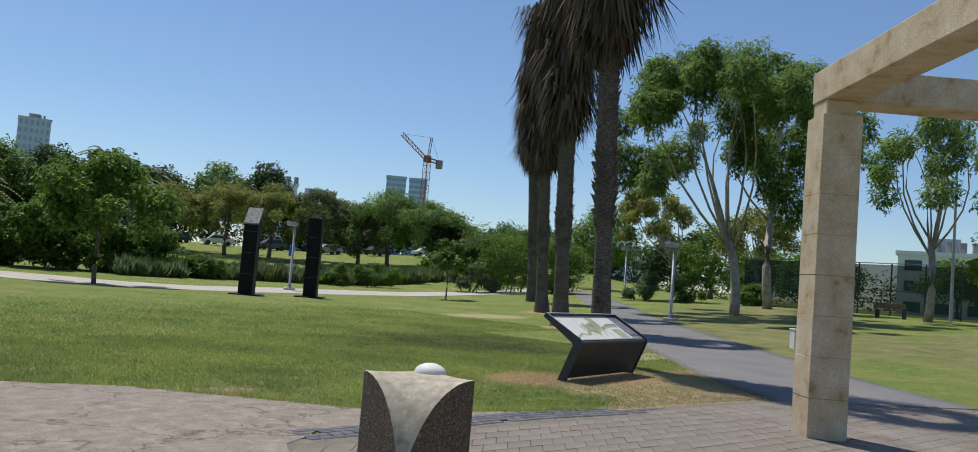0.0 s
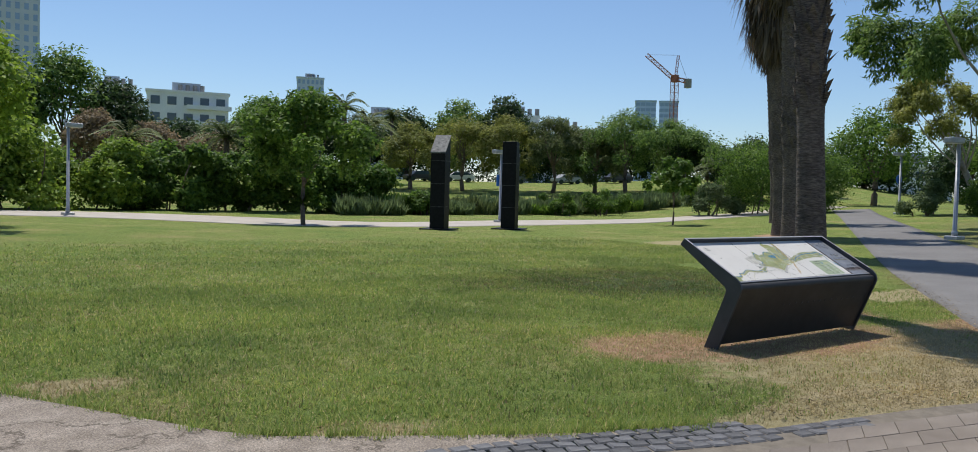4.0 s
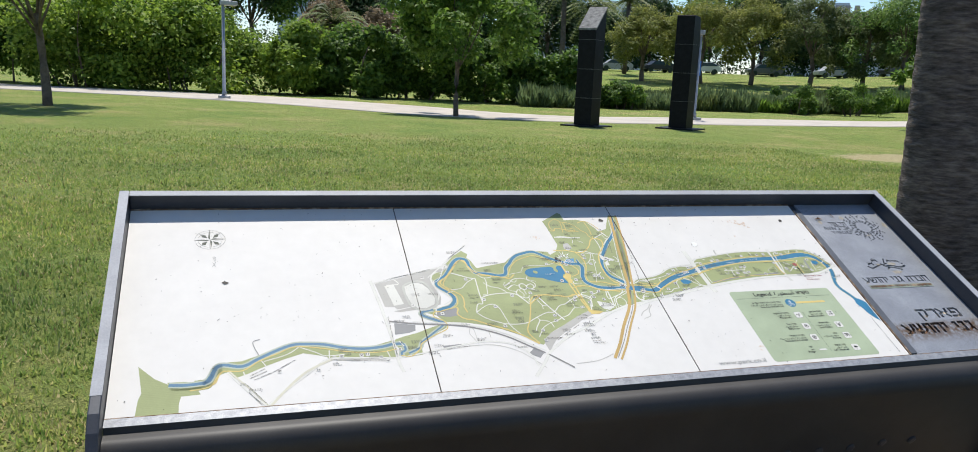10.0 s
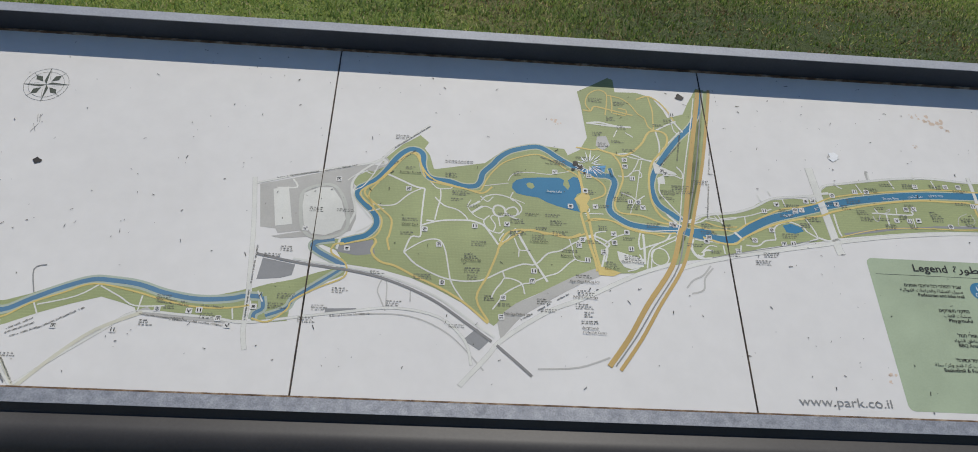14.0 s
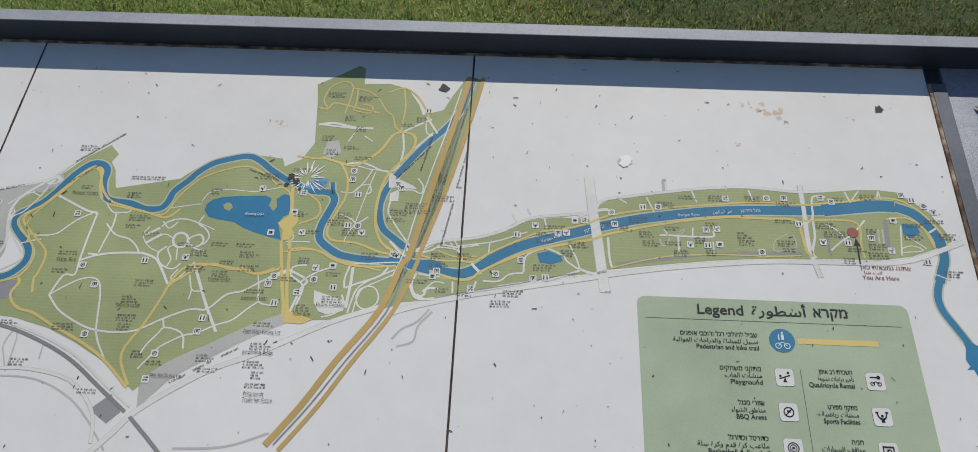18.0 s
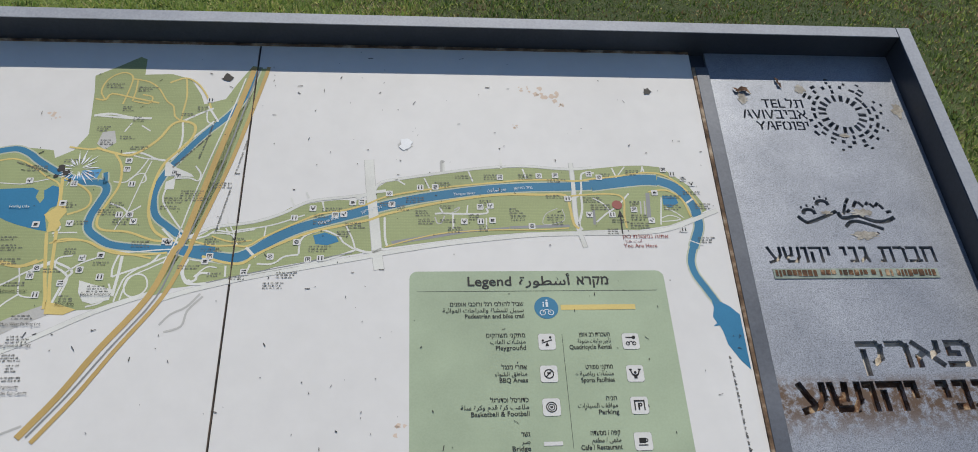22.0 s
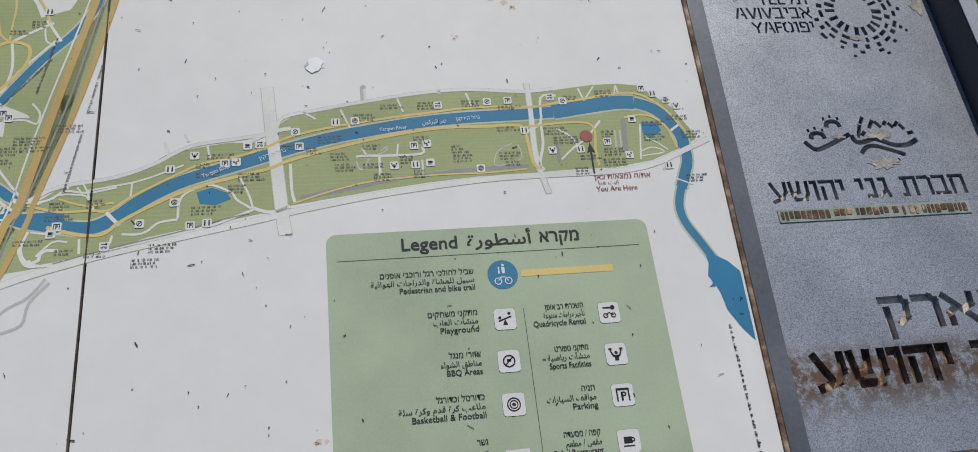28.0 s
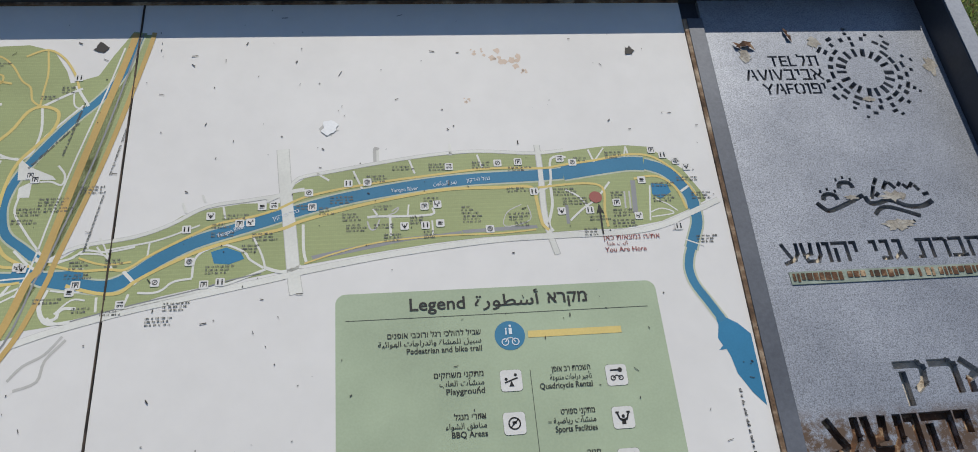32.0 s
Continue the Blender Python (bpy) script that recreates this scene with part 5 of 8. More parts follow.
ROWS_RIGHT = [("ןפוא בר תרכשה", "ﺔﻋﻮﻨﺘﻣ ﺕﺎﺟﺍﺭﺩ ﺮﻴﺟﺄﺗ", "Quadricycle Rental", 0.4977, -0.1676, 0.0420, 0.0450, 0.0566),
              ("טרופס ינקתמ", "ﺔﻴﺿﺎﻳﺭ ﺕﺂﺸﻨﻣ", "Sports Facilities", 0.4958, -0.2138, 0.0360, 0.0450, 0.0440),
              ("הינח", "ﺕﺍﺭﺎﻴﺴﻟﺍ ﻒﻗﺍﻮﻣ", "Parking", 0.4957, -0.2570, 0.0140, 0.0520, 0.0260),
              ("הדעסמ / הפק", "ﻢﻌﻄﻣ / ﻰﻬﻘﻣ", "Cafe / Restaurant", 0.4938, -0.3020, 0.0380, 0.0370, 0.0520)]
for he, ar, en, u, v, wh, wa, we in ROWS_LEFT + ROWS_RIGHT:
    on_legend(he, u, v, 0.0088, bold=0.012, width=wh)
    on_legend(ar, u, v - 0.0092, 0.0082, bold=0.006, width=wa)
    on_legend(en, u, v - 0.0182, 0.0088, bold=0.014, width=we)
# blue disc with a plain walker's mark and a bicycle, and the yellow sample line
bm = bmesh.new()
disc(bm, 0.4145, -0.1246, 0.0166, 40)
printed(bm, "river", "disc", legend, 0.0014)
bm = bmesh.new()
for s in (-1, 1):
    disc(bm, 0.4145 + s * 0.0056, -0.1320, 0.0042, 16, 0.0031)
bar(bm, (0.4089, -0.1320), (0.4125, -0.1275), 0.0011)
bar(bm, (0.4125, -0.1275), (0.4165, -0.1275), 0.0011)
bar(bm, (0.4165, -0.1275), (0.4201, -0.1320), 0.0011)
rect(bm, 0.4138, 0.4172, -0.1235, -0.1160)
disc(bm, 0.4155, -0.1138, 0.0015, 10)
rect(bm, 0.4098, 0.4115, -0.1235, -0.1185)
disc(bm, 0.4107, -0.1170, 0.0011, 10)
printed(bm, "paleblue", "sign", legend)
bm = bmesh.new()
rect(bm, 0.4345, 0.5385, -0.1282, -0.1204)
printed(bm, "yellow", "trail_line", legend)
bm = bmesh.new()
rect(bm, 0.3952, 0.4192, -0.3140, -0.3090)
printed(bm, "icon", "bridge_mark", legend)
for u, v, k in ((0.4109, -0.1747, 3), (0.4097, -0.2200, 5), (0.4091, -0.2647, 7), (0.5247, -0.1756, 4), (0.5243, -0.2214, 6), (0.5237, -0.2647, 1), (0.5216, -0.3114, 2)):
    p = new("icon", ICON_PLATE)
    p.parent = legend
    p.matrix_basis = board_pose @ Matrix.Translation((u, v, 0.00070)) @ Matrix.Scale(2.35, 4)
    bm = bmesh.new()
    n, r = 5, 0.0117
    round_rect(bm, u - r, u + r, v - r, v + r, r * 0.3)
    printed(bm, "rule", "icon_edge", legend, 0.0012)
    s = new("sign", ICON_SIGNS[k])
    s.parent = legend
    s.matrix_basis = board_pose @ Matrix.Translation((u, v, 0.00100)) @ Matrix.Scale(2.2, 4)

# you are here
bm = bmesh.new()
disc(bm, 0.5355, 0.0432, 0.0078, 24)
printed(bm, "red", "position_dot")
bm = bmesh.new()
bar(bm, (0.5372, -0.0070), (0.5380, 0.0240), 0.0021)
bm.faces.new([bm.verts.new(q) for q in ((0.5331, 0.0205, 0), (0.5380, 0.0345, 0), (0.5429, 0.0205, 0), (0.5380, 0.0235, 0))])
printed(bm, "text", "arrow")
writing("ןאכ ת/אצמנ ה/תא", 0.6045, -0.0143, 0.0090, "redtext", width=0.068, bold=0.008)
writing("ﺎﻨﻫ ﺖﻧﺍ", 0.5645, -0.0215, 0.0075, "redtext", width=0.024)
writing("You Are Here", 0.5855, -0.0300, 0.0088, "redtext", width=0.0490, bold=0.012)
writing("www.park.co.il", 0.0560, -0.3400, 0.0205, "grey2", "LEFT", width=0.147)
writing("Yarqon River", 0.293, 0.0588, 0.0075, "paleblue", "LEFT", width=0.032, turn=radians(4), height=0.0028)
writing("ﻥﻮﻛﺮﻴﻟﺍ ﺮﻬﻧ", 0.357, 0.0672, 0.0075, "paleblue", "CENTER", width=0.028, turn=radians(4), height=0.0028)
writing("ןוקריה לחנ", 0.397, 0.0708, 0.0072, "paleblue", "CENTER", width=0.028, turn=radians(4), height=0.0028)
writing("Yarqon River", 0.100, 0.0080, 0.0075, "paleblue", "LEFT", width=0.032, turn=radians(21), height=0.0028)
writing("ןוקריה לחנ", 0.160, 0.0272, 0.0072, "paleblue", "LEFT", width=0.030, turn=radians(19), height=0.0028)

# compass rose: long thin points on the axes, dark kites between them
bm = bmesh.new()
rose = Vector((-1.2312, 0.2200, 0))
disc(bm, rose.x, rose.y, 0.0390, 40, 0.0384)
disc(bm, rose.x, rose.y, 0.0310, 40, 0.0305)
for k in range(8):
    a = math.pi * k / 4 + 0.05
    t, s = Vector((math.cos(a), math.sin(a), 0)), Vector((-math.sin(a), math.cos(a), 0))
    if k % 2 == 0:
        bm.faces.new([bm.verts.new(q) for q in (rose, rose + t * 0.009 + s * 0.0052, rose + t * 0.041)])
        bar(bm, (rose + t * 0.012 - s * 0.004)[:2], (rose + t * 0.041)[:2], 0.0005)
    else:
        bm.faces.new([bm.verts.new(q) for q in (rose + t * 0.010, rose + t * 0.022 - s * 0.0062, rose + t * 0.031, rose + t * 0.023 + s * 0.0058)])
        bar(bm, (rose + t * 0.030)[:2], (rose + t * 0.040)[:2], 0.0006)
printed(bm, "rule", "compass_rose")
bm = bmesh.new()
for a, b in (((-1.2240, 0.150), (-1.2200, 0.132)), ((-1.2200, 0.150), (-1.2160, 0.132)), ((-1.2160, 0.150), (-1.2200, 0.141)), ((-1.2250, 0.128), (-1.2170, 0.110)), ((-1.2250, 0.110), (-1.2170, 0.128))):
    bar(bm, a, b, 0.0008)
printed(bm, "grey2", "north_mark")

M_seam = grainy("rusty_joint", [(0.4, (0.018, 0.015, 0.013)), (0.6, (0.085, 0.060, 0.042))], 40, 300, 0.4, 0.9)
# dark seams over the joints between the panels
for u in (-0.713, -0.012):
    for k in range(12):
        v0 = -0.3540 + 0.0588 * k
        w = random.uniform(0.0005, 0.0011)
        part("seam", sheet_box(u - w, u + w, v0, v0 + 0.0583, 0.0, 0.0011), M_seam, map_board)
# bird droppings, scratches and specks
for u, v, r, ink in ((-1.1941, 0.0472, 0.0085, "dirt"), (-0.0566, 0.2800, 0.0095, "dirt"), (0.6150, 0.2655, 0.0080, "dirt"), (-0.2680, 0.1040, 0.0075, "dirt"), (-0.2600, 0.0960, 0.0060, "dirt"), (-0.2720, 0.0900, 0.0040, "dirt"), (-0.2520, 0.0830, 0.0035, "dirt"), (0.2220, 0.1515, 0.0128, "outline"), (0.2222, 0.1517, 0.0122, "splash")):
    bm = bmesh.new()
    n = 14
    bm.faces.new([bm.verts.new((u + r * random.uniform(0.5, 1.1) * math.cos(6.283 * k / n), v + r * random.uniform(0.5, 1.1) * math.sin(6.283 * k / n), 0)) for k in range(n)])
    printed(bm, ink, "dirt_spot")
bm = bmesh.new()
for k in range(420):
    u, v, a = random.uniform(-1.42, 0.69), random.uniform(-0.350, 0.34), random.uniform(0, 6.28)
    l, w = random.choice((0.0012, 0.0016, 0.003, 0.006)) * random.uniform(0.6, 1.4), random.uniform(0.0006, 0.0014)
    bar(bm, (u, v), (u + l * math.cos(a), v + l * math.sin(a)), w)
tagged(printed(bm, "dirt", "dirt_specks"), kind="stuff")
bm = bmesh.new()                           # white splash of a bird dropping beside the lake
for k in range(26):
    a, l = 6.283 * k / 26 + random.uniform(-0.1, 0.1), random.uniform(0.010, 0.030)
    t, q = Vector((math.cos(a), math.sin(a), 0)), Vector((-math.sin(a), math.cos(a), 0))
    c = Vector((-0.2440, 0.1031, 0)) + t * random.uniform(0.003, 0.012)
    bm.faces.new([bm.verts.new(p) for p in (c, c + t * l * 0.5 - q * 0.0011, c + t * l, c + t * l * 0.5 + q * 0.0011)])
printed(bm, "splash", "dropping")
bm = bmesh.new()
for u, v, r in ((0.43, 0.262, 0.012), (0.455, 0.25, 0.016), (0.41, 0.268, 0.008), (0.47, 0.235, 0.006), (0.395, 0.19, 0.007), (0.22, -0.29, 0.012), (-0.3, 0.2, 0.01)):
    for k in range(5):
        c = (u + random.uniform(-r, r), v + random.uniform(-r, r) * 0.6)
        n, q = 9, r * random.uniform(0.2, 0.45)
        bm.faces.new([bm.verts.new((c[0] + q * random.uniform(0.4, 1.2) * math.cos(6.283 * j / n), c[1] + q * random.uniform(0.4, 1.2) * math.sin(6.283 * j / n), 0)) for j in range(n)])
tagged(printed(bm, "stain", "rust_stains"), kind="stuff")

# ---- cut steel plate at the end of the board ----
M_plate = mat("zinc_plate", (0.3, 0.31, 0.33), 0.55, 0.5)
pc, _ = noise_ramp(M_plate, 9, [(0.3, (0.228, 0.242, 0.268)), (0.7, (0.340, 0.355, 0.381))], 8, 0.7)
pg, pt = noise_ramp(M_plate, 620, [(0.33, (0.55, 0.55, 0.55)), (0.5, (1.0, 1.0, 1.0)), (0.68, (1.35, 1.35, 1.35))], 3)
pc = mix(M_plate, 1.0, pc, pg, "MULTIPLY")
rust, _ = noise_ramp(M_plate, 28, [(0.70, (0, 0, 0)), (0.76, (1, 1, 1))], 5, 0.7)
sep = node(M_plate, "ShaderNodeSeparateXYZ")
wire(M_plate, node(M_plate, "ShaderNodeTexCoord").outputs["Object"], sep.inputs[0])
near = M_plate.node_tree.nodes.new("ShaderNodeMapRange")          # the big lettering has bled rust
near.interpolation_type = "SMOOTHSTEP"
for key, value in (("From Min", 0.705), ("From Max", 0.732), ("To Min", 0.0), ("To Max", 1.0)):
    near.inputs[key].default_value = value
wire(M_plate, sep.outputs["Z"], near.inputs["Value"])
upper = M_plate.node_tree.nodes.new("ShaderNodeMapRange")
upper.interpolation_type = "SMOOTHSTEP"
for key, value in (("From Min", 0.742), ("From Max", 0.755), ("To Min", 1.0), ("To Max", 0.0)):
    upper.inputs[key].default_value = value
wire(M_plate, sep.outputs["Z"], upper.inputs["Value"])
band = mix(M_plate, 1.0, near.outputs["Result"], upper.outputs["Result"], "MULTIPLY")
bleed, _ = noise_ramp(M_plate, 70, [(0.40, (0, 0, 0)), (0.54, (1, 1, 1))], 6, 0.75)
pc = mix(M_plate, mix(M_plate, 1.0, band, bleed, "MULTIPLY"), pc, (0.13, 0.085, 0.055))
base(M_plate, mix(M_plate, rust, pc, (0.16, 0.085, 0.045)))
bump(M_plate, pt.outputs["Fac"], 0.15, 0.0008)
M_debris = grainy("dust_and_rust", [(0.28, (0.030, 0.020, 0.014)), (0.36, (0.16, 0.085, 0.045)), (0.43, (0.48, 0.41, 0.31)), (0.70, (0.66, 0.60, 0.50))], 34, 300, 0.4, 0.95, 0.5, 0.003)
M_debris2 = grainy("caked_dust", [(0.35, (0.22, 0.19, 0.15)), (0.6, (0.42, 0.39, 0.33)), (0.75, (0.52, 0.49, 0.43))], 60, 300, 0.5, 0.95, 0.6, 0.002)
M_rust = grainy("rusty_steel", [(0.3, (0.045, 0.028, 0.018)), (0.52, (0.13, 0.062, 0.030)), (0.64, (0.42, 0.30, 0.18))], 60, 300, 0.4, 0.9, 0.4, 0.002)

cut = bmesh.new()


def cut_box(u0, u1, v0, v1):
    box(cut, u0, u1, v0, v1, -0.02, 0.02)


def cut_bar(a, b, w):
    a, b = Vector((*a, 0)), Vector((*b, 0))
    s = (b - a).cross(Vector((0, 0, 1))).normalized() * w / 2
    lo = [cut.verts.new(q + Vector((0, 0, -0.02))) for q in (a + s, a - s, b - s, b + s)]
    hi = [cut.verts.new(q + Vector((0, 0, 0.02))) for q in (a + s, a - s, b - s, b + s)]
    fs = [cut.faces.new(lo[::-1]), cut.faces.new(hi)] + [cut.faces.new((lo[i], lo[(i + 1) % 4], hi[(i + 1) % 4], hi[i])) for i in range(4)]
    bmesh.ops.recalc_face_normals(cut, faces=fs)


# sunburst of small slots
for ring, (r0, r1, n) in enumerate(((0.027, 0.041, 18), (0.0445, 0.0525, 20), (0.0555, 0.0625, 22), (0.0655, 0.0705, 15), (0.0740, 0.0780, 9))):
    for k in range(n):
        a = 6.283 * (k + 0.35 * ring) / n + random.uniform(-0.04, 0.04)
        d = Vector((math.cos(a), math.sin(a)))
        c = Vector((0.9395, 0.2235))
        if ring in (1, 2) and random.random() < 0.12:
            continue
        if ring in (0, 4) or random.random() < 0.45:
            a, b, w = c + d * r0, c + d * r1, random.uniform(0.0046, 0.0072)
        else:
            s = Vector((-d.y, d.x)) * random.uniform(0.004, 0.0066)
            m = c + d * (r0 + r1) / 2
            a, b, w = m - s, m + s, random.uniform(0.0044, 0.0060)
        if min(a.x, b.x) > 0.8785:              # the lettering takes the place of a few slots
            cut_bar(a, b, w)


random.getrandbits(960)                     # keeps the scatter that follows as it stood


# paws, hills and petals of the emblem
def cut_line(points, w):
    q = smooth(points, 3)
    for a, b in zip(q, q[1:]):
        e = (b - a) / max(np.linalg.norm(b - a), 1e-6) * w * 280
        cut_bar(tuple((a - e * 0.3) / 1000), tuple((b + e * 0.3) / 1000), w)


for cu, cv in ((830, 31), (855, 47)):
    cut_line([(cu - 9, cv - 3), (cu - 7, cv + 3), (cu, cv + 5), (cu + 7, cv + 3), (cu + 9, cv - 3)], 0.0062)
    for k, (du, dv) in enumerate(((-10, 9), (-0.5, 12), (9, 9))):
        cut_bar(((cu + du - 1.6) / 1000, (cv + dv) / 1000), ((cu + du + 1.6) / 1000, (cv + dv) / 1000), 0.0046)
cut_line([(811, 24), (818, 16), (826, 13), (850, 22), (874, 33)], 0.0062)
cut_line([(876, 31), (879, 22), (890, 21), (905, 25), (918, 20), (930, 15), (948, 15), (963, 22)], 0.0068)
cut_line([(882, 5), (890, 13), (902, 15), (918, 10), (940, 1)], 0.0060)
cut_line([(918, -12), (930, -5)], 0.0044)
for u0, v0, u1, v1 in ((884, 27, 892, 46), (893, 47, 899, 57), (903, 40, 911, 52), (913, 50, 920, 41), (924, 44, 929, 50), (931, 47, 937, 40), (939, 42, 945, 49), (946, 45, 951, 37), (953, 31, 962, 33), (890, 30, 896, 36)):
    cut_bar((u0 / 1000, v0 / 1000), (u1 / 1000, v1 / 1000), 0.0052)
cut_me = bpy.data.meshes.new("cut")
cut.to_mesh(cut_me)
cut.free()


# square letters as strokes on a grid: width, then lines of (x, y) with y from 0 at the foot to 1 at the top
LETTERS = {
    "ח": (0.78, [[(0.0, 1), (0.78, 1)], [(0.78, 1), (0.78, 0)], [(0.08, 1), (0.08, 0)]]),
    "ב": (0.74, [[(0.0, 1), (0.62, 1)], [(0.62, 1), (0.62, 0)], [(0.0, 0), (0.76, 0)]]),
    "ר": (0.62, [[(0.0, 1), (0.48, 1), (0.62, 0.86)], [(0.62, 0.88), (0.62, 0)]]),
    "ת": (0.84, [[(0.06, 1), (0.84, 1)], [(0.84, 1), (0.84, 0)], [(0.22, 1), (0.22, 0.08)], [(0.0, 0), (0.22, 0)]]),
    "ג": (0.50, [[(0.10, 1), (0.40, 1)], [(0.40, 1), (0.40, 0.42), (0.52, 0)], [(0.38, 0.34), (0.0, 0)]]),
    "נ": (0.46, [[(0.10, 1), (0.42, 1)], [(0.42, 1), (0.42, 0)], [(0.0, 0), (0.42, 0)]]),
    "י": (0.24, [[(0.0, 1), (0.22, 1)], [(0.22, 1), (0.22, 0.52)]]),
    "ה": (0.76, [[(0.0, 1), (0.76, 1)], [(0.76, 1), (0.76, 0)], [(0.10, 0.62), (0.10, 0)]]),
    "ו": (0.24, [[(0.0, 1), (0.22, 1)], [(0.22, 1), (0.22, 0)]]),
    "ש": (1.00, [[(0.0, 1), (0.06, 0.30), (0.20, 0)], [(0.20, 0), (0.78, 0)], [(1.0, 1), (0.98, 0.35), (0.78, 0)], [(0.52, 1), (0.46, 0.45), (0.20, 0.36)]]),
    "ע": (0.82, [[(0.0, 1), (0.22, 0.52), (0.42, 0.16)], [(0.80, 1), (0.80, 0.50), (0.56, 0.12), (0.02, -0.06)]]),
    "פ": (0.76, [[(0.06, 1), (0.60, 1), (0.76, 0.82)], [(0.76, 0.84), (0.76, 0.0)], [(0.0, 0), (0.74, 0)], [(0.06, 0.98), (0.06, 0.52), (0.36, 0.50)]]),
    "א": (0.84, [[(0.0, 1), (0.84, 0)], [(0.80, 1), (0.78, 0.66), (0.52, 0.42)], [(0.30, 0.60), (0.06, 0.34), (0.06, 0)]]),
    "ק": (0.72, [[(0.0, 1), (0.60, 1), (0.72, 0.84)], [(0.72, 0.86), (0.66, 0.34), (0.46, 0.12)], [(0.10, 0.62), (0.10, -0.34)]]),
    "ל": (0.62, [[(0.06, 1.18), (0.06, 1)], [(0.06, 1), (0.56, 1)], [(0.60, 0.96), (0.60, 0.62), (0.36, 0)]]),
    "T": (0.70, [[(0.0, 1), (0.70, 1)], [(0.35, 1), (0.35, 0)]]),
    "E": (0.52, [[(0.0, 1), (0.0, 0)], [(0.0, 1), (0.52, 1)], [(0.0, 0.5), (0.46, 0.5)], [(0.0, 0), (0.52, 0)]]),
    "L": (0.50, [[(0.0, 1), (0.0, 0)], [(0.0, 0), (0.50, 0)]]),
    "A": (0.86, [[(0.0, 0), (0.30, 1)], [(0.60, 1), (0.86, 0)], [(0.70, 0.36), (0.52, 0.36)]]),
    "V": (0.78, [[(0.0, 1), (0.34, 0)], [(0.78, 1), (0.46, 0.02)]]),
    "I": (0.10, [[(0.05, 1), (0.05, 0)]]),
    "Y": (0.80, [[(0.0, 1), (0.40, 0.46)], [(0.80, 1), (0.40, 0.46)], [(0.40, 0.46), (0.40, 0)]]),
    "F": (0.52, [[(0.0, 1), (0.0, 0)], [(0.0, 1), (0.52, 1)], [(0.0, 0.5), (0.46, 0.5)]]),
    "O": (0.78, [[(0.20, 1), (0.0, 0.86), (0.0, 0.14), (0.20, 0)], [(0.58, 1), (0.78, 0.86), (0.78, 0.14), (0.58, 0)]]),
    " ": (0.34, []),
}


def cut_word(body, u0, u1, v, h, w):
    """Cuts a word, written from right to left, between u0 and u1."""
    gap = 0.30
    word = body[::-1]
    total = sum(LETTERS[c][0] + gap for c in word) - gap
    k = (u1 - u0) / total
    x = 0.0
    for c in word:
        wide, strokes = LETTERS[c]
        for q in strokes:
            pts = [Vector((u0 + (x + a) * k, v + w * 0.5 + b * (h - w))) for a, b in q]
            for a, b in zip(pts, pts[1:]):
                d = (b - a).normalized() * w * 0.5
                cut_bar(a - d, b + d, w)
        x += wide + gap


cut = bmesh.new()
cut_word("חברת גני יהושע", 0.7500, 1.0040, -0.0560, 0.0270, 0.0048)
cut_word("תלLET", 0.8080, 0.8750, 0.2352, 0.0182, 0.0030)
cut_word("אביבVIVA", 0.7700, 0.8755, 0.2120, 0.0186, 0.0030)
cut_word("יפוOFAY", 0.7890, 0.8740, 0.1890, 0.0178, 0.0030)
cut_word("פארק", 0.8430, 1.0000, -0.2200, 0.0400, 0.0088)
cut_word("גני יהושע", 0.7440, 1.0060, -0.2800, 0.0420, 0.0096)
words_me = bpy.data.meshes.new("cut")
cut.to_mesh(words_me)
cut.free()
CUTS = [cut_me, words_me]
bm = lean(box(bmesh.new(), 0.7165, 1.0560, -0.3545, 0.3535, -0.0086, 0.0))
me = bpy.data.meshes.new("name_plate")
bm.to_mesh(me)
bm.free()
for c in CUTS:
    a, b = new("name_plate", me), new("cutter", c)
    md = a.modifiers.new("cut", "BOOLEAN")
    md.operation, md.object, md.solver, md.use_self = "DIFFERENCE", b, "EXACT", True
    bpy.context.view_layer.update()
    done = bpy.data.meshes.new_from_object(a.evaluated_get(bpy.context.evaluated_depsgraph_get()))
    bpy.data.objects.remove(a)
    bpy.data.objects.remove(b)
    me = done
me.transform(board_pose)
me.materials.clear()
name_plate = link("name_plate", me, M_plate, map_board, "weathered grey zinc plate with cut-out lettering")
part("backing", sheet_box(0.7170, 1.0555, -0.354, 0.353, -0.0116, -0.0092), M_debris, name_plate, "rusty backing plate")
part("rust_sheet", sheet_box(0.7300, 1.0500, -0.300, -0.2300, -0.0091, -0.0088), M_rust, name_plate, "rusted sheet behind the lowest word")
# narrow green strip with a row of rusty strokes
part("green_strip", sheet_box(0.7490, 1.0000, -0.0825, -0.0665, 0.0005, 0.0012), grainy("old_green_paint", [(0.3, (0.20, 0.24, 0.19)), (0.7, (0.30, 0.34, 0.28))], 30, 120, 0.3, 0.8), name_plate, "pale green strip")
bm = bmesh.new()
u = 0.752
while u < 0.992:
    w = random.uniform(0.003, 0.008)
    rect(bm, u, u + w, -0.0800 + random.uniform(0, 0.004), -0.0690)
    u += w + random.choice((0.0015, 0.002, 0.006))
bmesh.ops.transform(bm, matrix=board_pose @ Matrix.Translation((0, 0, 0.0020)), verts=bm.verts)
tagged(part("rusty_backing", bm, M_rust, name_plate), kind="stuff")
# fine print up the edge of the map
bm = bmesh.new()
v = -0.20
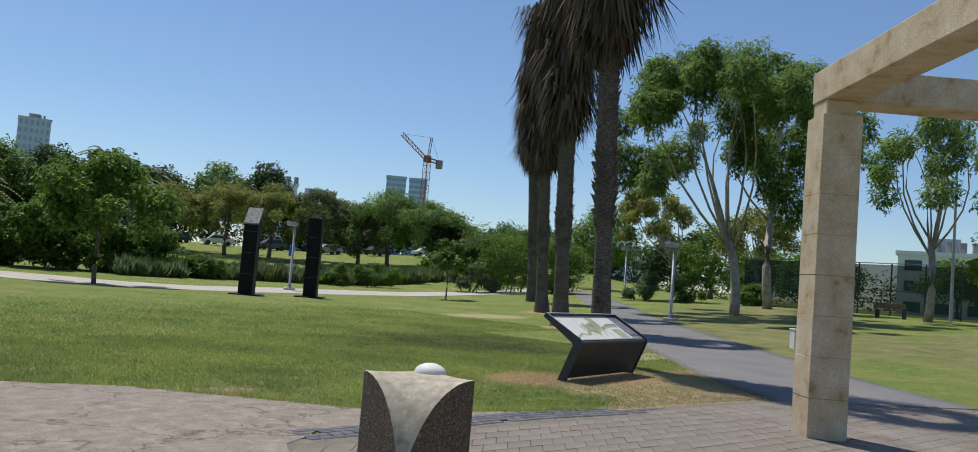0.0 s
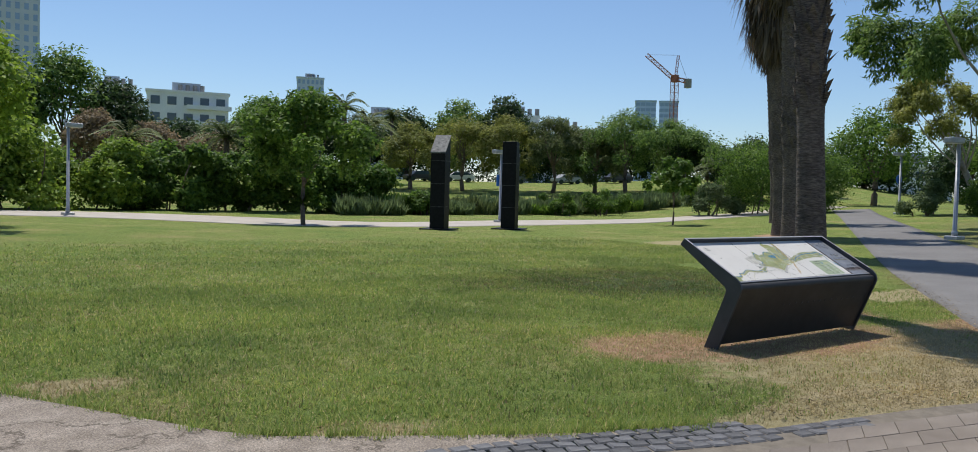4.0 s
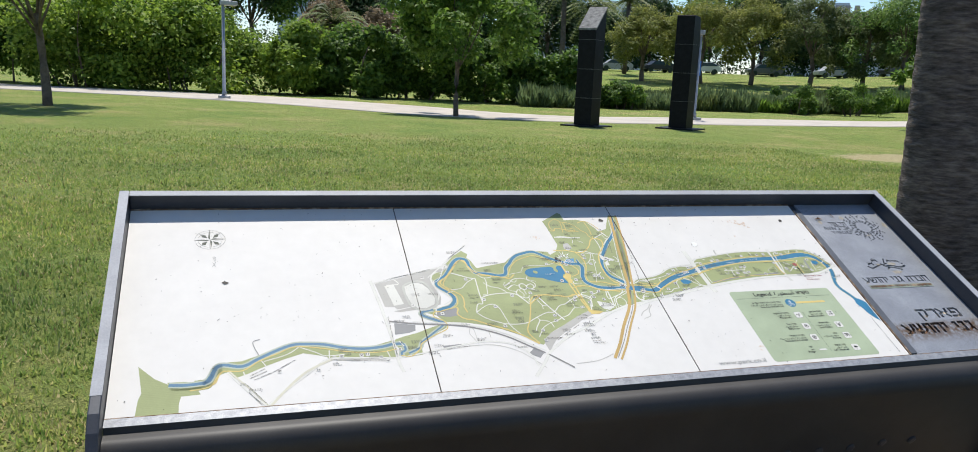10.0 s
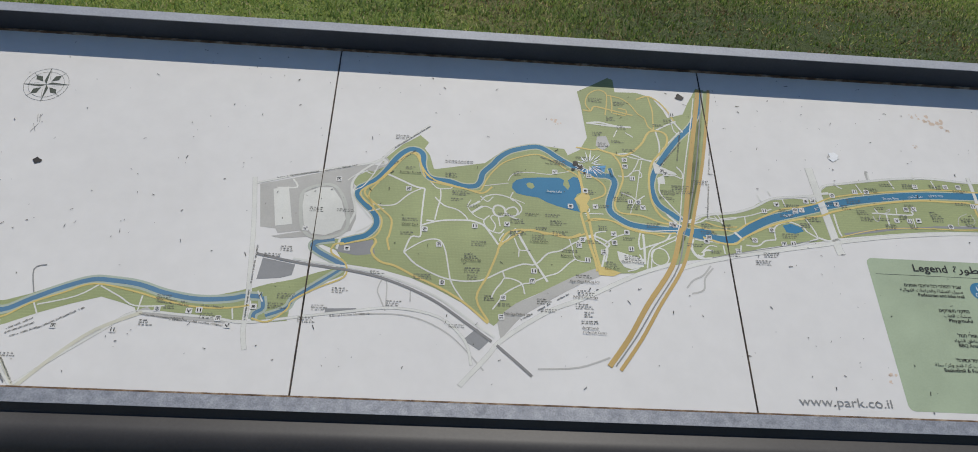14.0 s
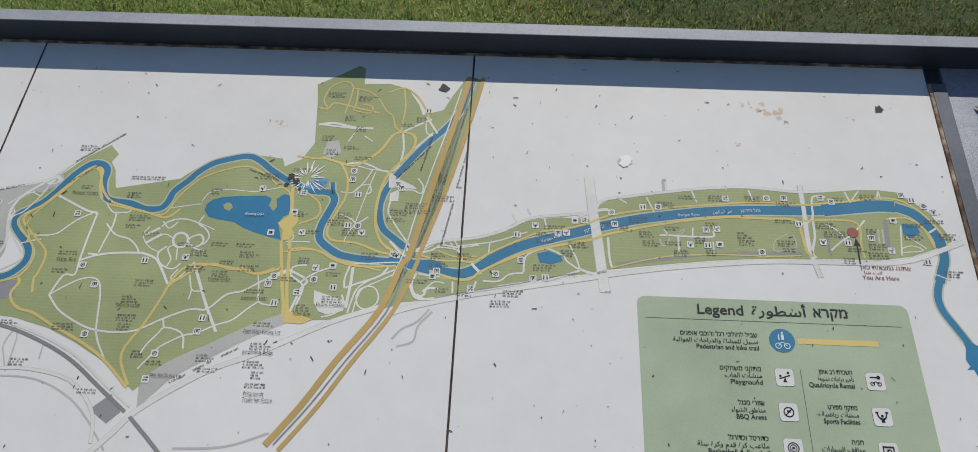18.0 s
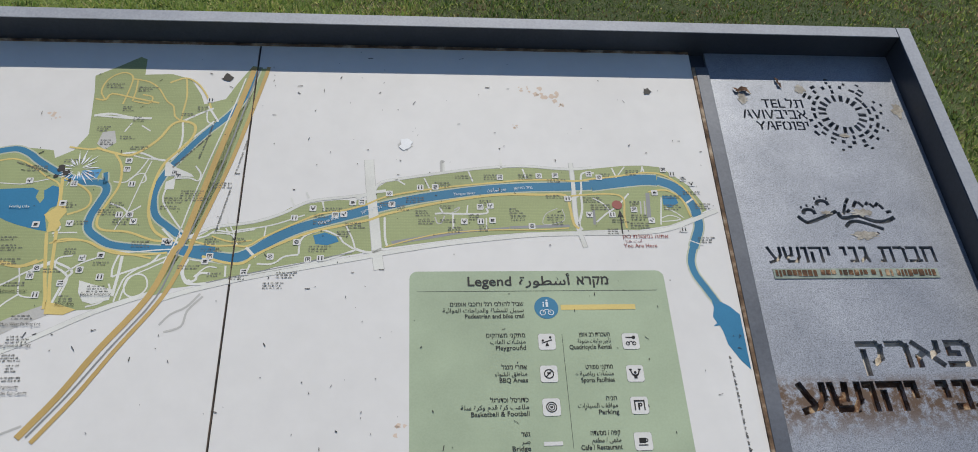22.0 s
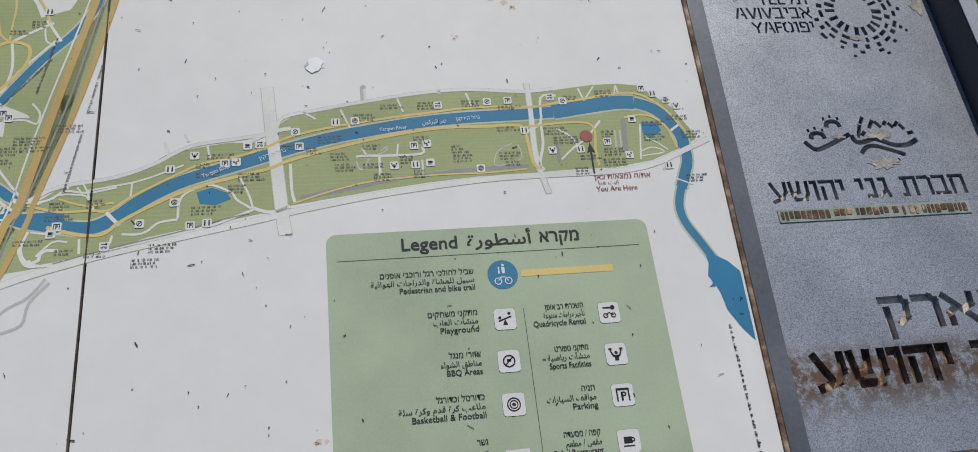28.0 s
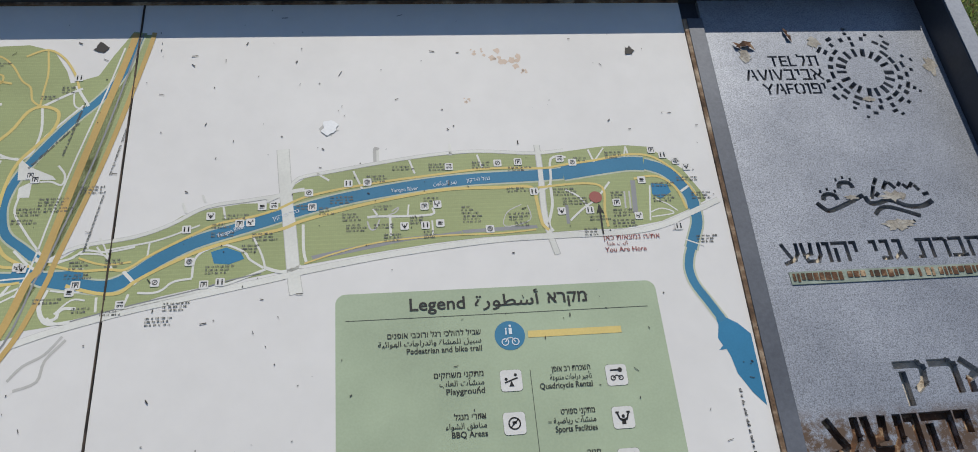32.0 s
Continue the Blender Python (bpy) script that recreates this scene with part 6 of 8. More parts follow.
while v > -0.345:
    l = random.uniform(0.004, 0.010)
    for k in range(int(l / 0.0014)):
        rect(bm, 0.6560, 0.6560 + random.uniform(0.0018, 0.0034), v - k * 0.0014, v - k * 0.0014 + 0.0009)
    v -= l + 0.002
tagged(printed(bm, "text", "fine_print"), kind="stuff")

# dust caked round the emblem and at the top of the plate, and dry leaf bits caught there
for u, v, ru, rv in ((0.906, -0.010, 0.024, 0.010), (0.915, 0.030, 0.022, 0.008), (0.858, 0.030, 0.010, 0.005), (0.7750, 0.2545, 0.011, 0.014), (0.8790, 0.2760, 0.012, 0.011), (1.0375, 0.2330, 0.011, 0.018), (0.930, 0.178, 0.010, 0.005)):
    bm = bmesh.new()
    n = 22
    bm.faces.new([bm.verts.new((u + ru * random.uniform(0.45, 1.1) * math.cos(6.283 * k / n), v + rv * random.uniform(0.45, 1.1) * math.sin(6.283 * k / n), 0)) for k in range(n)])
    bmesh.ops.transform(bm, matrix=board_pose @ Matrix.Translation((0, 0, 0.0006)), verts=bm.verts)
    part("dust_patch", bm, M_debris2, name_plate, "caked pale dust")
for u, v in ((0.767, 0.2700), (0.777, 0.2720), (0.8415, 0.2930), (0.8440, 0.2840), (0.784, 0.2690)):
    bm = bmesh.new()
    a, l = random.uniform(0, 3.14), random.uniform(0.007, 0.013)
    t, s = Vector((math.cos(a), math.sin(a), 0)) * l, Vector((-math.sin(a), math.cos(a), 0)) * l * 0.4
    c = Vector((u, v, 0.001))
    up = Vector((0, 0, 0.003))
    vs = [bm.verts.new(q) for q in (c - t, c - s * 0.9 + up, c + s * 0.9 + up * 1.4, c + t + up * 0.5)]
    bm.faces.new((vs[0], vs[1], vs[2]))
    bm.faces.new((vs[1], vs[3], vs[2]))
    bmesh.ops.transform(bm, matrix=board_pose, verts=bm.verts)
    tagged(part("dead_leaf", bm, M_rust), "small brown dead leaf caught on the steel plate", "leaf", "dead leaves on the plate")

# ---- dark stone pillars by the promenade ----
def pylon(x, y, rz, label, notch):
    p = thing("stone_pillar", (x, y, gz(x, y)), label, "monument", "dark pillars by the promenade", rz=rz)
    bm = bmesh.new()
    w, d, h = 0.31, 0.35, 3.80 + 0.12 * notch
    s = 1 if notch else -1                       # which side the top slopes down to
    outline = [(-d, 0), (d, 0), (d, h if s > 0 else h - 0.72), (-d * 0.55 * s, h - 0.02 if s < 0 else h - 0.62), (-d, h - 0.72 if s > 0 else h)]
    prism(bm, outline, -w, w)
    bmesh.ops.bevel(bm, geom=list(bm.edges), offset=0.012, segments=1, affect="EDGES")
    part("shaft", bm, M_black, p)
    if notch:
        bm = bmesh.new()
        prism(bm, [(-d - 0.02, h - 0.76), (-d - 0.02, h - 0.70), (d + 0.01, h + 0.04), (d + 0.01, h - 0.02)], -w - 0.02, w + 0.02)
        part("top_slab", bm, M_blackrough, p, "rough grey sloping top")
    bm = box(bmesh.new(), -w - 0.35, w + 0.35, -d - 0.3, d + 0.3, -0.1, 0.05, 0.01)
    part("plinth", bm, M_black, p)
    for k in range(3):
        bm = box(bmesh.new(), -w - 0.004, w + 0.004, -d - 0.004, d + 0.004, 0.95 * (k + 1) - 0.004, 0.95 * (k + 1) + 0.004)
        part("joint", bm, M_blackrough, p)
    return p


pylon(10.46, 23.14, radians(-51), "tall black stone pillar with a rough grey slanting top on the lawn", 1)
pylon(13.76, 22.59, radians(-51), "tall black stone pillar with a slanting top on the lawn", 0)


# ---- pergola of limestone blocks ----
def pergola():
    p = thing("pergola", (0, 0, 0), "beige limestone pergola pillar with concrete beams over the paving", "pergola")
    c, ang, half = Vector((-2.80, -4.36, 0)), radians(36), 0.235
    rot = Matrix.Translation(c) @ Matrix.Rotation(ang, 4, "Z")
    z = 0.0
    for k in range(8):
        h = 3.84 / 8
        o = random.uniform(-0.004, 0.004)
        bm = box(bmesh.new(), -half + o, half + o, -half - o, half - o, z - (0.1 if k == 0 else 0) + 0.001, z + h - 0.001, 0.004)
        bmesh.ops.transform(bm, matrix=rot, verts=bm.verts)
        part("block", bm, M_stone, p)
        z += h
    bm = box(bmesh.new(), -0.19, 0.19, -0.19, 0.19, 3.80, 4.03, 0.02)
    bmesh.ops.transform(bm, matrix=rot, verts=bm.verts)
    part("neck", bm, M_stone, p)
    bm = box(bmesh.new(), -6.5, 0.20, -0.245, 0.205, 4.03, 4.42, 0.012)
    bmesh.ops.transform(bm, matrix=rot, verts=bm.verts)
    part("beam", bm, M_stone, p)
    bm = box(bmesh.new(), -0.20, 0.32, -6.5, -0.248, 4.03, 4.41, 0.012)
    bmesh.ops.transform(bm, matrix=rot, verts=bm.verts)
    part("beam", bm, M_stone, p)
    # far pillars that carry the other ends
    for dx, dy in ((-6.3, 0.0), (0.0, -6.3)):
        bm = box(bmesh.new(), dx - half, dx + half, dy - half, dy + half, -0.1, 4.03, 0.01)
        bmesh.ops.transform(bm, matrix=rot, verts=bm.verts)
        part("pillar", bm, M_stone, p)


pergola()


# ---- carved concrete corner block with a white dome ----
def bollard():
    p = thing("concrete_block", (-8.5, -3.0, 0), "concrete corner block with a hollowed top and a white dome", "bollard")
    F, L, R = Vector((-8.45, -2.93, 0)), Vector((-8.97, -2.78, 0)), Vector((-8.60, -3.45, 0))
    o = Vector((-8.5, -3.0, 0))
    H, n = 0.865, 18
    top = bmesh.new()

    def at(s, t):
        q = F + (L - F) * s + (R - F) * t - o
        return Vector((q.x, q.y, H * math.sqrt(max(0.0, 1 - (s * t) ** 2)) - 0.012 * math.sin(math.pi * s) * (1 - t) - 0.012 * math.sin(math.pi * t) * (1 - s)))

    us = [1 - (1 - k / n) ** 1.7 for k in range(n + 1)]
    g = [[top.verts.new(at(a, b)) for b in us] for a in us]
    for i in range(n):
        for j in range(n):
            top.faces.new((g[i][j], g[i][j + 1], g[i + 1][j + 1], g[i + 1][j]))
    bmesh.ops.recalc_face_normals(top, faces=top.faces)
    part("hollow_top", top, M_concrete, p, "smooth pale concrete", True)
    for side in range(4):
        bm = bmesh.new()
        for a, b in zip(us, us[1:]):
            q = [((1, a), (1, b)), ((a, 1), (b, 1)), ((0, a), (0, b)), ((a, 0), (b, 0))][side]
            v0, v1 = at(*q[0]), at(*q[1])
            if max(v0.z, v1.z) < 1e-4:
                continue
            vs = [bm.verts.new(w) for w in ((v0.x, v0.y, -0.1), (v1.x, v1.y, -0.1), v1, v0)]
            bm.faces.new(vs)
        bmesh.ops.remove_doubles(bm, verts=bm.verts, dist=1e-5)
        bmesh.ops.recalc_face_normals(bm, faces=bm.faces)
        part("face", bm, M_aggregate, p, "brown exposed aggregate")
    bm = bmesh.new()
    tube(bm, [(0, 0.02, H - 0.10), (0, 0.02, H - 0.010), (0, 0.02, H + 0.014), (0, 0.02, H + 0.036), (0, 0.02, H + 0.051), (0, 0.02, H + 0.056)], [0.116, 0.116, 0.107, 0.080, 0.044, 0.010], 24)
    part("dome", bm, M_cap, p, "white rounded dome", True)


bollard()


# ---- lamp posts ----
def lamp_post(x, y, h, rz, label, sign=False):
    p = thing("lamp_post", (x, y, gz(x, y)), label, "street lamp", "park lamp posts", rz=rz)
    part("base", box(bmesh.new(), -0.24, 0.24, -0.24, 0.24, -0.05, 0.13, 0.03), M_galv, p)
    part("pole", tube(bmesh.new(), [(0, 0, 0.1), (0, 0, 0.3), (0, 0, 0.32), (0, 0, h - 0.12)], [0.105, 0.10, 0.075, 0.065], 14), M_galv, p, "", True)
    bm = box(bmesh.new(), -0.12, 0.62, -0.15, 0.15, h - 0.2, h, 0.03)
    part("head", bm, M_galv, p)
    bm = box(bmesh.new(), 0.02, 0.58, -0.12, 0.12, h - 0.215, h - 0.201)
    part("lens", bm, M_white, p)
    if sign:
        part("road_sign", tube(bmesh.new(), [(0, -0.085, h * 0.57), (0, -0.10, h * 0.57)], [0.3, 0.3], 20) if sign == "round" else prism(bmesh.new(), [(-0.1, h * 0.5), (-0.085, h * 0.5), (-0.085, h * 0.66), (-0.1, h * 0.66)], -0.24, 0.24), M_blue, p, "blue path sign")
    return p


M_blue = grainy("blue_sign", [(0.3, (0.02, 0.14, 0.50)), (0.7, (0.03, 0.17, 0.58))], 3, 60, 0.1, 0.4, 0.02, 0.001)
lamp_post(-1.2, 37.3, 4.35, radians(10), "grey steel lamp post beside the promenade")
lamp_post(18.9, 30.0, 3.95, radians(190), "grey lamp post with a blue path sign beside the promenade", "square")
lamp_post(21.9, 7.75, 3.55, radians(170), "grey lamp post on the grass beside the asphalt path")
lamp_post(44.8, 21.1, 4.0, radians(170), "grey lamp post with a round blue sign by the asphalt path", "round")

# ---- utility box ----
ub = thing("utility_box", (12.9, -0.15, gz(12.9, -0.15)), "pale grey utility cabinet on the grass beside the path", "utility box", rz=radians(30))
part("cabinet", box(bmesh.new(), -0.27, 0.27, -0.2, 0.2, -0.05, 0.56, 0.015), M_cap, ub)
part("lid", box(bmesh.new(), -0.29, 0.29, -0.22, 0.22, 0.56, 0.60, 0.01), M_cap, ub)

# ---- trees ----
def leaves_mesh(name, centres, radii, n, size, droop=0.0, seed=0, flat=0.75, slim=0.30):
    """Many small leaf blades spread through a set of lobes, denser towards their outside."""
    r = np.random.default_rng(seed)
    centres, radii = np.array(centres, float), np.array(radii, float)
    w = radii ** 2
    k = r.choice(len(centres), n, p=w / w.sum())
    d = r.normal(size=(n, 3))
    d /= np.linalg.norm(d, axis=1)[:, None]
    f = r.uniform(0.25, 1, n) ** 0.45
    wob = 1 + 0.28 * np.sin(d[:, 0] * 5 + k) * np.cos(d[:, 1] * 4 + 2 * k) + 0.18 * np.sin(d[:, 2] * 9 + k)
    c = centres[k] + d * (radii[k] * f * wob)[:, None] * np.array([1, 1, flat])
    nrm = 0.55 * d + np.array([0, 0, 0.65]) + 0.55 * r.normal(size=(n, 3))
    nrm /= np.linalg.norm(nrm, axis=1)[:, None]
    a = r.normal(size=(n, 3)) + np.array([0, 0, -droop])
    a -= nrm * (a * nrm).sum(1)[:, None]
    a /= np.linalg.norm(a, axis=1)[:, None]
    b = np.cross(nrm, a)
    s = size * r.uniform(0.6, 1.35, n)[:, None]
    tip, mid = a * s, np.cross(a, b) * s * 0.12
    v = np.stack([c, c + 0.5 * tip + slim * b * s + mid, c + tip, c + 0.5 * tip - slim * b * s + mid], 1).reshape(-1, 3)
    q = np.arange(4 * n).reshape(n, 4)
    return mesh_np(name, v, q)


def limb(bm, p0, p1, r0, r1, r, bend=0.12, sides=7):
    p0, p1 = Vector(p0), Vector(p1)
    n = 5
    off = Vector(r.normal(size=3)) * bend * (p1 - p0).length
    off.z = abs(off.z) * 0.4
    line = [p0.lerp(p1, k / n) + off * math.sin(math.pi * k / n) for k in range(n + 1)]
    tube(bm, line, [r0 + (r1 - r0) * k / n for k in range(n + 1)], sides)
    return line


def tree(x, y, top, width, leaf_m, bark_m, label, name="tree", trunk=0.3, fork=0.35, lobes=14, n=5000, leaf=0.22, droop=0.2, seed=1, lean=(0, 0), low=0.35, group="", flat=0.8, category="tree", lobe=(0.32, 0.46), wild=0.0, slim=0.30, bend=0.04):
    """A tapered trunk with limbs that end in lobes of leaves. low: where the crown begins, as a part of the height."""
    r = np.random.default_rng(seed)
    z0 = gz(x, y)
    t = thing(name, (x, y, z0), label, category, group)
    h = top - z0
    bm = bmesh.new()
    f = Vector((lean[0] * fork, lean[1] * fork, h * fork))
    limb(bm, (0, 0, -0.15), f, trunk * 1.25, trunk * 0.8, r, bend, 9)
    cs, rs = [], []
    for k in range(lobes):
        a = k * 2.399 + r.uniform(-0.4, 0.4)
        s = math.sqrt((k + 0.6) / lobes)
        rad = width * 0.5 * r.uniform(*lobe)
        z_lo, z_hi = low * h + rad * flat * 0.7, h - rad * flat * 1.02
        zz = 1 - 0.95 * s * s * r.uniform(0.45, 1.0) if k > 1 else 1.0
        z = z_lo + (z_hi - z_lo) * zz
        reach = (width * 0.5 - rad * 0.85) * (0.55 + 0.45 * math.sin(math.pi * min(1, 0.25 + 0.75 * (1 - zz))))
        reach *= 1 + wild * r.uniform(-0.5, 1.0)
        z += wild * rad * r.uniform(-1.0, 0.6)
        c = Vector((math.cos(a) * s * reach + lean[0] * z / h, math.sin(a) * s * reach + lean[1] * z / h, z))
        cs.append(c)
        rs.append(rad)
        if k < 10:
            limb(bm, f * r.uniform(0.75, 1.0), c, trunk * 0.34, trunk * 0.08, r, 0.10, 6)
    part("trunk", bm, bark_m, t, "", True)
    link("crown", leaves_mesh("crown", cs, rs, n, leaf, droop, seed, flat, slim), leaf_m, t)
    return t


def bush(x, y, w, d, h, leaf_m, label, n=2500, leaf=0.25, seed=1, rz=0.0, name="bush", group="", z=None):
    r = np.random.default_rng(seed)
    z0 = gz(x, y) if z is None else z
    t = thing(name, (x, y, z0), label, "shrub", group, rz=rz)
    k = max(9, int(w * d / 1.3))
    cs = np.stack([r.uniform(-0.42, 0.42, k) * w, r.uniform(-0.4, 0.4, k) * d, r.uniform(0.12, 0.80, k) * h], -1)
    rs = r.uniform(0.14, 0.36, k) * min(h, max(w, d)) * 0.9
    link("foliage", leaves_mesh("foliage", cs, rs, n, leaf, 0.1, seed, 0.85), leaf_m, t)
    for i in range(4):
        bm = bmesh.new()
        limb(bm, (cs[i][0] * 0.6, cs[i][1] * 0.6, -0.1), cs[i], 0.06, 0.02, r, 0.1, 5)
        part("stem", bm, M_bark, t)
    return t


L_mid = leafy("leaf_green", (0.055, 0.125, 0.022), (0.210, 0.330, 0.060))
L_bright = leafy("leaf_bright", (0.110, 0.200, 0.028), (0.350, 0.470, 0.075))
L_dark = leafy("leaf_dark", (0.026, 0.056, 0.022), (0.078, 0.130, 0.048))
L_euc = leafy("leaf_eucalypt", (0.055, 0.125, 0.030), (0.260, 0.385, 0.105))
L_olive = leafy("leaf_olive", (0.075, 0.110, 0.042), (0.200, 0.240, 0.100))
L_yellow = leafy("leaf_yellow", (0.140, 0.170, 0.045), (0.340, 0.360, 0.100))
L_brown = leafy("leaf_brown", (0.170, 0.130, 0.085), (0.360, 0.280, 0.190))
L_grey = leafy("leaf_greygreen", (0.090, 0.140, 0.060), (0.230, 0.300, 0.150))

tree(-6.35, 25.95, 7.2, 6.2, L_bright, M_bark, "young broad-leaved tree with a leaning trunk on the lawn", trunk=0.12, fork=0.38, lobes=34, n=13000, leaf=0.20, seed=11, low=0.30, lean=(-0.5, 0), lobe=(0.15, 0.32), wild=0.45)
tree(8.4, 32.2, 6.4, 6.6, L_mid, M_bark, "young broad-leaved tree with a thin trunk beside the promenade", trunk=0.10, fork=0.36, lobes=36, n=15000, leaf=0.22, seed=12, low=0.27, lobe=(0.13, 0.30), wild=0.5)
tree(27.05, 24.8, 3.75, 2.9, L_mid, M_bark, "small sapling with sparse leaves on the lawn", trunk=0.045, fork=0.50, lobes=16, n=2600, leaf=0.22, seed=13, low=0.36, lobe=(0.14, 0.28), wild=0.5, bend=0.006)
tree(29.5, 7.35, 15.2, 14.0, L_euc, M_eubark, "tall eucalyptus with pale forked trunks on the lawn", trunk=0.24, fork=0.27, lobes=40, n=64000, leaf=0.27, droop=2.0, seed=14, low=0.30, lean=(-0.9, 1.6), lobe=(0.08, 0.18), wild=0.45, flat=1.2, slim=0.13)
tree(36.2, -0.9, 13.2, 8.5, L_euc, M_eubark, "eucalyptus with a sparse crown beside the sports court", trunk=0.19, fork=0.36, lobes=26, n=12000, leaf=0.26, droop=1.4, seed=15, low=0.34, lobe=(0.10, 0.20), wild=0.35, flat=1.1, slim=0.16)
tree(40.5, 8.8, 18.0, 6.0, L_euc, M_eubark, "tall dark eucalyptus behind the others", trunk=0.26, fork=0.4, lobes=22, n=9000, leaf=0.28, droop=1.2, seed=16, low=0.40, lobe=(0.14, 0.24), wild=0.3, flat=1.1, slim=0.18)
tree(46.0, 16.5, 10.3, 7.0, L_yellow, M_eubark, "yellow-green tree with a leaning trunk by the path", trunk=0.2, fork=0.35, lobes=22, n=12000, leaf=0.26, droop=1.2, seed=17, low=0.36, lobe=(0.14, 0.26), lean=(-1.4, 3.6), wild=0.35, slim=0.18)
tree(56.0, 14.5, 9.5, 8.0, L_yellow, M_eubark, "yellow-green tree beside the sports court", trunk=0.2, fork=0.4, lobes=24, n=8000, leaf=0.24, droop=0.6, seed=18, low=0.3, lobe=(0.14, 0.24))
tree(33.0, -5.0, 7.0, 5.0, L_bright, M_eubark, "weeping green tree by the sports court", trunk=0.14, fork=0.45, lobes=16, n=7000, leaf=0.2, droop=1.2, seed=19, low=0.25, lobe=(0.18, 0.3))

# scrub along the far side of the promenade
B = [(-19, 50, 9, 5, 6.0, L_dark), (-13, 51, 8, 5, 5.6, L_mid), (-8, 47, 7, 5, 5.6, L_bright), (-3, 46, 6.5, 5, 6.2, L_bright), (1.5, 47, 5, 4, 4.4, L_bright),
     (6.0, 46.5, 4.2, 4, 4.5, L_mid), (9.5, 46, 5, 4, 4.0, L_mid), (13.5, 45, 5, 4.5, 4.6, L_mid), (17.0, 43.5, 4.5, 4, 3.6, L_mid), (-24, 53, 9, 6, 5.0, L_mid)]
for k, (x, y, w, d, h, m) in enumerate(B):
    bush(x, y, w, d, h, m, "dense green riverside shrub behind the promenade", 15000, 0.27, 30 + k, radians(-20), group="riverside shrubs")
for k, (x, y, w, h) in enumerate([(43.4, 31.5, 6.5, 5.0), (47.5, 29.0, 5, 4.2), (40.5, 33.0, 3.0, 2.4)]):
    bush(x, y, w, 4.5, h * 1.15, L_mid if k < 2 else L_grey, "bright green rounded shrub by the promenade", 14000, 0.16, 50 + k, group="round shrubs")
for k, (x, y, w, h) in enumerate([(43.5, 18.8, 5, 2.2), (44.0, 15.4, 5, 2.4), (45.0, 12.0, 4, 1.8)]):
    bush(x, y, w, 2.5, h, L_mid if k else L_grey, "low green hedge shrub by the path", 8000, 0.13, 60 + k, group="hedge shrubs")
# reeds and low growth on the river bank
def reeds(x, y, w, d, h, leaf_m, seed):
    """A dense stand of upright blades with an uneven top."""
    r = np.random.default_rng(seed)
    t = thing("reed_clump", (x, y, gz(x, y)), "low grey-green reeds and scrub along the river bank", "reeds", "bank vegetation", rz=radians(-15))
    n = 7000
    px, py = r.uniform(-0.5, 0.5, n) * w, r.uniform(-0.5, 0.5, n) * d
    top = h * (0.72 + 0.22 * np.sin(px * 1.9 + seed) * np.cos(py * 2.3) + 0.14 * np.sin(px * 5.1 + py * 3 + seed)) * r.uniform(0.55, 1.1, n)
    z = r.uniform(-0.1, 0.55, n) * top
    a, wd = r.uniform(0, 6.283, n), r.uniform(0.03, 0.075, n)
    dx, dy = r.normal(0, 0.16, n), r.normal(0, 0.16, n)
    gzz = ground_z(px + x, py + y) - gz(x, y)
    v0 = np.stack([px - wd * np.cos(a), py - wd * np.sin(a), z + gzz], -1)
    v1 = np.stack([px + dx * 0.6 + wd * np.cos(a), py + dy * 0.6 + wd * np.sin(a), 0.5 * (z + top) + gzz], -1)
    v2 = np.stack([px + dx, py + dy, top + gzz], -1)
    v3 = np.stack([px + dx * 0.4 - wd * np.cos(a), py + dy * 0.4 - wd * np.sin(a), 0.5 * (z + top) + gzz], -1)
    v = np.stack([v0, v1, v2, v3], 1).reshape(-1, 3)
    link("foliage", mesh_np("foliage", v, np.arange(4 * n).reshape(n, 4)), leaf_m, t)


for k in range(16):
    reeds(17 + 3.0 * k, 42.0 + 0.45 * k + (k % 2) * 0.6, 4.2, 4.6, 1.3 + 0.25 * math.sin(k * 2.1), (L_grey, L_mid, L_grey, L_olive)[k % 4], 70 + k)
for k, (x, y, w, h) in enumerate([(33.5, 41.5, 4.0, 1.9), (37.5, 41.0, 4.5, 2.2), (21.0, 41.0, 3.0, 1.6)]):
    bush(x, y, w, 3.0, h, L_mid, "low bright shrub among the bank reeds", 6000, 0.15, 90 + k, group="bank shrubs")

# far bank woods
FAR_TREES = [(46.5, 73.4, 10.1, 8.5, L_yellow), (51, 71, 10.3, 7.5, L_yellow), (41.5, 77, 9.0, 7, L_yellow), (55.0, 67.0, 10.6, 7, L_olive), (58.5, 63.5, 9.2, 6, L_olive), (60, 60, 11.2, 9, L_euc),
             (64.5, 57, 10.2, 8, L_euc), (68, 55, 8.0, 7, L_dark), (72, 53, 7.0, 7, L_dark), (60, 42, 7.2, 7, L_dark), (66, 44, 7.0, 8, L_mid), (76, 48, 8.2, 8, L_dark)]
for k, (x, y, top, w, m) in enumerate(FAR_TREES):
    tree(x, y, top + 0.5, w * 1.25, m, M_bark, "park tree on the far river bank", trunk=0.22, fork=0.35, lobes=36, n=12000, leaf=0.30, droop=0.8, slim=0.22, wild=0.5, seed=100 + k, low=0.13, lobe=(0.13, 0.28), group="far bank trees")
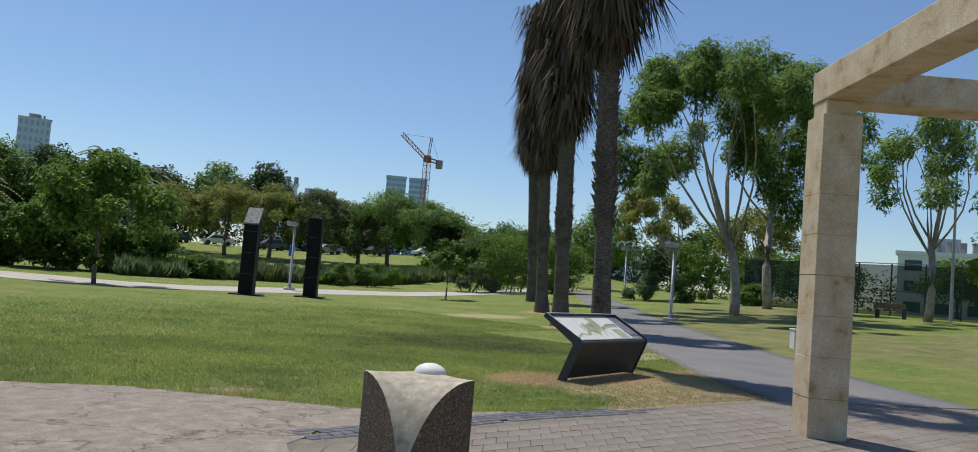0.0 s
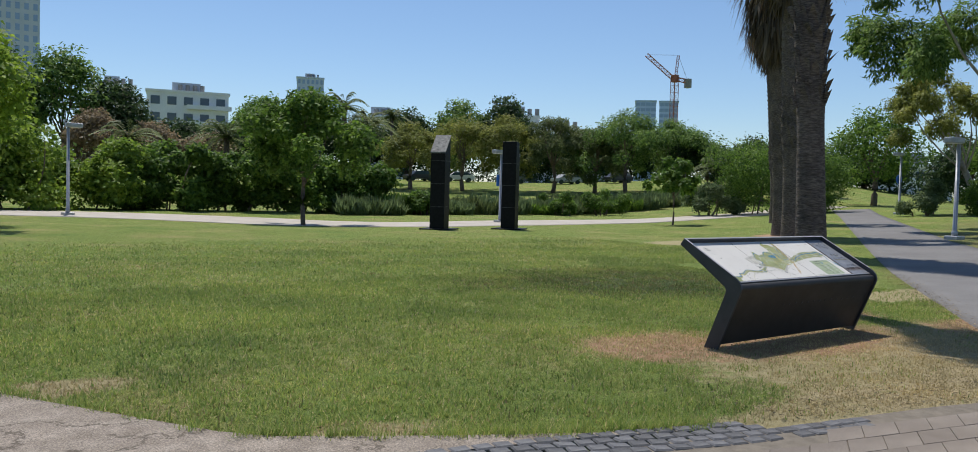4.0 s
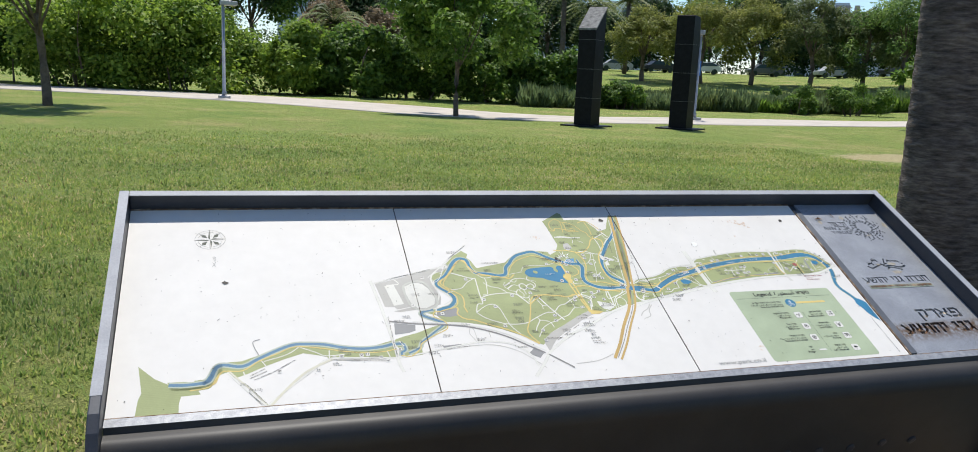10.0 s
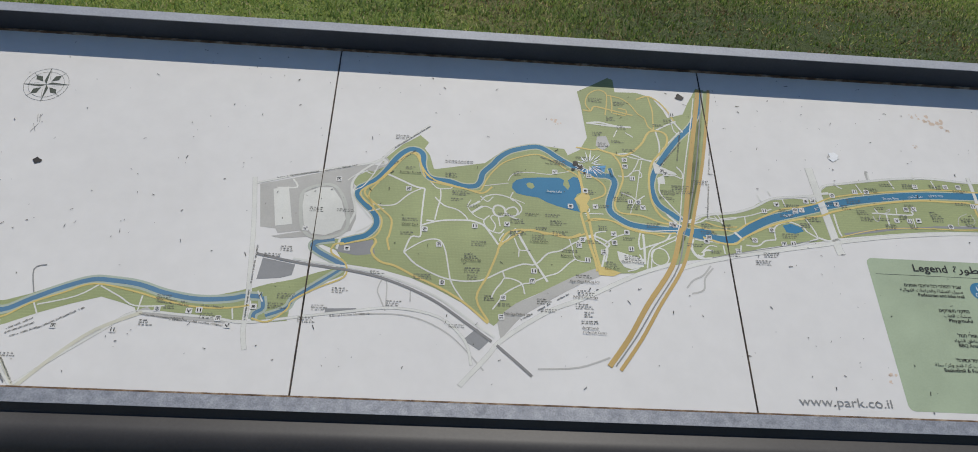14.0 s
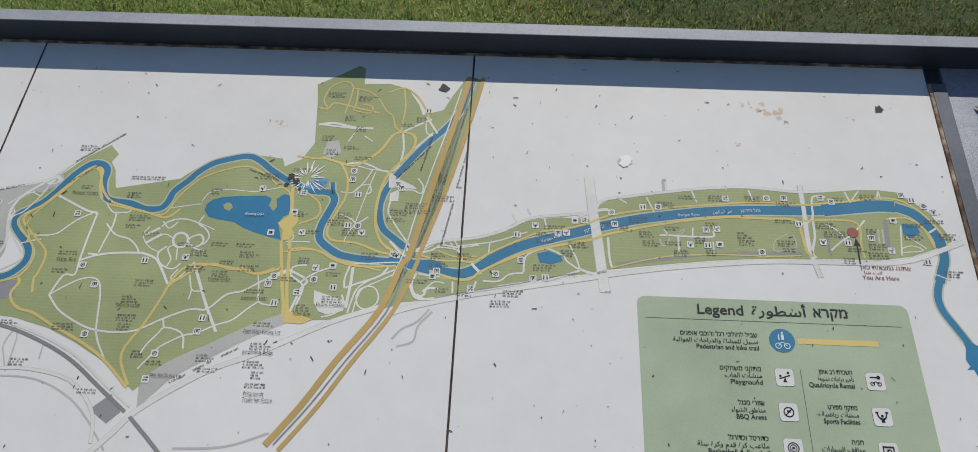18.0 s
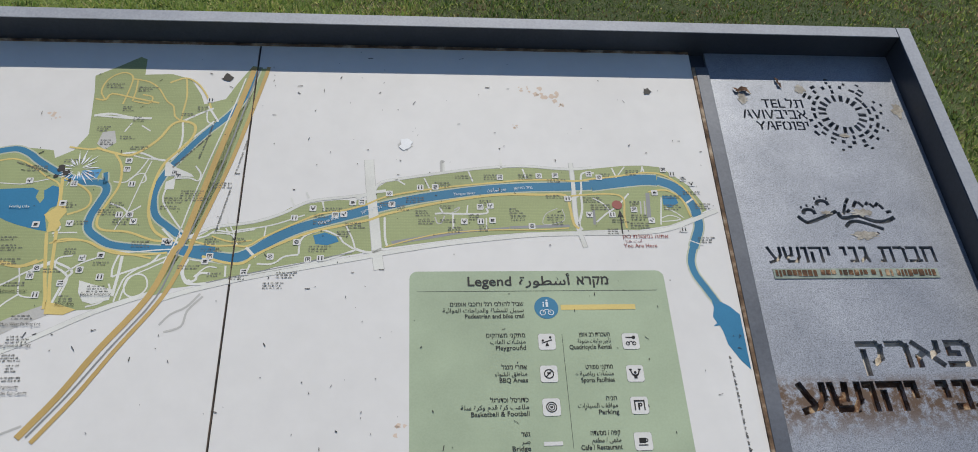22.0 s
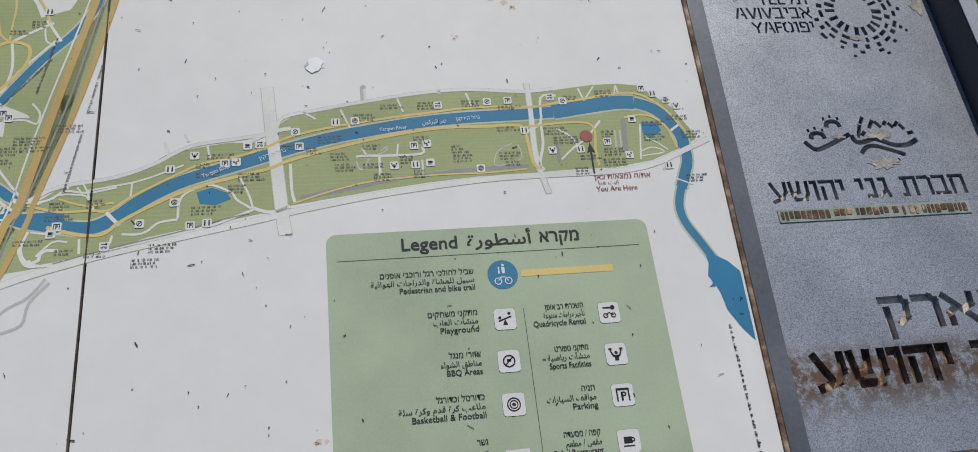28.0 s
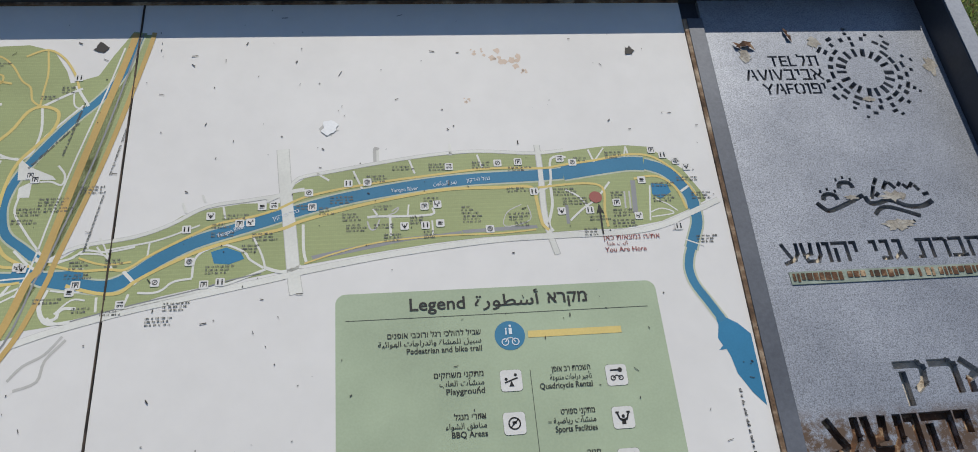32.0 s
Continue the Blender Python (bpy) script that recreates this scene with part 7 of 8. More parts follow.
DARK = [(-22, 100, 12, 14), (-14, 102, 13, 13), (-6, 104, 16.5, 13), (2, 105, 17.5, 13), (9, 104, 16.5, 12), (15, 104, 13.0, 11), (23, 106, 10.5, 12), (30, 112, 10.8, 13), (37, 112, 12.0, 13), (44, 111, 13.0, 12),
        (51, 110, 12.0, 12), (58, 106, 12.5, 12), (65, 101, 13.0, 12), (71, 97, 15.0, 11), (77, 92, 12.0, 12), (84, 84, 10.5, 12), (92, 78, 10.0, 12), (100, 66, 9.5, 12), (105, 56, 9.0, 12), (110, 44, 9.5, 12), (112, 30, 8.5, 12)]
for k, (x, y, top, w) in enumerate(DARK):
    tree(x, y, top + (2.4 if 32 < x < 75 else 0.8) + 1.1 * math.sin(k * 1.7), w * 1.08, L_dark if k % 4 else L_euc, M_bark, "dark broad tree in the wood across the river", trunk=0.3, fork=0.3, lobes=26, n=9000, leaf=0.46, seed=150 + k, low=0.02, lobe=(0.2, 0.4), group="wood across the river")
for k, (x, y, top, w) in enumerate([(9.5, 88, 9.4, 8), (15, 87, 8.4, 8), (20.5, 85, 7.6, 8), (-18, 90, 13.0, 10)]):
    tree(x, y, top, w, L_brown, M_bark, "brown half-dry tree across the river", trunk=0.25, fork=0.3, lobes=22, n=8000, leaf=0.34, seed=180 + k, low=0.05, lobe=(0.2, 0.36), group="dry trees")


# ---- palms ----
def fan_palm(x, y, h, r0, skirt_from, label, seed, skirt_r=0.95, group="palms beside the path", boots=(2.8, 4.4), lean=(0.0, 0.0)):
    r = np.random.default_rng(seed)
    p = thing("fan_palm", (x, y, gz(x, y)), label, "palm", group)
    bm = bmesh.new()
    n = 260
    zs = np.r_[np.linspace(-0.1, 3.2, 180), np.linspace(3.25, h, n - 180)]
    slope = lambda z: Vector((lean[0] * z / 6.3 + 0.02 * math.sin(z * 0.7 + seed), lean[1] * z / 6.3 + 0.02 * math.cos(z * 0.5), 0))
    rad = [r0 * (1 + 0.64 * math.exp(-max(z, 0) / 0.85) + 0.24 * min(1, max(0, z - 2.6))) * (1 - 0.10 * z / h) * (1 + 0.022 * ((z * 11.0 + 0.3 * math.sin(z * 3)) % 1.0) + r.normal(0, 0.004)) for z in zs]
    tube(bm, [slope(z) + Vector((0, 0, z)) for z in zs], rad, 20)
    part("trunk", bm, M_palm, p, "ringed grey-brown trunk", True)
    # old leaf bases that stand off the trunk
    bm = bmesh.new()
    for k in range(int((h - boots[0]) * 46)):
        z = boots[0] + (k / 46.0)
        a = k * 2.399
        big = 1.5 if z < boots[1] else 0.9
        l = r.uniform(0.12, 0.20) * big
        w = r.uniform(0.035, 0.085)
        rr = r0 * (1 + 0.24 * min(1, z - 2.6)) * (1 - 0.10 * z / h) * 0.96
        o = Vector((math.cos(a), math.sin(a), 0))
        s = Vector((-math.sin(a), math.cos(a), 0))
        up = Vector((0, 0, 1))
        q = [o * rr - s * w - up * 0.05, o * rr + s * w - up * 0.05, o * (rr + 0.03) + s * w * 0.8 + up * 0.10 * big, o * (rr + l * r.uniform(0.30, 0.62)) + up * l * r.uniform(0.5, 1.2) + s * r.uniform(-0.04, 0.04), o * (rr + 0.03) - s * w * 0.8 + up * 0.10 * big]
        vs = [bm.verts.new(v + up * z + slope(z)) for v in q]
        bm.faces.new((vs[0], vs[1], vs[2], vs[3], vs[4]))
        t = bm.verts.new(o * rr + up * (z + 0.08) + slope(z))
        bm.faces.new((vs[4], vs[3], t))
        bm.faces.new((vs[3], vs[2], t))
    tagged(part("leaf_base_rest", bm, M_palm, p, "broken old leaf bases"), kind="stuff")
    # hanging skirt of dead leaves
    m = 5200
    z = r.uniform(skirt_from, h, m)
    a = r.uniform(0, 2 * math.pi, m)
    grow = np.clip((z - skirt_from) / 1.7 + 0.32, 0.2, 1.0) * (1 + 0.24 * np.sin(a * 3 + z * 1.3) + 0.14 * np.sin(a * 7 - z * 2.9))
    R = skirt_r * grow * r.uniform(0.35, 1.0, m)
    l = r.uniform(0.5, 1.5, m)
    w = r.uniform(0.02, 0.085, m)
    c, s = np.cos(a), np.sin(a)
    v0 = np.stack([c * R * 0.75 - s * w, s * R * 0.75 + c * w, z], -1)
    v1 = np.stack([c * R * 0.75 + s * w, s * R * 0.75 - c * w, z], -1)
    j = r.normal(0, 0.13, (m, 2))
    v2 = np.stack([c * R + s * w * 0.3 + j[:, 0], s * R - c * w * 0.3 + j[:, 1], np.maximum(z - l, skirt_from - 0.9 * r.random(m) ** 2)], -1)
    v = np.stack([v0, v1, v2], 1).reshape(-1, 3)
    v[:, :2] += np.outer(v[:, 2] / 6.3, lean)
    link("skirt", mesh_np("skirt", v, np.arange(3 * m).reshape(m, 3)), M_skirt, p, "hanging skirt of dead brown leaves")
    # green fan leaves
    m = 34
    vs, fs = [], []
    for k in range(m):
        a, el = k * 2.399, r.uniform(-0.5, 1.2)
        d = Vector((math.cos(a) * math.cos(el), math.sin(a) * math.cos(el), math.sin(el)))
        side = d.cross(Vector((0, 0, 1))).normalized()
        o = Vector((0, 0, h)) + d * 0.9
        for i in range(11):
            t = (i - 5) / 5 * 1.2
            e = (d * math.cos(t) + side * math.sin(t)) * r.uniform(0.9, 1.2) + Vector((0, 0, -0.25))
            b = (d * -math.sin(t) + side * math.cos(t)) * 0.05
            i0 = len(vs)
            vs += [o, o + e * 0.5 + b, o + e, o + e * 0.5 - b]
            fs.append((i0, i0 + 1, i0 + 2, i0 + 3))
    link("crown", mesh_np("crown", np.array([tuple(q) for q in vs]), np.array(fs)), L_mid, p)
    return p


M_palm = mat("palm_bark", (0.1, 0.08, 0.07), 0.92, 0, 0.2)
ptc = node(M_palm, "ShaderNodeTexCoord").outputs["Object"]
pmap = node(M_palm, "ShaderNodeMapping")
pmap.inputs["Scale"].default_value = (12, 12, 60)
wire(M_palm, ptc, pmap.inputs["Vector"])
ring_c, ring_n = noise_ramp(M_palm, 1.0, [(0.30, (0.050, 0.041, 0.035)), (0.5, (0.130, 0.108, 0.093)), (0.72, (0.250, 0.212, 0.182))], 5, 0.65, pmap.outputs["Vector"])
broad_c, _ = noise_ramp(M_palm, 2.2, [(0.3, (0.65, 0.65, 0.68)), (0.7, (1.25, 1.2, 1.15))], 4)
base(M_palm, mix(M_palm, 1.0, ring_c, broad_c, "MULTIPLY"))
bump(M_palm, ring_n.outputs["Fac"], 0.8, 0.03)
M_skirt = leafy("dead_palm_leaf", (0.060, 0.047, 0.037), (0.190, 0.145, 0.105), 0.8, 0.2)
fan_palm(2.52, 1.28, 14.0, 0.180, 6.8, "tall fan palm with ringed trunk and dead leaf skirt", 1, 1.15, lean=(-0.14, 0.22))
fan_palm(13.27, 8.49, 15.0, 0.245, 7.3, "tall fan palm with a long dead skirt beside the path", 2, 1.45, lean=(-0.15, 0.2))
fan_palm(21.5, 14.3, 15.5, 0.25, 7.2, "tall fan palm with a thick dead skirt beside the path", 3, 1.5, lean=(-0.3, 0.3))
fan_palm(31.5, 21.2, 15.0, 0.25, 8.6, "tall fan palm farther along the path", 4, 1.3, lean=(-0.3, 0.3))


def date_palm(x, y, top, spread, label, seed, n=46):
    """A palm with arching feather leaves."""
    r = np.random.default_rng(seed)
    z0 = gz(x, y)
    p = thing("date_palm", (x, y, z0), label, "palm", "palms across the river")
    h = top - z0 - spread * 0.45
    part("trunk", tube(bmesh.new(), [(0, 0, -0.1), (0.1, 0, h * 0.5), (0, 0.1, h)], [0.28, 0.24, 0.26], 10), M_palm, p, "", True)
    v, f = [], []
    for k in range(n):
        a, el = k * 2.399, r.uniform(-0.5, 1.35)
        out = np.array([math.cos(a), math.sin(a), 0])
        side = np.array([-math.sin(a), math.cos(a), 0])
        L = spread * r.uniform(0.8, 1.1)
        for i in range(16):
            t = (i + 1) / 16
            c = np.array([0, 0, h]) + out * L * t * math.cos(el) + np.array([0, 0, L * (t * math.sin(el) - 0.62 * t * t)])
            if i:                                      # midrib of the feather leaf
                i0 = len(v)
                v += [last - side * 0.035, last + side * 0.035, c]
                f.append((i0, i0 + 1, i0 + 2))
            last = c
            for s in (-1, 1):
                e = side * s * 0.34 * spread * 0.35 * (1.1 - 0.7 * t) + out * 0.18 - np.array([0, 0, 0.14])
                b = out * 0.10
                i0 = len(v)
                v += [c - b, c + b, c + e]
                f.append((i0, i0 + 1, i0 + 2))
    link("crown", mesh_np("crown", np.array(v), np.array(f)), L_olive, p)


date_palm(16.1, 66.4, 7.8, 4.2, "grey-green date palm behind the riverside shrubs", 201)
date_palm(6.5, 60.0, 6.6, 3.8, "date palm among the riverside shrubs", 202)
date_palm(27.8, 67.0, 11.4, 4.0, "tall palm behind the young tree", 203)
date_palm(31.0, 68.0, 9.8, 3.6, "palm behind the riverside shrubs", 204)
date_palm(44.3, 86.6, 12.4, 2.8, "slender palm in front of the dark wood", 205)
date_palm(70.0, 60.0, 6.4, 3.6, "low date palm beside the bright shrubs", 206)
date_palm(57.5, 45.5, 6.0, 3.4, "low date palm by the river bank", 207)
date_palm(175.0, 152.0, 24.0, 5.0, "distant palm below the crane", 208)


def conifer(x, y, top, w, label, seed):
    r = np.random.default_rng(seed)
    z0 = gz(x, y)
    p = thing("conifer", (x, y, z0), label, "tree", "dark conifers")
    h = top - z0
    part("trunk", tube(bmesh.new(), [(0, 0, 0), (0, 0, h * 0.95)], [0.25, 0.05], 8), M_bark, p)
    zs = np.linspace(0.35, 0.98, 16)
    link("crown", leaves_mesh("crown", [(0, 0, h * z) for z in zs], [w * 0.5 * (1.06 - z) / 0.72 + 0.2 for z in zs], 2600, 0.4, 0.3, seed, 0.7), L_dark, p)


conifer(76.8, 119.3, 18.0, 5.0, "dark pointed conifer above the wood", 301)
conifer(54.5, 150.0, 17.8, 3.0, "dark slim cypress beside a white house", 302)
conifer(56.5, 151.0, 16.5, 2.6, "dark slim cypress beside a white house", 303)

# woods that close the distance all round
r = np.random.default_rng(77)
az = np.radians(np.linspace(-110, 200, 250))
for name, radius, low_z, high_z, m, label in (("far_wood", 128, 2.5, 8.5, L_dark, "dark belt of distant trees"), ):
    cs = np.stack([-5 + radius * np.sin(az), -4 + radius * np.cos(az), 2.2 + 0 * az], -1)
    cs[:, 2] = np.maximum(ground_z(cs[:, 0], cs[:, 1]) + r.uniform(0.5, 3.0, len(az)), 1.5)
    rs = r.uniform(3.0, 5.2, len(az))
    ob = link(name, leaves_mesh(name, cs, rs, 110000, 0.46, 0.1, 77, 0.8), m)
    tagged(ob, label, "trees", kind="stuff")
for k, (x, y, top, w) in enumerate([(72, 24, 9.5, 10), (80, 14, 8.5, 9), (84, 2, 7.6, 9), (82, -9, 8.0, 9), (78, -20, 8.5, 9), (66, 34, 10.6, 10.5), (95, 20, 8.5, 10)]):
    tree(x, y, top, w, L_mid, M_bark, "green tree beyond the sports court", trunk=0.25, fork=0.3, lobes=22, n=8000, leaf=0.3, seed=330 + k, low=0.05, lobe=(0.2, 0.36), group="trees beyond the court")

# ---- paving, cobbles and concrete in front of the lawn ----
def flat(name, outline, z, material, label, category, depth=0.12):
    bm = bmesh.new()
    f = bm.faces.new([bm.verts.new((x, y, z)) for x, y in outline])
    f.normal_update()
    if f.normal.z < 0:
        f.normal_flip()
    e = bmesh.ops.extrude_face_region(bm, geom=[f])
    for v in e["geom"]:
        if isinstance(v, bmesh.types.BMVert):
            v.co.z -= depth
    bmesh.ops.recalc_face_normals(bm, faces=bm.faces)
    bmesh.ops.triangulate(bm, faces=bm.faces)
    ob = part(name, bm, material)
    return tagged(ob, label, category, kind="structure")


M_mortar = grainy("dusty_joint", [(0.3, (0.13, 0.112, 0.090)), (0.7, (0.22, 0.190, 0.150))], 8, 90, 0.4, 0.95, 0.4, 0.006)
M_paver = grainy("grey_paver", [(0.3, (0.160, 0.132, 0.108)), (0.5, (0.215, 0.182, 0.152)), (0.7, (0.270, 0.232, 0.196))], 1.3, 130, 0.75, 0.88, 0.35, 0.003, vary=0.07)
M_sett = grainy("dark_basalt", [(0.3, (0.075, 0.076, 0.084)), (0.7, (0.150, 0.148, 0.150))], 12, 120, 0.3, 0.75, 0.4, 0.004, vary=0.25)
M_slab = grainy("rough_concrete", [(0.3, (0.235, 0.195, 0.156)), (0.5, (0.295, 0.250, 0.206)), (0.7, (0.385, 0.330, 0.275))], 5.0, 90, 0.9, 0.92, 0.9, 0.012)
slab_in = M_slab.node_tree.nodes["Principled BSDF"].inputs["Base Color"]
slab_c = slab_in.links[0].from_socket
grit_c, grit_t = noise_ramp(M_slab, 85, [(0.34, (0.42, 0.40, 0.38)), (0.50, (1.0, 1.0, 1.0)), (0.66, (1.55, 1.5, 1.45))], 4, 0.75)
slab_c = mix(M_slab, 0.85, slab_c, mix(M_slab, 1.0, slab_c, grit_c, "MULTIPLY"))
warp = node(M_slab, "ShaderNodeTexNoise", Scale=1.7, Detail=6.0, Roughness=0.65)
slab_at = node(M_slab, "ShaderNodeTexCoord").outputs["Object"]
wire(M_slab, slab_at, warp.inputs["Vector"])
warped = node(M_slab, "ShaderNodeVectorMath")
warped.operation = "ADD"
wire(M_slab, slab_at, warped.inputs[0])
wire(M_slab, warp.outputs["Color"], warped.inputs[1])
crack = node(M_slab, "ShaderNodeTexVoronoi", Scale=0.62)
crack.feature = "DISTANCE_TO_EDGE"
wire(M_slab, warped.outputs["Vector"], crack.inputs["Vector"])
gap = node(M_slab, "ShaderNodeMapRange")
for key, value in (("From Min", 0.004), ("From Max", 0.011), ("To Min", 0.85), ("To Max", 0.0)):
    gap.inputs[key].default_value = value
wire(M_slab, crack.outputs["Distance"], gap.inputs["Value"])
base(M_slab, mix(M_slab, gap.outputs["Result"], slab_c, (0.10, 0.080, 0.060)))
pavement = flat("pavement", [(-32, -22), (7, -22), (4.6, -7.2), (3.3, -5.7), (0.1, -3.0), (-1.9, -2.42), (-3.7, -2.05), (-5.3, -1.75), (-6.4, -1.55), (-7.8, -1.25), (-10, -0.9), (-32, 0.5)], 0.010, M_mortar,
                "grey stone paving under the pergola", "paving")
concrete = flat("pavement_concrete", [(-32, -16), (-13.5, -7.5), (-9.2, -2.6), (-8.28, -1.30), (-7.9, -1.16), (-7.7, -1.03), (-6.2, -1.27), (-5.4, -1.42), (-4.6, -1.62), (-4.0, -1.84), (-4.5, -1.58), (-5.35, -1.13), (-6.2, -0.62), (-6.45, -0.35),
                                      (-7.06, 0.68), (-7.8, 1.95), (-8.8, 2.77), (-12, 5.6), (-32, 15)], 0.014, M_slab, "worn pale concrete path beside the lawn", "path")

# paving stones: long rows beside the lawn's edge, with slanting joints
row_dir, col_dir = Vector((math.cos(radians(-14)), math.sin(radians(-14)), 0)), Vector((math.cos(radians(33)), math.sin(radians(33)), 0))
W, D = 0.300, 0.300
g = 0.005


def paver_mesh(jit):
    bm = bmesh.new()
    a, b = row_dir * (W - g), col_dir * (D - g)
    c = -(a + b) / 2
    lo = [c, c + a, c + a + b, c + b]
    top = [q * 0.975 for q in lo]
    l = [bm.verts.new((q.x, q.y, -0.03)) for q in lo]
    m = [bm.verts.new((q.x, q.y, -0.004)) for q in lo]
    t = [bm.verts.new((q.x, q.y, jit[i])) for i, q in enumerate(top)]
    for x, y in ((l, m), (m, t)):
        for i in range(4):
            bm.faces.new((x[i], x[(i + 1) % 4], y[(i + 1) % 4], y[i]))
    bm.faces.new(t)
    bmesh.ops.recalc_face_normals(bm, faces=bm.faces)
    me = bpy.data.meshes.new("paver")
    bm.to_mesh(me)
    bm.free()
    me.materials.append(M_paver)
    return me


PAVERS = [paver_mesh([random.uniform(-0.0015, 0.0015) for _ in range(4)]) for _ in range(5)]


def edge_y(x):
    """The northern border of the paving."""
    return float(np.interp(x, [-32, -10, -7.8, -6.4, -5.3, -3.7, -1.9, 0.1, 3.3, 4.6], [0.5, -0.98, -1.45, -1.78, -1.95, -2.25, -2.55, -3.15, -5.9, -7.3]))


spots = []
for i in range(-64, 64):
    for j in range(-58, 18):
        c = Vector((-6, -2.2, 0)) + row_dir * (i * W + (0.5 * W if j % 2 else 0)) + col_dir * (j * D)
        if c.y < edge_y(c.x) - 0.10 and c.x > -8.0 + 0.80 * (c.y + 1.1) and c.x < 4.0 and c.y > -9 and (Vector((c.x + 2.8, c.y + 4.36)).length > 0.32):
            spots.append(c)
spots.sort(key=lambda c: (c - Vector((-5.5, -3.4, 0))).length)
far_v, far_f = [], []
for k, c in enumerate(spots):
    me = PAVERS[k % 5]
    if k < 300:
        ob = new("paver", me)
        ob.parent = pavement
        ob.location = (c.x, c.y, 0.022 + random.uniform(-0.0015, 0.0015))
    else:
        n = len(far_v)
        far_v += [(v.co.x + c.x, v.co.y + c.y, v.co.z + 0.022) for v in me.vertices]
        far_f += [tuple(n + i for i in p.vertices) for p in me.polygons]
me = bpy.data.meshes.new("paving_rest")
me.from_pydata(far_v, [], far_f)
rest = link("paver_rest", me, M_paver, pavement)
tagged(rest, kind="stuff")


# dark setts in a curved band between the concrete and the paving
def sett_mesh():
    bm = box(bmesh.new(), -0.062, 0.062, -0.048, 0.048, -0.04, 0.0)
    for v in bm.verts:
        v.co.x *= random.uniform(0.86, 1.06)
        v.co.y *= random.uniform(0.86, 1.06)
        v.co.z += random.uniform(-0.004, 0.006)
    bmesh.ops.bevel(bm, geom=[e for e in bm.edges if min(v.co.z for v in e.verts) > -0.02], offset=0.010, segments=1, affect="EDGES")
    me = bpy.data.meshes.new("cobble")
    bm.to_mesh(me)
    bm.free()
    me.materials.append(M_sett)
    return me


SETTS = [sett_mesh() for _ in range(8)]
mid = smooth([(-7900, -1110), (-6300, -1430), (-5400, -1580), (-4600, -1780), (-3700, -2060), (-2600, -2300)], 30)
mid = np.array(mid) / 1000
s = np.r_[0, np.cumsum(np.hypot(*np.diff(mid, axis=0).T))]
for row in range(-2, 2):
    u = 0.03 * (row % 2) + 0.0
    while u < s[-1] - 0.1:
        c = np.array([np.interp(u, s, mid[:, 0]), np.interp(u, s, mid[:, 1])])
        d = np.array([np.interp(u + 0.05, s, mid[:, 0]), np.interp(u + 0.05, s, mid[:, 1])]) - c
        a = math.atan2(d[1], d[0])
        o = (row + 0.5) * 0.108
        p = c + o * np.array([-math.sin(a), math.cos(a)])
        keep = u < s[-1] * 0.83 or row < 0
        if keep and random.random() > 0.03:
            ob = new("cobble", random.choice(SETTS))
            ob.parent = pavement
            ob.matrix_basis = Matrix.Translation((p[0], p[1], 0.021)) @ Matrix.Rotation(a + random.uniform(-0.08, 0.08), 4, "Z")
        u += random.uniform(0.128, 0.142)

# ---- grass blades ----
L_grass = leafy("grass_blade", (0.155, 0.265, 0.062), (0.505, 0.630, 0.200), 0.6, 0.5)
blend = [n for n in L_grass.node_tree.nodes if n.bl_idname == "ShaderNodeValToRGB"][0].color_ramp.elements
dry_tip = blend.new(0.86)
dry_tip.color = (0.370, 0.410, 0.120, 1)
blend[len(blend) - 1].color = (0.600, 0.490, 0.300, 1)
L_deep = leafy("deep_grass_blade", (0.055, 0.105, 0.020), (0.180, 0.235, 0.065), 0.6, 0.4)
L_thatch = leafy("thatch_blade", (0.130, 0.095, 0.048), (0.340, 0.250, 0.130), 0.8, 0.2)
L_straw = leafy("dry_grass", (0.340, 0.270, 0.140), (0.620, 0.510, 0.310), 0.7, 0.3)


def lawn_edge(x):
    return np.interp(x, [-12, -8.8, -7.8, -7.06, -6.45, -6.2, -5.35, -4.5, -3.6, -1.9, 0.1, 2.4, 8.9, 19.3], [5.6, 2.77, 1.95, 0.68, -0.35, -0.62, -1.13, -1.58, -1.9, -2.35, -2.9, -0.95, 3.35, 9.75])


TUFT_GRID = np.random.default_rng(21).random((160, 160))


def tufts_at(x, y, cell):
    """Soft random values between 0 and 1, about one cell in size."""
    u, v = x / cell + 57.3, y / cell + 31.7
    i, j = np.floor(u).astype(int), np.floor(v).astype(int)
    f, g = u - i, v - j
    f, g = f * f * (3 - 2 * f), g * g * (3 - 2 * g)
    q = lambda a, b: TUFT_GRID[a % 160, b % 160]
    return (q(i, j) * (1 - f) + q(i + 1, j) * f) * (1 - g) + (q(i, j + 1) * (1 - f) + q(i + 1, j + 1) * f) * g


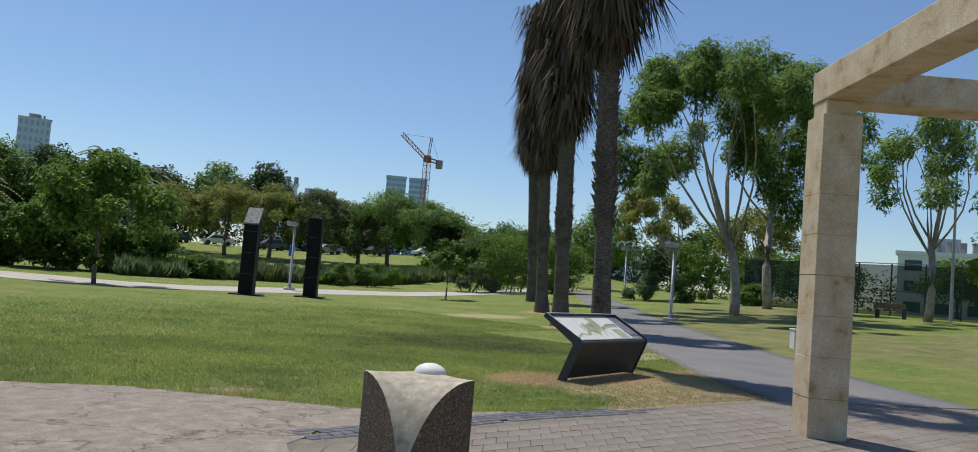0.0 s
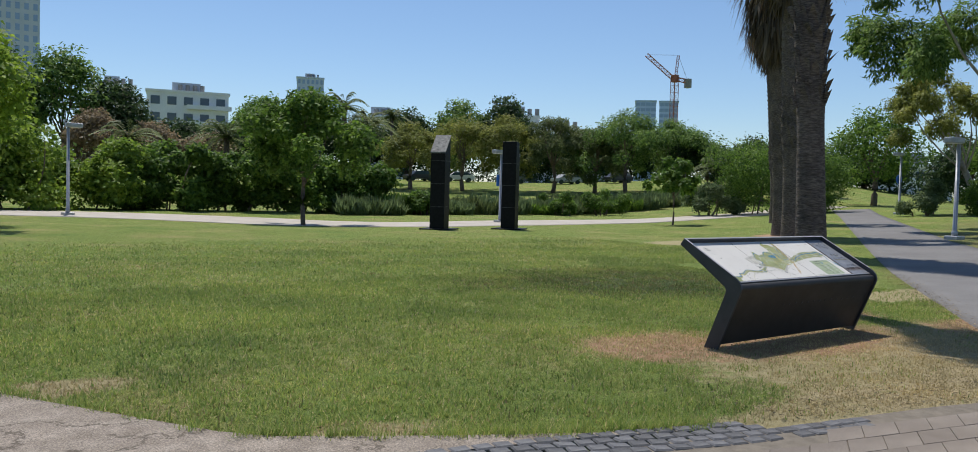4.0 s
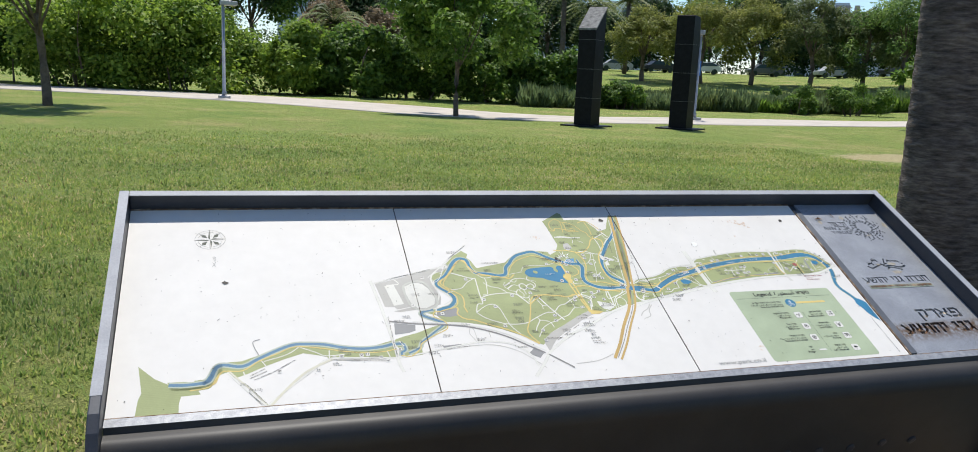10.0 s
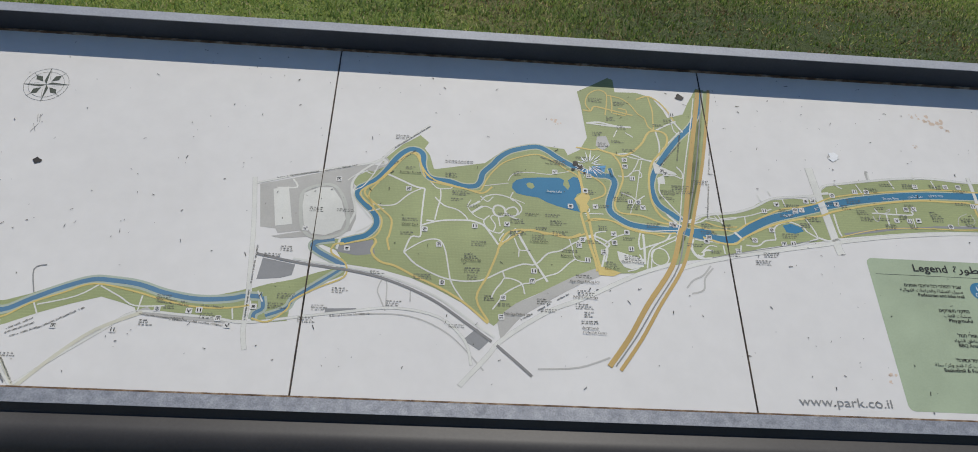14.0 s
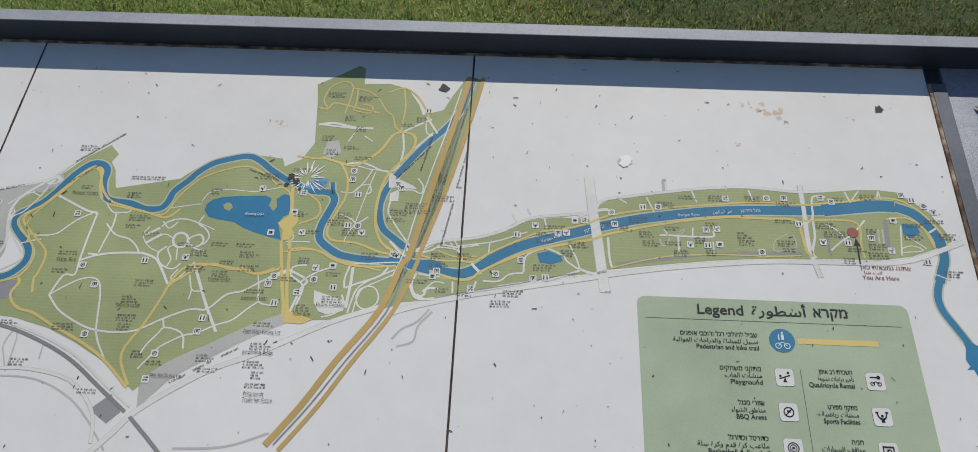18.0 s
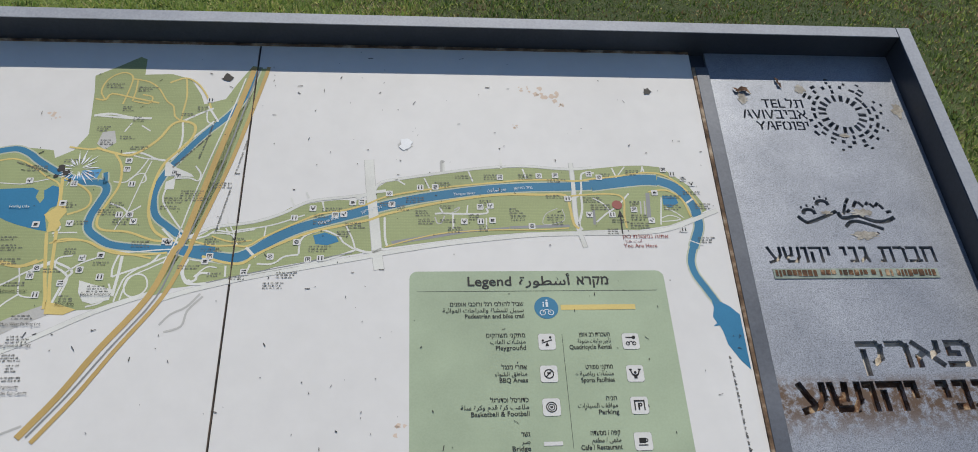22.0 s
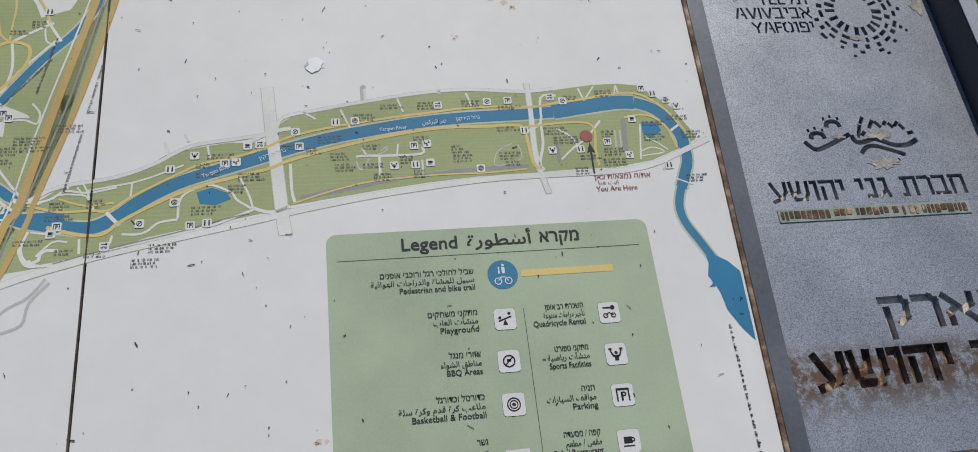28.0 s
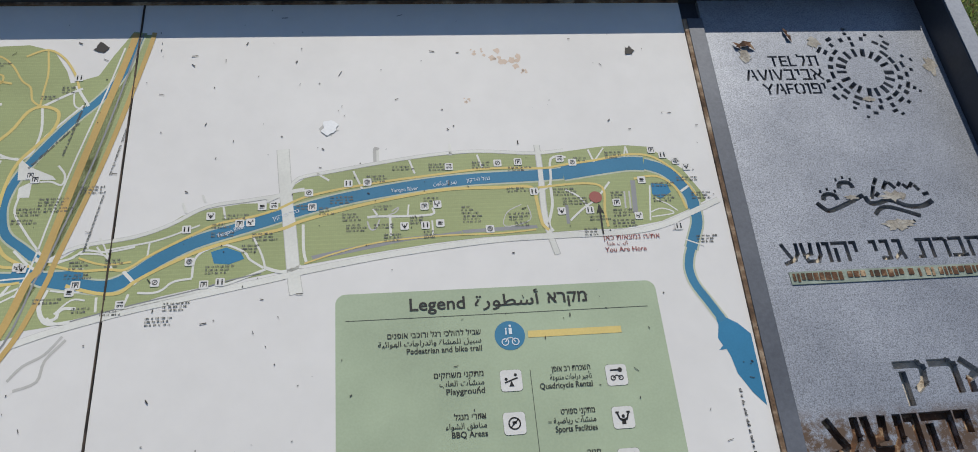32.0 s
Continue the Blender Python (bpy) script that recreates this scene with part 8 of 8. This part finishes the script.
def blades(name, n, box_xy, height, dry, seed, label):
    r = np.random.default_rng(seed)
    x0, x1, y0, y1 = box_xy
    x, y = r.uniform(x0, x1, n), r.uniform(y0, y1, n)
    keep = y > lawn_edge(x) + 0.04 * r.normal(size=n)
    bare = np.ones(n)
    for what, cx, cy, rx, ry in PATCHES:
        if what in ("thatch", "lush", "dry"):
            continue
        q = np.hypot((x - cx) / rx, (y - cy) / ry) + 0.25 * np.sin(x * 5 + cy) * np.cos(y * 6 + cx)
        bare *= np.clip((q - 0.75) / 0.5, 0.03 if what == "soil" else 0.10, 1)
    keep &= (r.random(n) < (1.08 - bare if dry else bare))
    tuft = 1.2 * tufts_at(x, y, 0.07) + 0.7 * tufts_at(x, y, 0.22) + 0.4 * tufts_at(x, y, 1.1) - 1.15
    keep &= r.random(n) < np.clip(0.58 + 0.75 * tuft, 0.04, 1) * np.clip((17.5 - y) / 9, 0, 1)
    deep = np.clip(1.2 * tufts_at(x, y, 0.16) - 0.62, 0, 0.22)
    for what, cx, cy, rx, ry in PATCHES:
        if what in ("thatch", "lush"):
            deep = np.maximum(deep, np.clip(1.35 - 1.15 * np.hypot((x - cx) / rx, (y - cy) / ry) + 0.5 * (tufts_at(x, y, 0.7) - 0.5), 0, 1))
    keep &= r.random(len(x)) > 0.40 * deep
    x, y = x[keep], y[keep]
    n = len(x)
    z = ground_z(x, y)
    a, t = r.uniform(0, 6.283, n), r.uniform(0.25, 1.0, n)
    h = height * r.uniform(0.35, 1.25, n) * (1 + 0.40 * tuft[keep]) * (1 - 0.25 * deep[keep])
    w = r.uniform(0.0026, 0.0060, n) * (1.0 + 0.10 * np.clip(y, 0, 12))
    v0 = np.stack([x - w * np.sin(a), y + w * np.cos(a), z], -1)
    v1 = np.stack([x + w * np.sin(a), y - w * np.cos(a), z], -1)
    v2 = np.stack([x + h * t * np.cos(a), y + h * t * np.sin(a), z + h * np.sqrt(1 - 0.75 * t * t)], -1)
    v = np.stack([v0, v1, v2], 1)
    if not dry:
        dark = r.random(n) < 0.80 * deep[keep]
        withered = dark & (r.random(n) < np.clip(0.58 - 0.9 * (tufts_at(x, y, 0.25) + 0.5 * tufts_at(x, y, 0.9) - 0.35), 0.06, 0.6))
        for chosen, m, text in ((dark & ~withered, L_deep, "low dark green grass over brown thatch"), (withered, L_thatch, "withered brown grass thatch in the lawn")):
            if chosen.any():
                vd = v[chosen].reshape(-1, 3)
                tagged(link(name, mesh_np(name, vd, np.arange(len(vd)).reshape(-1, 3)), m), text, "grass", kind="stuff")
        v = v[~dark]
        n = len(v)
    v = v.reshape(-1, 3)
    ob = link(name, mesh_np(name, v, np.arange(3 * n).reshape(n, 3)), L_straw if dry else L_grass)
    return tagged(ob, label, "grass", kind="stuff")


blades("grass", 760000, (-9.0, 6.0, -3.0, 7.0), 0.042, False, 5, "short mown green grass blades")
blades("grass", 380000, (-12.0, 12.0, 7.0, 18.0), 0.045, False, 6, "short mown green grass blades")
blades("dry_grass", 240000, (-8.5, 3.0, -3.0, 1.6), 0.024, True, 7, "dry straw-coloured grass on bare earth")
# longer tufts along the border with the concrete
r = np.random.default_rng(9)
tv = []
for k in range(150):
    x = r.uniform(-8.8, -3.6)
    y = float(lawn_edge(x)) + r.normal(0.02, 0.05)
    if r.random() < 0.45 and not -6.0 < x < -4.0:
        continue
    m = 36
    a, t, h, w = r.uniform(0, 6.283, m), r.uniform(0.3, 1.0, m), r.uniform(0.04, 0.13, m), r.uniform(0.002, 0.004, m)
    px, py = x + r.normal(0, 0.05, m), y + r.normal(0, 0.03, m)
    tv.append(np.stack([np.stack([px - w * np.sin(a), py + w * np.cos(a), 0 * a], -1), np.stack([px + w * np.sin(a), py - w * np.cos(a), 0 * a], -1),
                        np.stack([px + h * t * np.cos(a), py + h * t * np.sin(a), 0.015 + h * 0.7], -1)], 1).reshape(-1, 3))
tv = np.concatenate(tv)
tagged(link("grass_tufts", mesh_np("grass_tufts", tv, np.arange(len(tv)).reshape(-1, 3)), L_grass), "ragged longer grass along the concrete edge", "grass", kind="stuff")

# dry leaves, twigs and grit along the edge of the asphalt and on the bare earth
r = np.random.default_rng(17)
m = 2600
k = r.uniform(0, 1, m)
lx = np.where(k < 0.6, 0.1 + 9.0 * r.random(m) ** 1.4, r.uniform(-3.2, 1.6, m))
ly = np.where(k < 0.6, np.interp(lx, [0.1, 2.4, 8.9, 19.3], [-3.0, -1.0, 3.3, 9.7]) + r.normal(0.06, 0.16, m), np.interp(lx, [-3.6, -1.9, 0.1, 2.4], [-1.95, -2.4, -2.95, -0.95]) + np.abs(r.normal(0.0, 0.35, m)))
la, ll, lw = r.uniform(0, 6.283, m), r.uniform(0.008, 0.030, m), r.uniform(0.003, 0.010, m)
lz = np.maximum(ground_z(lx, ly), 0) + 0.030
c, d = np.cos(la), np.sin(la)
lv = np.stack([np.stack([lx - c * ll, ly - d * ll, lz], -1), np.stack([lx + d * lw, ly - c * lw, lz + 0.006], -1), np.stack([lx + c * ll, ly + d * ll, lz + 0.003], -1), np.stack([lx - d * lw, ly + c * lw, lz + 0.004], -1)], 1).reshape(-1, 3)
L_litter = leafy("dry_litter", (0.070, 0.048, 0.030), (0.400, 0.320, 0.200), 0.9, 0.1)
tagged(link("leaf_litter", mesh_np("leaf_litter", lv, np.arange(4 * m).reshape(m, 4)), L_litter), "dry leaves and twigs along the path edge", "litter", kind="stuff")

# ---- buildings across the river ----
M_wall = grainy("white_render", [(0.3, (0.72, 0.735, 0.76)), (0.7, (0.80, 0.815, 0.84))], 0.3, 4, 0.15, 0.8, 0.05, 0.01)
# grey walls tinted paler and bluer: distance haze mixed into the base colour
M_wall2 = grainy("hazy_grey_render", [(0.3, (0.44, 0.49, 0.57)), (0.7, (0.53, 0.58, 0.66))], 0.3, 4, 0.15, 0.8, 0.05, 0.01)
M_glassy = mat("window_glass", (0.05, 0.08, 0.11), 0.15, 0, 0.6)
M_paleblue = grainy("pale_blue_cladding", [(0.3, (0.42, 0.50, 0.62)), (0.7, (0.50, 0.58, 0.70))], 0.1, 2, 0.2, 0.4, 0.0, 0.01)
M_tower = grainy("blue_glass", [(0.3, (0.33, 0.45, 0.66)), (0.7, (0.40, 0.53, 0.74))], 0.1, 2, 0.2, 0.2, 0.0, 0.01)
M_blueglass = mat("pale_blue_glass", (0.22, 0.32, 0.50), 0.15, 0, 0.8)
M_roofgrey = grainy("roof_grey", [(0.3, (0.20, 0.20, 0.20)), (0.7, (0.30, 0.30, 0.30))], 1, 6, 0.2, 0.8)
M_crane = grainy("crane_paint", [(0.3, (0.26, 0.090, 0.055)), (0.7, (0.34, 0.130, 0.085))], 1, 6, 0.2, 0.6)


def window_mesh(w, h):
    bm = box(bmesh.new(), -w / 2, w / 2, -0.08, 0.04, -h / 2, h / 2)
    me = bpy.data.meshes.new("window")
    bm.to_mesh(me)
    bm.free()
    me.materials.append(M_glassy)
    return me


def building(x, y, w, d, z0, top, rz, label, cols, rows, wall=None, glass=None, balconies=False, roof_box=True, win=(0.55, 0.5)):
    """A block with window openings set into its front, a parapet and roof boxes."""
    p = thing("building", (x, y, z0), label, "building", rz=rz)
    h = top - z0
    part("wall", box(bmesh.new(), -w / 2, w / 2, 0, d, -2, h), wall or M_wall, p)
    part("roof", box(bmesh.new(), -w / 2 - 0.3, w / 2 + 0.3, -0.3, d + 0.3, h, h + 0.5), wall or M_wall, p)
    cw, rh = w / cols, h / rows
    me = window_mesh(cw * win[0], rh * win[1])
    if glass:
        me.materials[0] = glass
    for i in range(cols):
        for j in range(rows):
            o = new("window", me)
            o.parent = p
            o.location = (-w / 2 + cw * (i + 0.5), 0, rh * (j + 0.5))
    side = window_mesh(d / 3 * win[0], rh * win[1])
    for j in range(rows):
        for i in range(2):
            for s in (-1, 1):
                o = new("window", side)
                o.parent = p
                o.matrix_basis = Matrix.Translation((s * w / 2, d / 3 * (i + 0.75), rh * (j + 0.5))) @ Matrix.Rotation(math.pi / 2 * s, 4, "Z")
    if balconies:
        for j in range(rows):
            part("balcony", box(bmesh.new(), -w * 0.02, w / 2 + 0.6, -1.2, 0, rh * j + 0.1, rh * j + 1.0), wall or M_wall, p)
    if roof_box:
        part("roof_box", box(bmesh.new(), -w * 0.2, w * 0.15, d * 0.2, d * 0.7, h + 0.5, h + 2.4), M_wall2, p)
        for k in range(4):
            part("water_heater", tube(bmesh.new(), [(-w * 0.1 + 1.5 * k, d * 0.15, h + 0.5), (-w * 0.1 + 1.5 * k, d * 0.15, h + 1.9)], [0.45, 0.45], 8), M_roofgrey, p)
    return p


def face_rz(x, y):
    """Turns a front (local -y) towards the lawn."""
    return math.atan2(y + 4, x + 5) - math.pi / 2


for x, y, w, d, z0, top, label, c, rws, kw in [
    (44.0, 174, 16.5, 10, 4, 21.5, "white apartment house with stepped roof terrace", 5, 5, dict(balconies=True)),
    (32.5, 191, 9, 9, 4, 23.5, "white apartment house with a flat roof", 3, 5, {}),
    (62.0, 165, 12, 9, 4, 16.5, "low white house with water heaters on its roof", 4, 4, {}),
    (99.0, 116, 13, 9, 3, 14.5, "white house half hidden by trees", 4, 4, {}),
    (93.5, 122, 8, 8, 3, 17.0, "white house with a roof room", 3, 4, {}),
    (107.0, 112, 8, 8, 3, 10.5, "white house behind trees", 3, 3, {}),
    (78.0, 150, 12, 8, 4, 17.5, "pale house behind the wood", 4, 4, {}),
    (-26.0, 150, 14, 9, 4, 24.0, "grey apartment block above the trees", 5, 7, dict(wall=M_wall2)),
    (-11.0, 165, 10, 9, 4, 24.5, "white apartment block above the trees", 4, 6, {}),
    (131.0, 62, 12, 9, 2, 8.0, "low white building behind the trees", 4, 2, {}),
    (106.0, 5.5, 11, 8, 1, 9.2, "white building beyond the sports court", 3, 3, {}),
]:
    building(x, y, w, d, z0, top, face_rz(x, y), label, c, rws, **kw)
building(147.5, 343, 12.0, 12, 5, 52.5, face_rz(147.5, 343), "tall pale blue and white residential tower", 6, 14, wall=M_paleblue, glass=M_blueglass, win=(0.55, 0.55))
building(24.0, 293, 15.0, 14, 5, 66.0, face_rz(24, 293), "tall grey tower under construction", 6, 18, wall=M_wall2, glass=M_blueglass, win=(0.5, 0.6))
building(279.5, 259, 9.5, 14, 5, 47.4, face_rz(279.5, 259), "blue glass office tower", 4, 16, wall=M_tower, glass=M_blueglass, win=(0.9, 0.55), roof_box=False)
building(286.5, 251, 8.5, 12, 5, 47.2, face_rz(286.5, 251), "blue glass office tower beside its twin", 4, 16, wall=M_tower, glass=M_blueglass, win=(0.9, 0.55), roof_box=False)


# ---- tower crane ----
def lattice(bm, a, b, w, n, r=0.09):
    a, b = Vector(a), Vector(b)
    q = (b - a).to_track_quat("Z", "Y")
    corner = [q @ Vector((sx * w / 2, sy * w / 2, 0)) for sx, sy in ((-1, -1), (1, -1), (1, 1), (-1, 1))]
    for c in corner:
        tube(bm, [a + c, b + c], [r, r], 5)
    for k in range(n):
        p0, p1 = a.lerp(b, k / n), a.lerp(b, (k + 1) / n)
        for i in range(4):
            tube(bm, [p0 + corner[i], p1 + corner[(i + 1) % 4]], [r * 0.6, r * 0.6], 4)
            tube(bm, [p0 + corner[i], p0 + corner[(i + 1) % 4]], [r * 0.6, r * 0.6], 4)
    return bm


crane = thing("tower_crane", (185.9, 161.5, 4), "red-orange tower crane with a raised jib", "crane")
part("mast", lattice(bmesh.new(), (0, 0, 0), (0, 0, 34.5), 1.7, 16), M_crane, crane)
part("jib", lattice(bmesh.new(), (-0.3, 0.4, 34.5), (-5.9, 6.6, 41.9), 1.1, 8, 0.08), M_crane, crane, "pale jib")
part("counter_jib", lattice(bmesh.new(), (0.2, -0.2, 34.4), (2.6, -3.0, 33.6), 1.1, 3, 0.1), M_crane, crane)
part("counterweight", box(bmesh.new(), 1.7, 3.3, -3.9, -2.2, 31.6, 34.4, 0.1), M_roofgrey, crane)
part("cab", box(bmesh.new(), -0.9, 0.9, -0.9, 0.9, 33.4, 35.6, 0.1), M_crane, crane)
part("apex", lattice(bmesh.new(), (0.2, -0.2, 35.4), (0.6, -0.6, 41.6), 0.7, 5, 0.07), M_crane, crane)
for e in ((-5.7, 6.4, 41.9), (2.4, -2.8, 34.2)):
    part("cable", tube(bmesh.new(), [(0.6, -0.6, 41.6), e], [0.05, 0.05], 5), M_roofgrey, crane)


# ---- sports court fence ----
M_net = mat("green_net", (0.012, 0.035, 0.026), 0.9)
M_net.node_tree.nodes["Principled BSDF"].inputs["Alpha"].default_value = 0.78
M_post = grainy("dark_green_post", [(0.3, (0.015, 0.03, 0.025)), (0.7, (0.03, 0.05, 0.04))], 3, 40, 0.2, 0.5)
fence = thing("court_fence", (0, 0, 0), "tall dark green mesh fence round a sports court", "fence")
F0, F1, FH = Vector((47.5, 12.6, 1.18)), Vector((42.0, -14.0, 1.2)), 3.5
NF = 13
for k in range(NF + 1):
    q = F0.lerp(F1, k / NF)
    part("post", tube(bmesh.new(), [q, q + Vector((0, 0, FH))], [0.05, 0.05], 8), M_post, fence)
for k in range(NF):
    a, b = F0.lerp(F1, k / NF), F0.lerp(F1, (k + 1) / NF)
    bm = bmesh.new()
    bm.faces.new([bm.verts.new(q) for q in (a, b, b + Vector((0, 0, FH - 0.1)), a + Vector((0, 0, FH - 0.1)))])
    part("net", bm, M_net, fence)
for z in (0.05, 1.7, FH):
    part("rail", tube(bmesh.new(), [F0 + Vector((0, 0, z)), F1 + Vector((0, 0, z))], [0.03, 0.03], 6), M_post, fence)
court = flat("ground_court", [(48.5, 12.6), (43.2, -14.5), (90, -22), (95, 10)], 1.26, grainy("blue_court", [(0.3, (0.10, 0.19, 0.24)), (0.7, (0.14, 0.24, 0.29))], 1, 20, 0.2, 0.8), "blue-grey sports court surface behind the fence", "court", 0.2)
for x, y, h in ((52.0, 9.0, 9.5), (41.3, -1.5, 9.0), (48.0, -9.0, 11.0)):
    p = thing("floodlight_pole", (x, y, gz(x, y)), "tall grey floodlight pole at the sports court", "light pole", "floodlight poles")
    part("pole", tube(bmesh.new(), [(0, 0, 0), (0, 0, h)], [0.10, 0.06], 8), M_galv, p)
    part("lamp", box(bmesh.new(), -0.5, 0.5, -0.15, 0.15, h, h + 0.25, 0.03), M_galv, p)
bench = thing("bench", (38.2, 1.2, gz(38.2, 1.2)), "dark bench on the grass in front of the fence", "bench", rz=radians(75))
part("seat", box(bmesh.new(), -0.9, 0.9, -0.22, 0.22, 0.42, 0.47, 0.01), M_bark, bench)
part("backrest", box(bmesh.new(), -0.9, 0.9, 0.2, 0.25, 0.55, 0.85, 0.01), M_bark, bench)
for s in (-0.75, 0.75):
    part("leg", box(bmesh.new(), s - 0.03, s + 0.03, -0.2, 0.25, -0.05, 0.42), M_post, bench)


# ---- parked cars on the far bank ----
def car(x, y, rz, paint, label):
    p = thing("car", (x, y, gz(x, y)), label, "car", "parked cars across the river", rz=rz)
    prof = [(-2.1, 0.35), (2.1, 0.35), (2.15, 0.75), (1.3, 0.92), (0.7, 1.42), (-1.1, 1.45), (-1.9, 0.98), (-2.15, 0.85)]
    bm = prism(bmesh.new(), prof, -0.85, 0.85)
    bmesh.ops.bevel(bm, geom=list(bm.edges), offset=0.06, segments=2, affect="EDGES")
    part("body", bm, paint, p)
    bm = prism(bmesh.new(), [(1.2, 0.95), (0.68, 1.36), (-1.05, 1.39), (-1.75, 1.0)], -0.87, 0.87)
    part("glazing", bm, M_glassy, p)
    for a in (-1.3, 1.3):
        for s in (-0.82, 0.82):
            part("wheel", tube(bmesh.new(), [(s - 0.1, a, 0.32), (s + 0.1, a, 0.32)], [0.32, 0.32], 12), M_post, p)
    return p


PAINT = [mat("car_white", (0.7, 0.7, 0.7), 0.3), mat("car_grey", (0.12, 0.13, 0.14), 0.3), mat("car_silver", (0.4, 0.41, 0.43), 0.3), mat("car_dark", (0.03, 0.035, 0.05), 0.3)]
for k, (x, y) in enumerate([(36, 95), (41, 94), (46, 92.5), (51, 90.5), (56, 88), (62, 84), (68, 79), (73, 74), (78, 69), (82, 64)]):
    car(x, y, radians(60 + 8 * k % 30), PAINT[(0, 1, 2, 3)[k % 4]], ("white", "dark grey", "silver", "black")[k % 4] + " car parked under trees across the river")
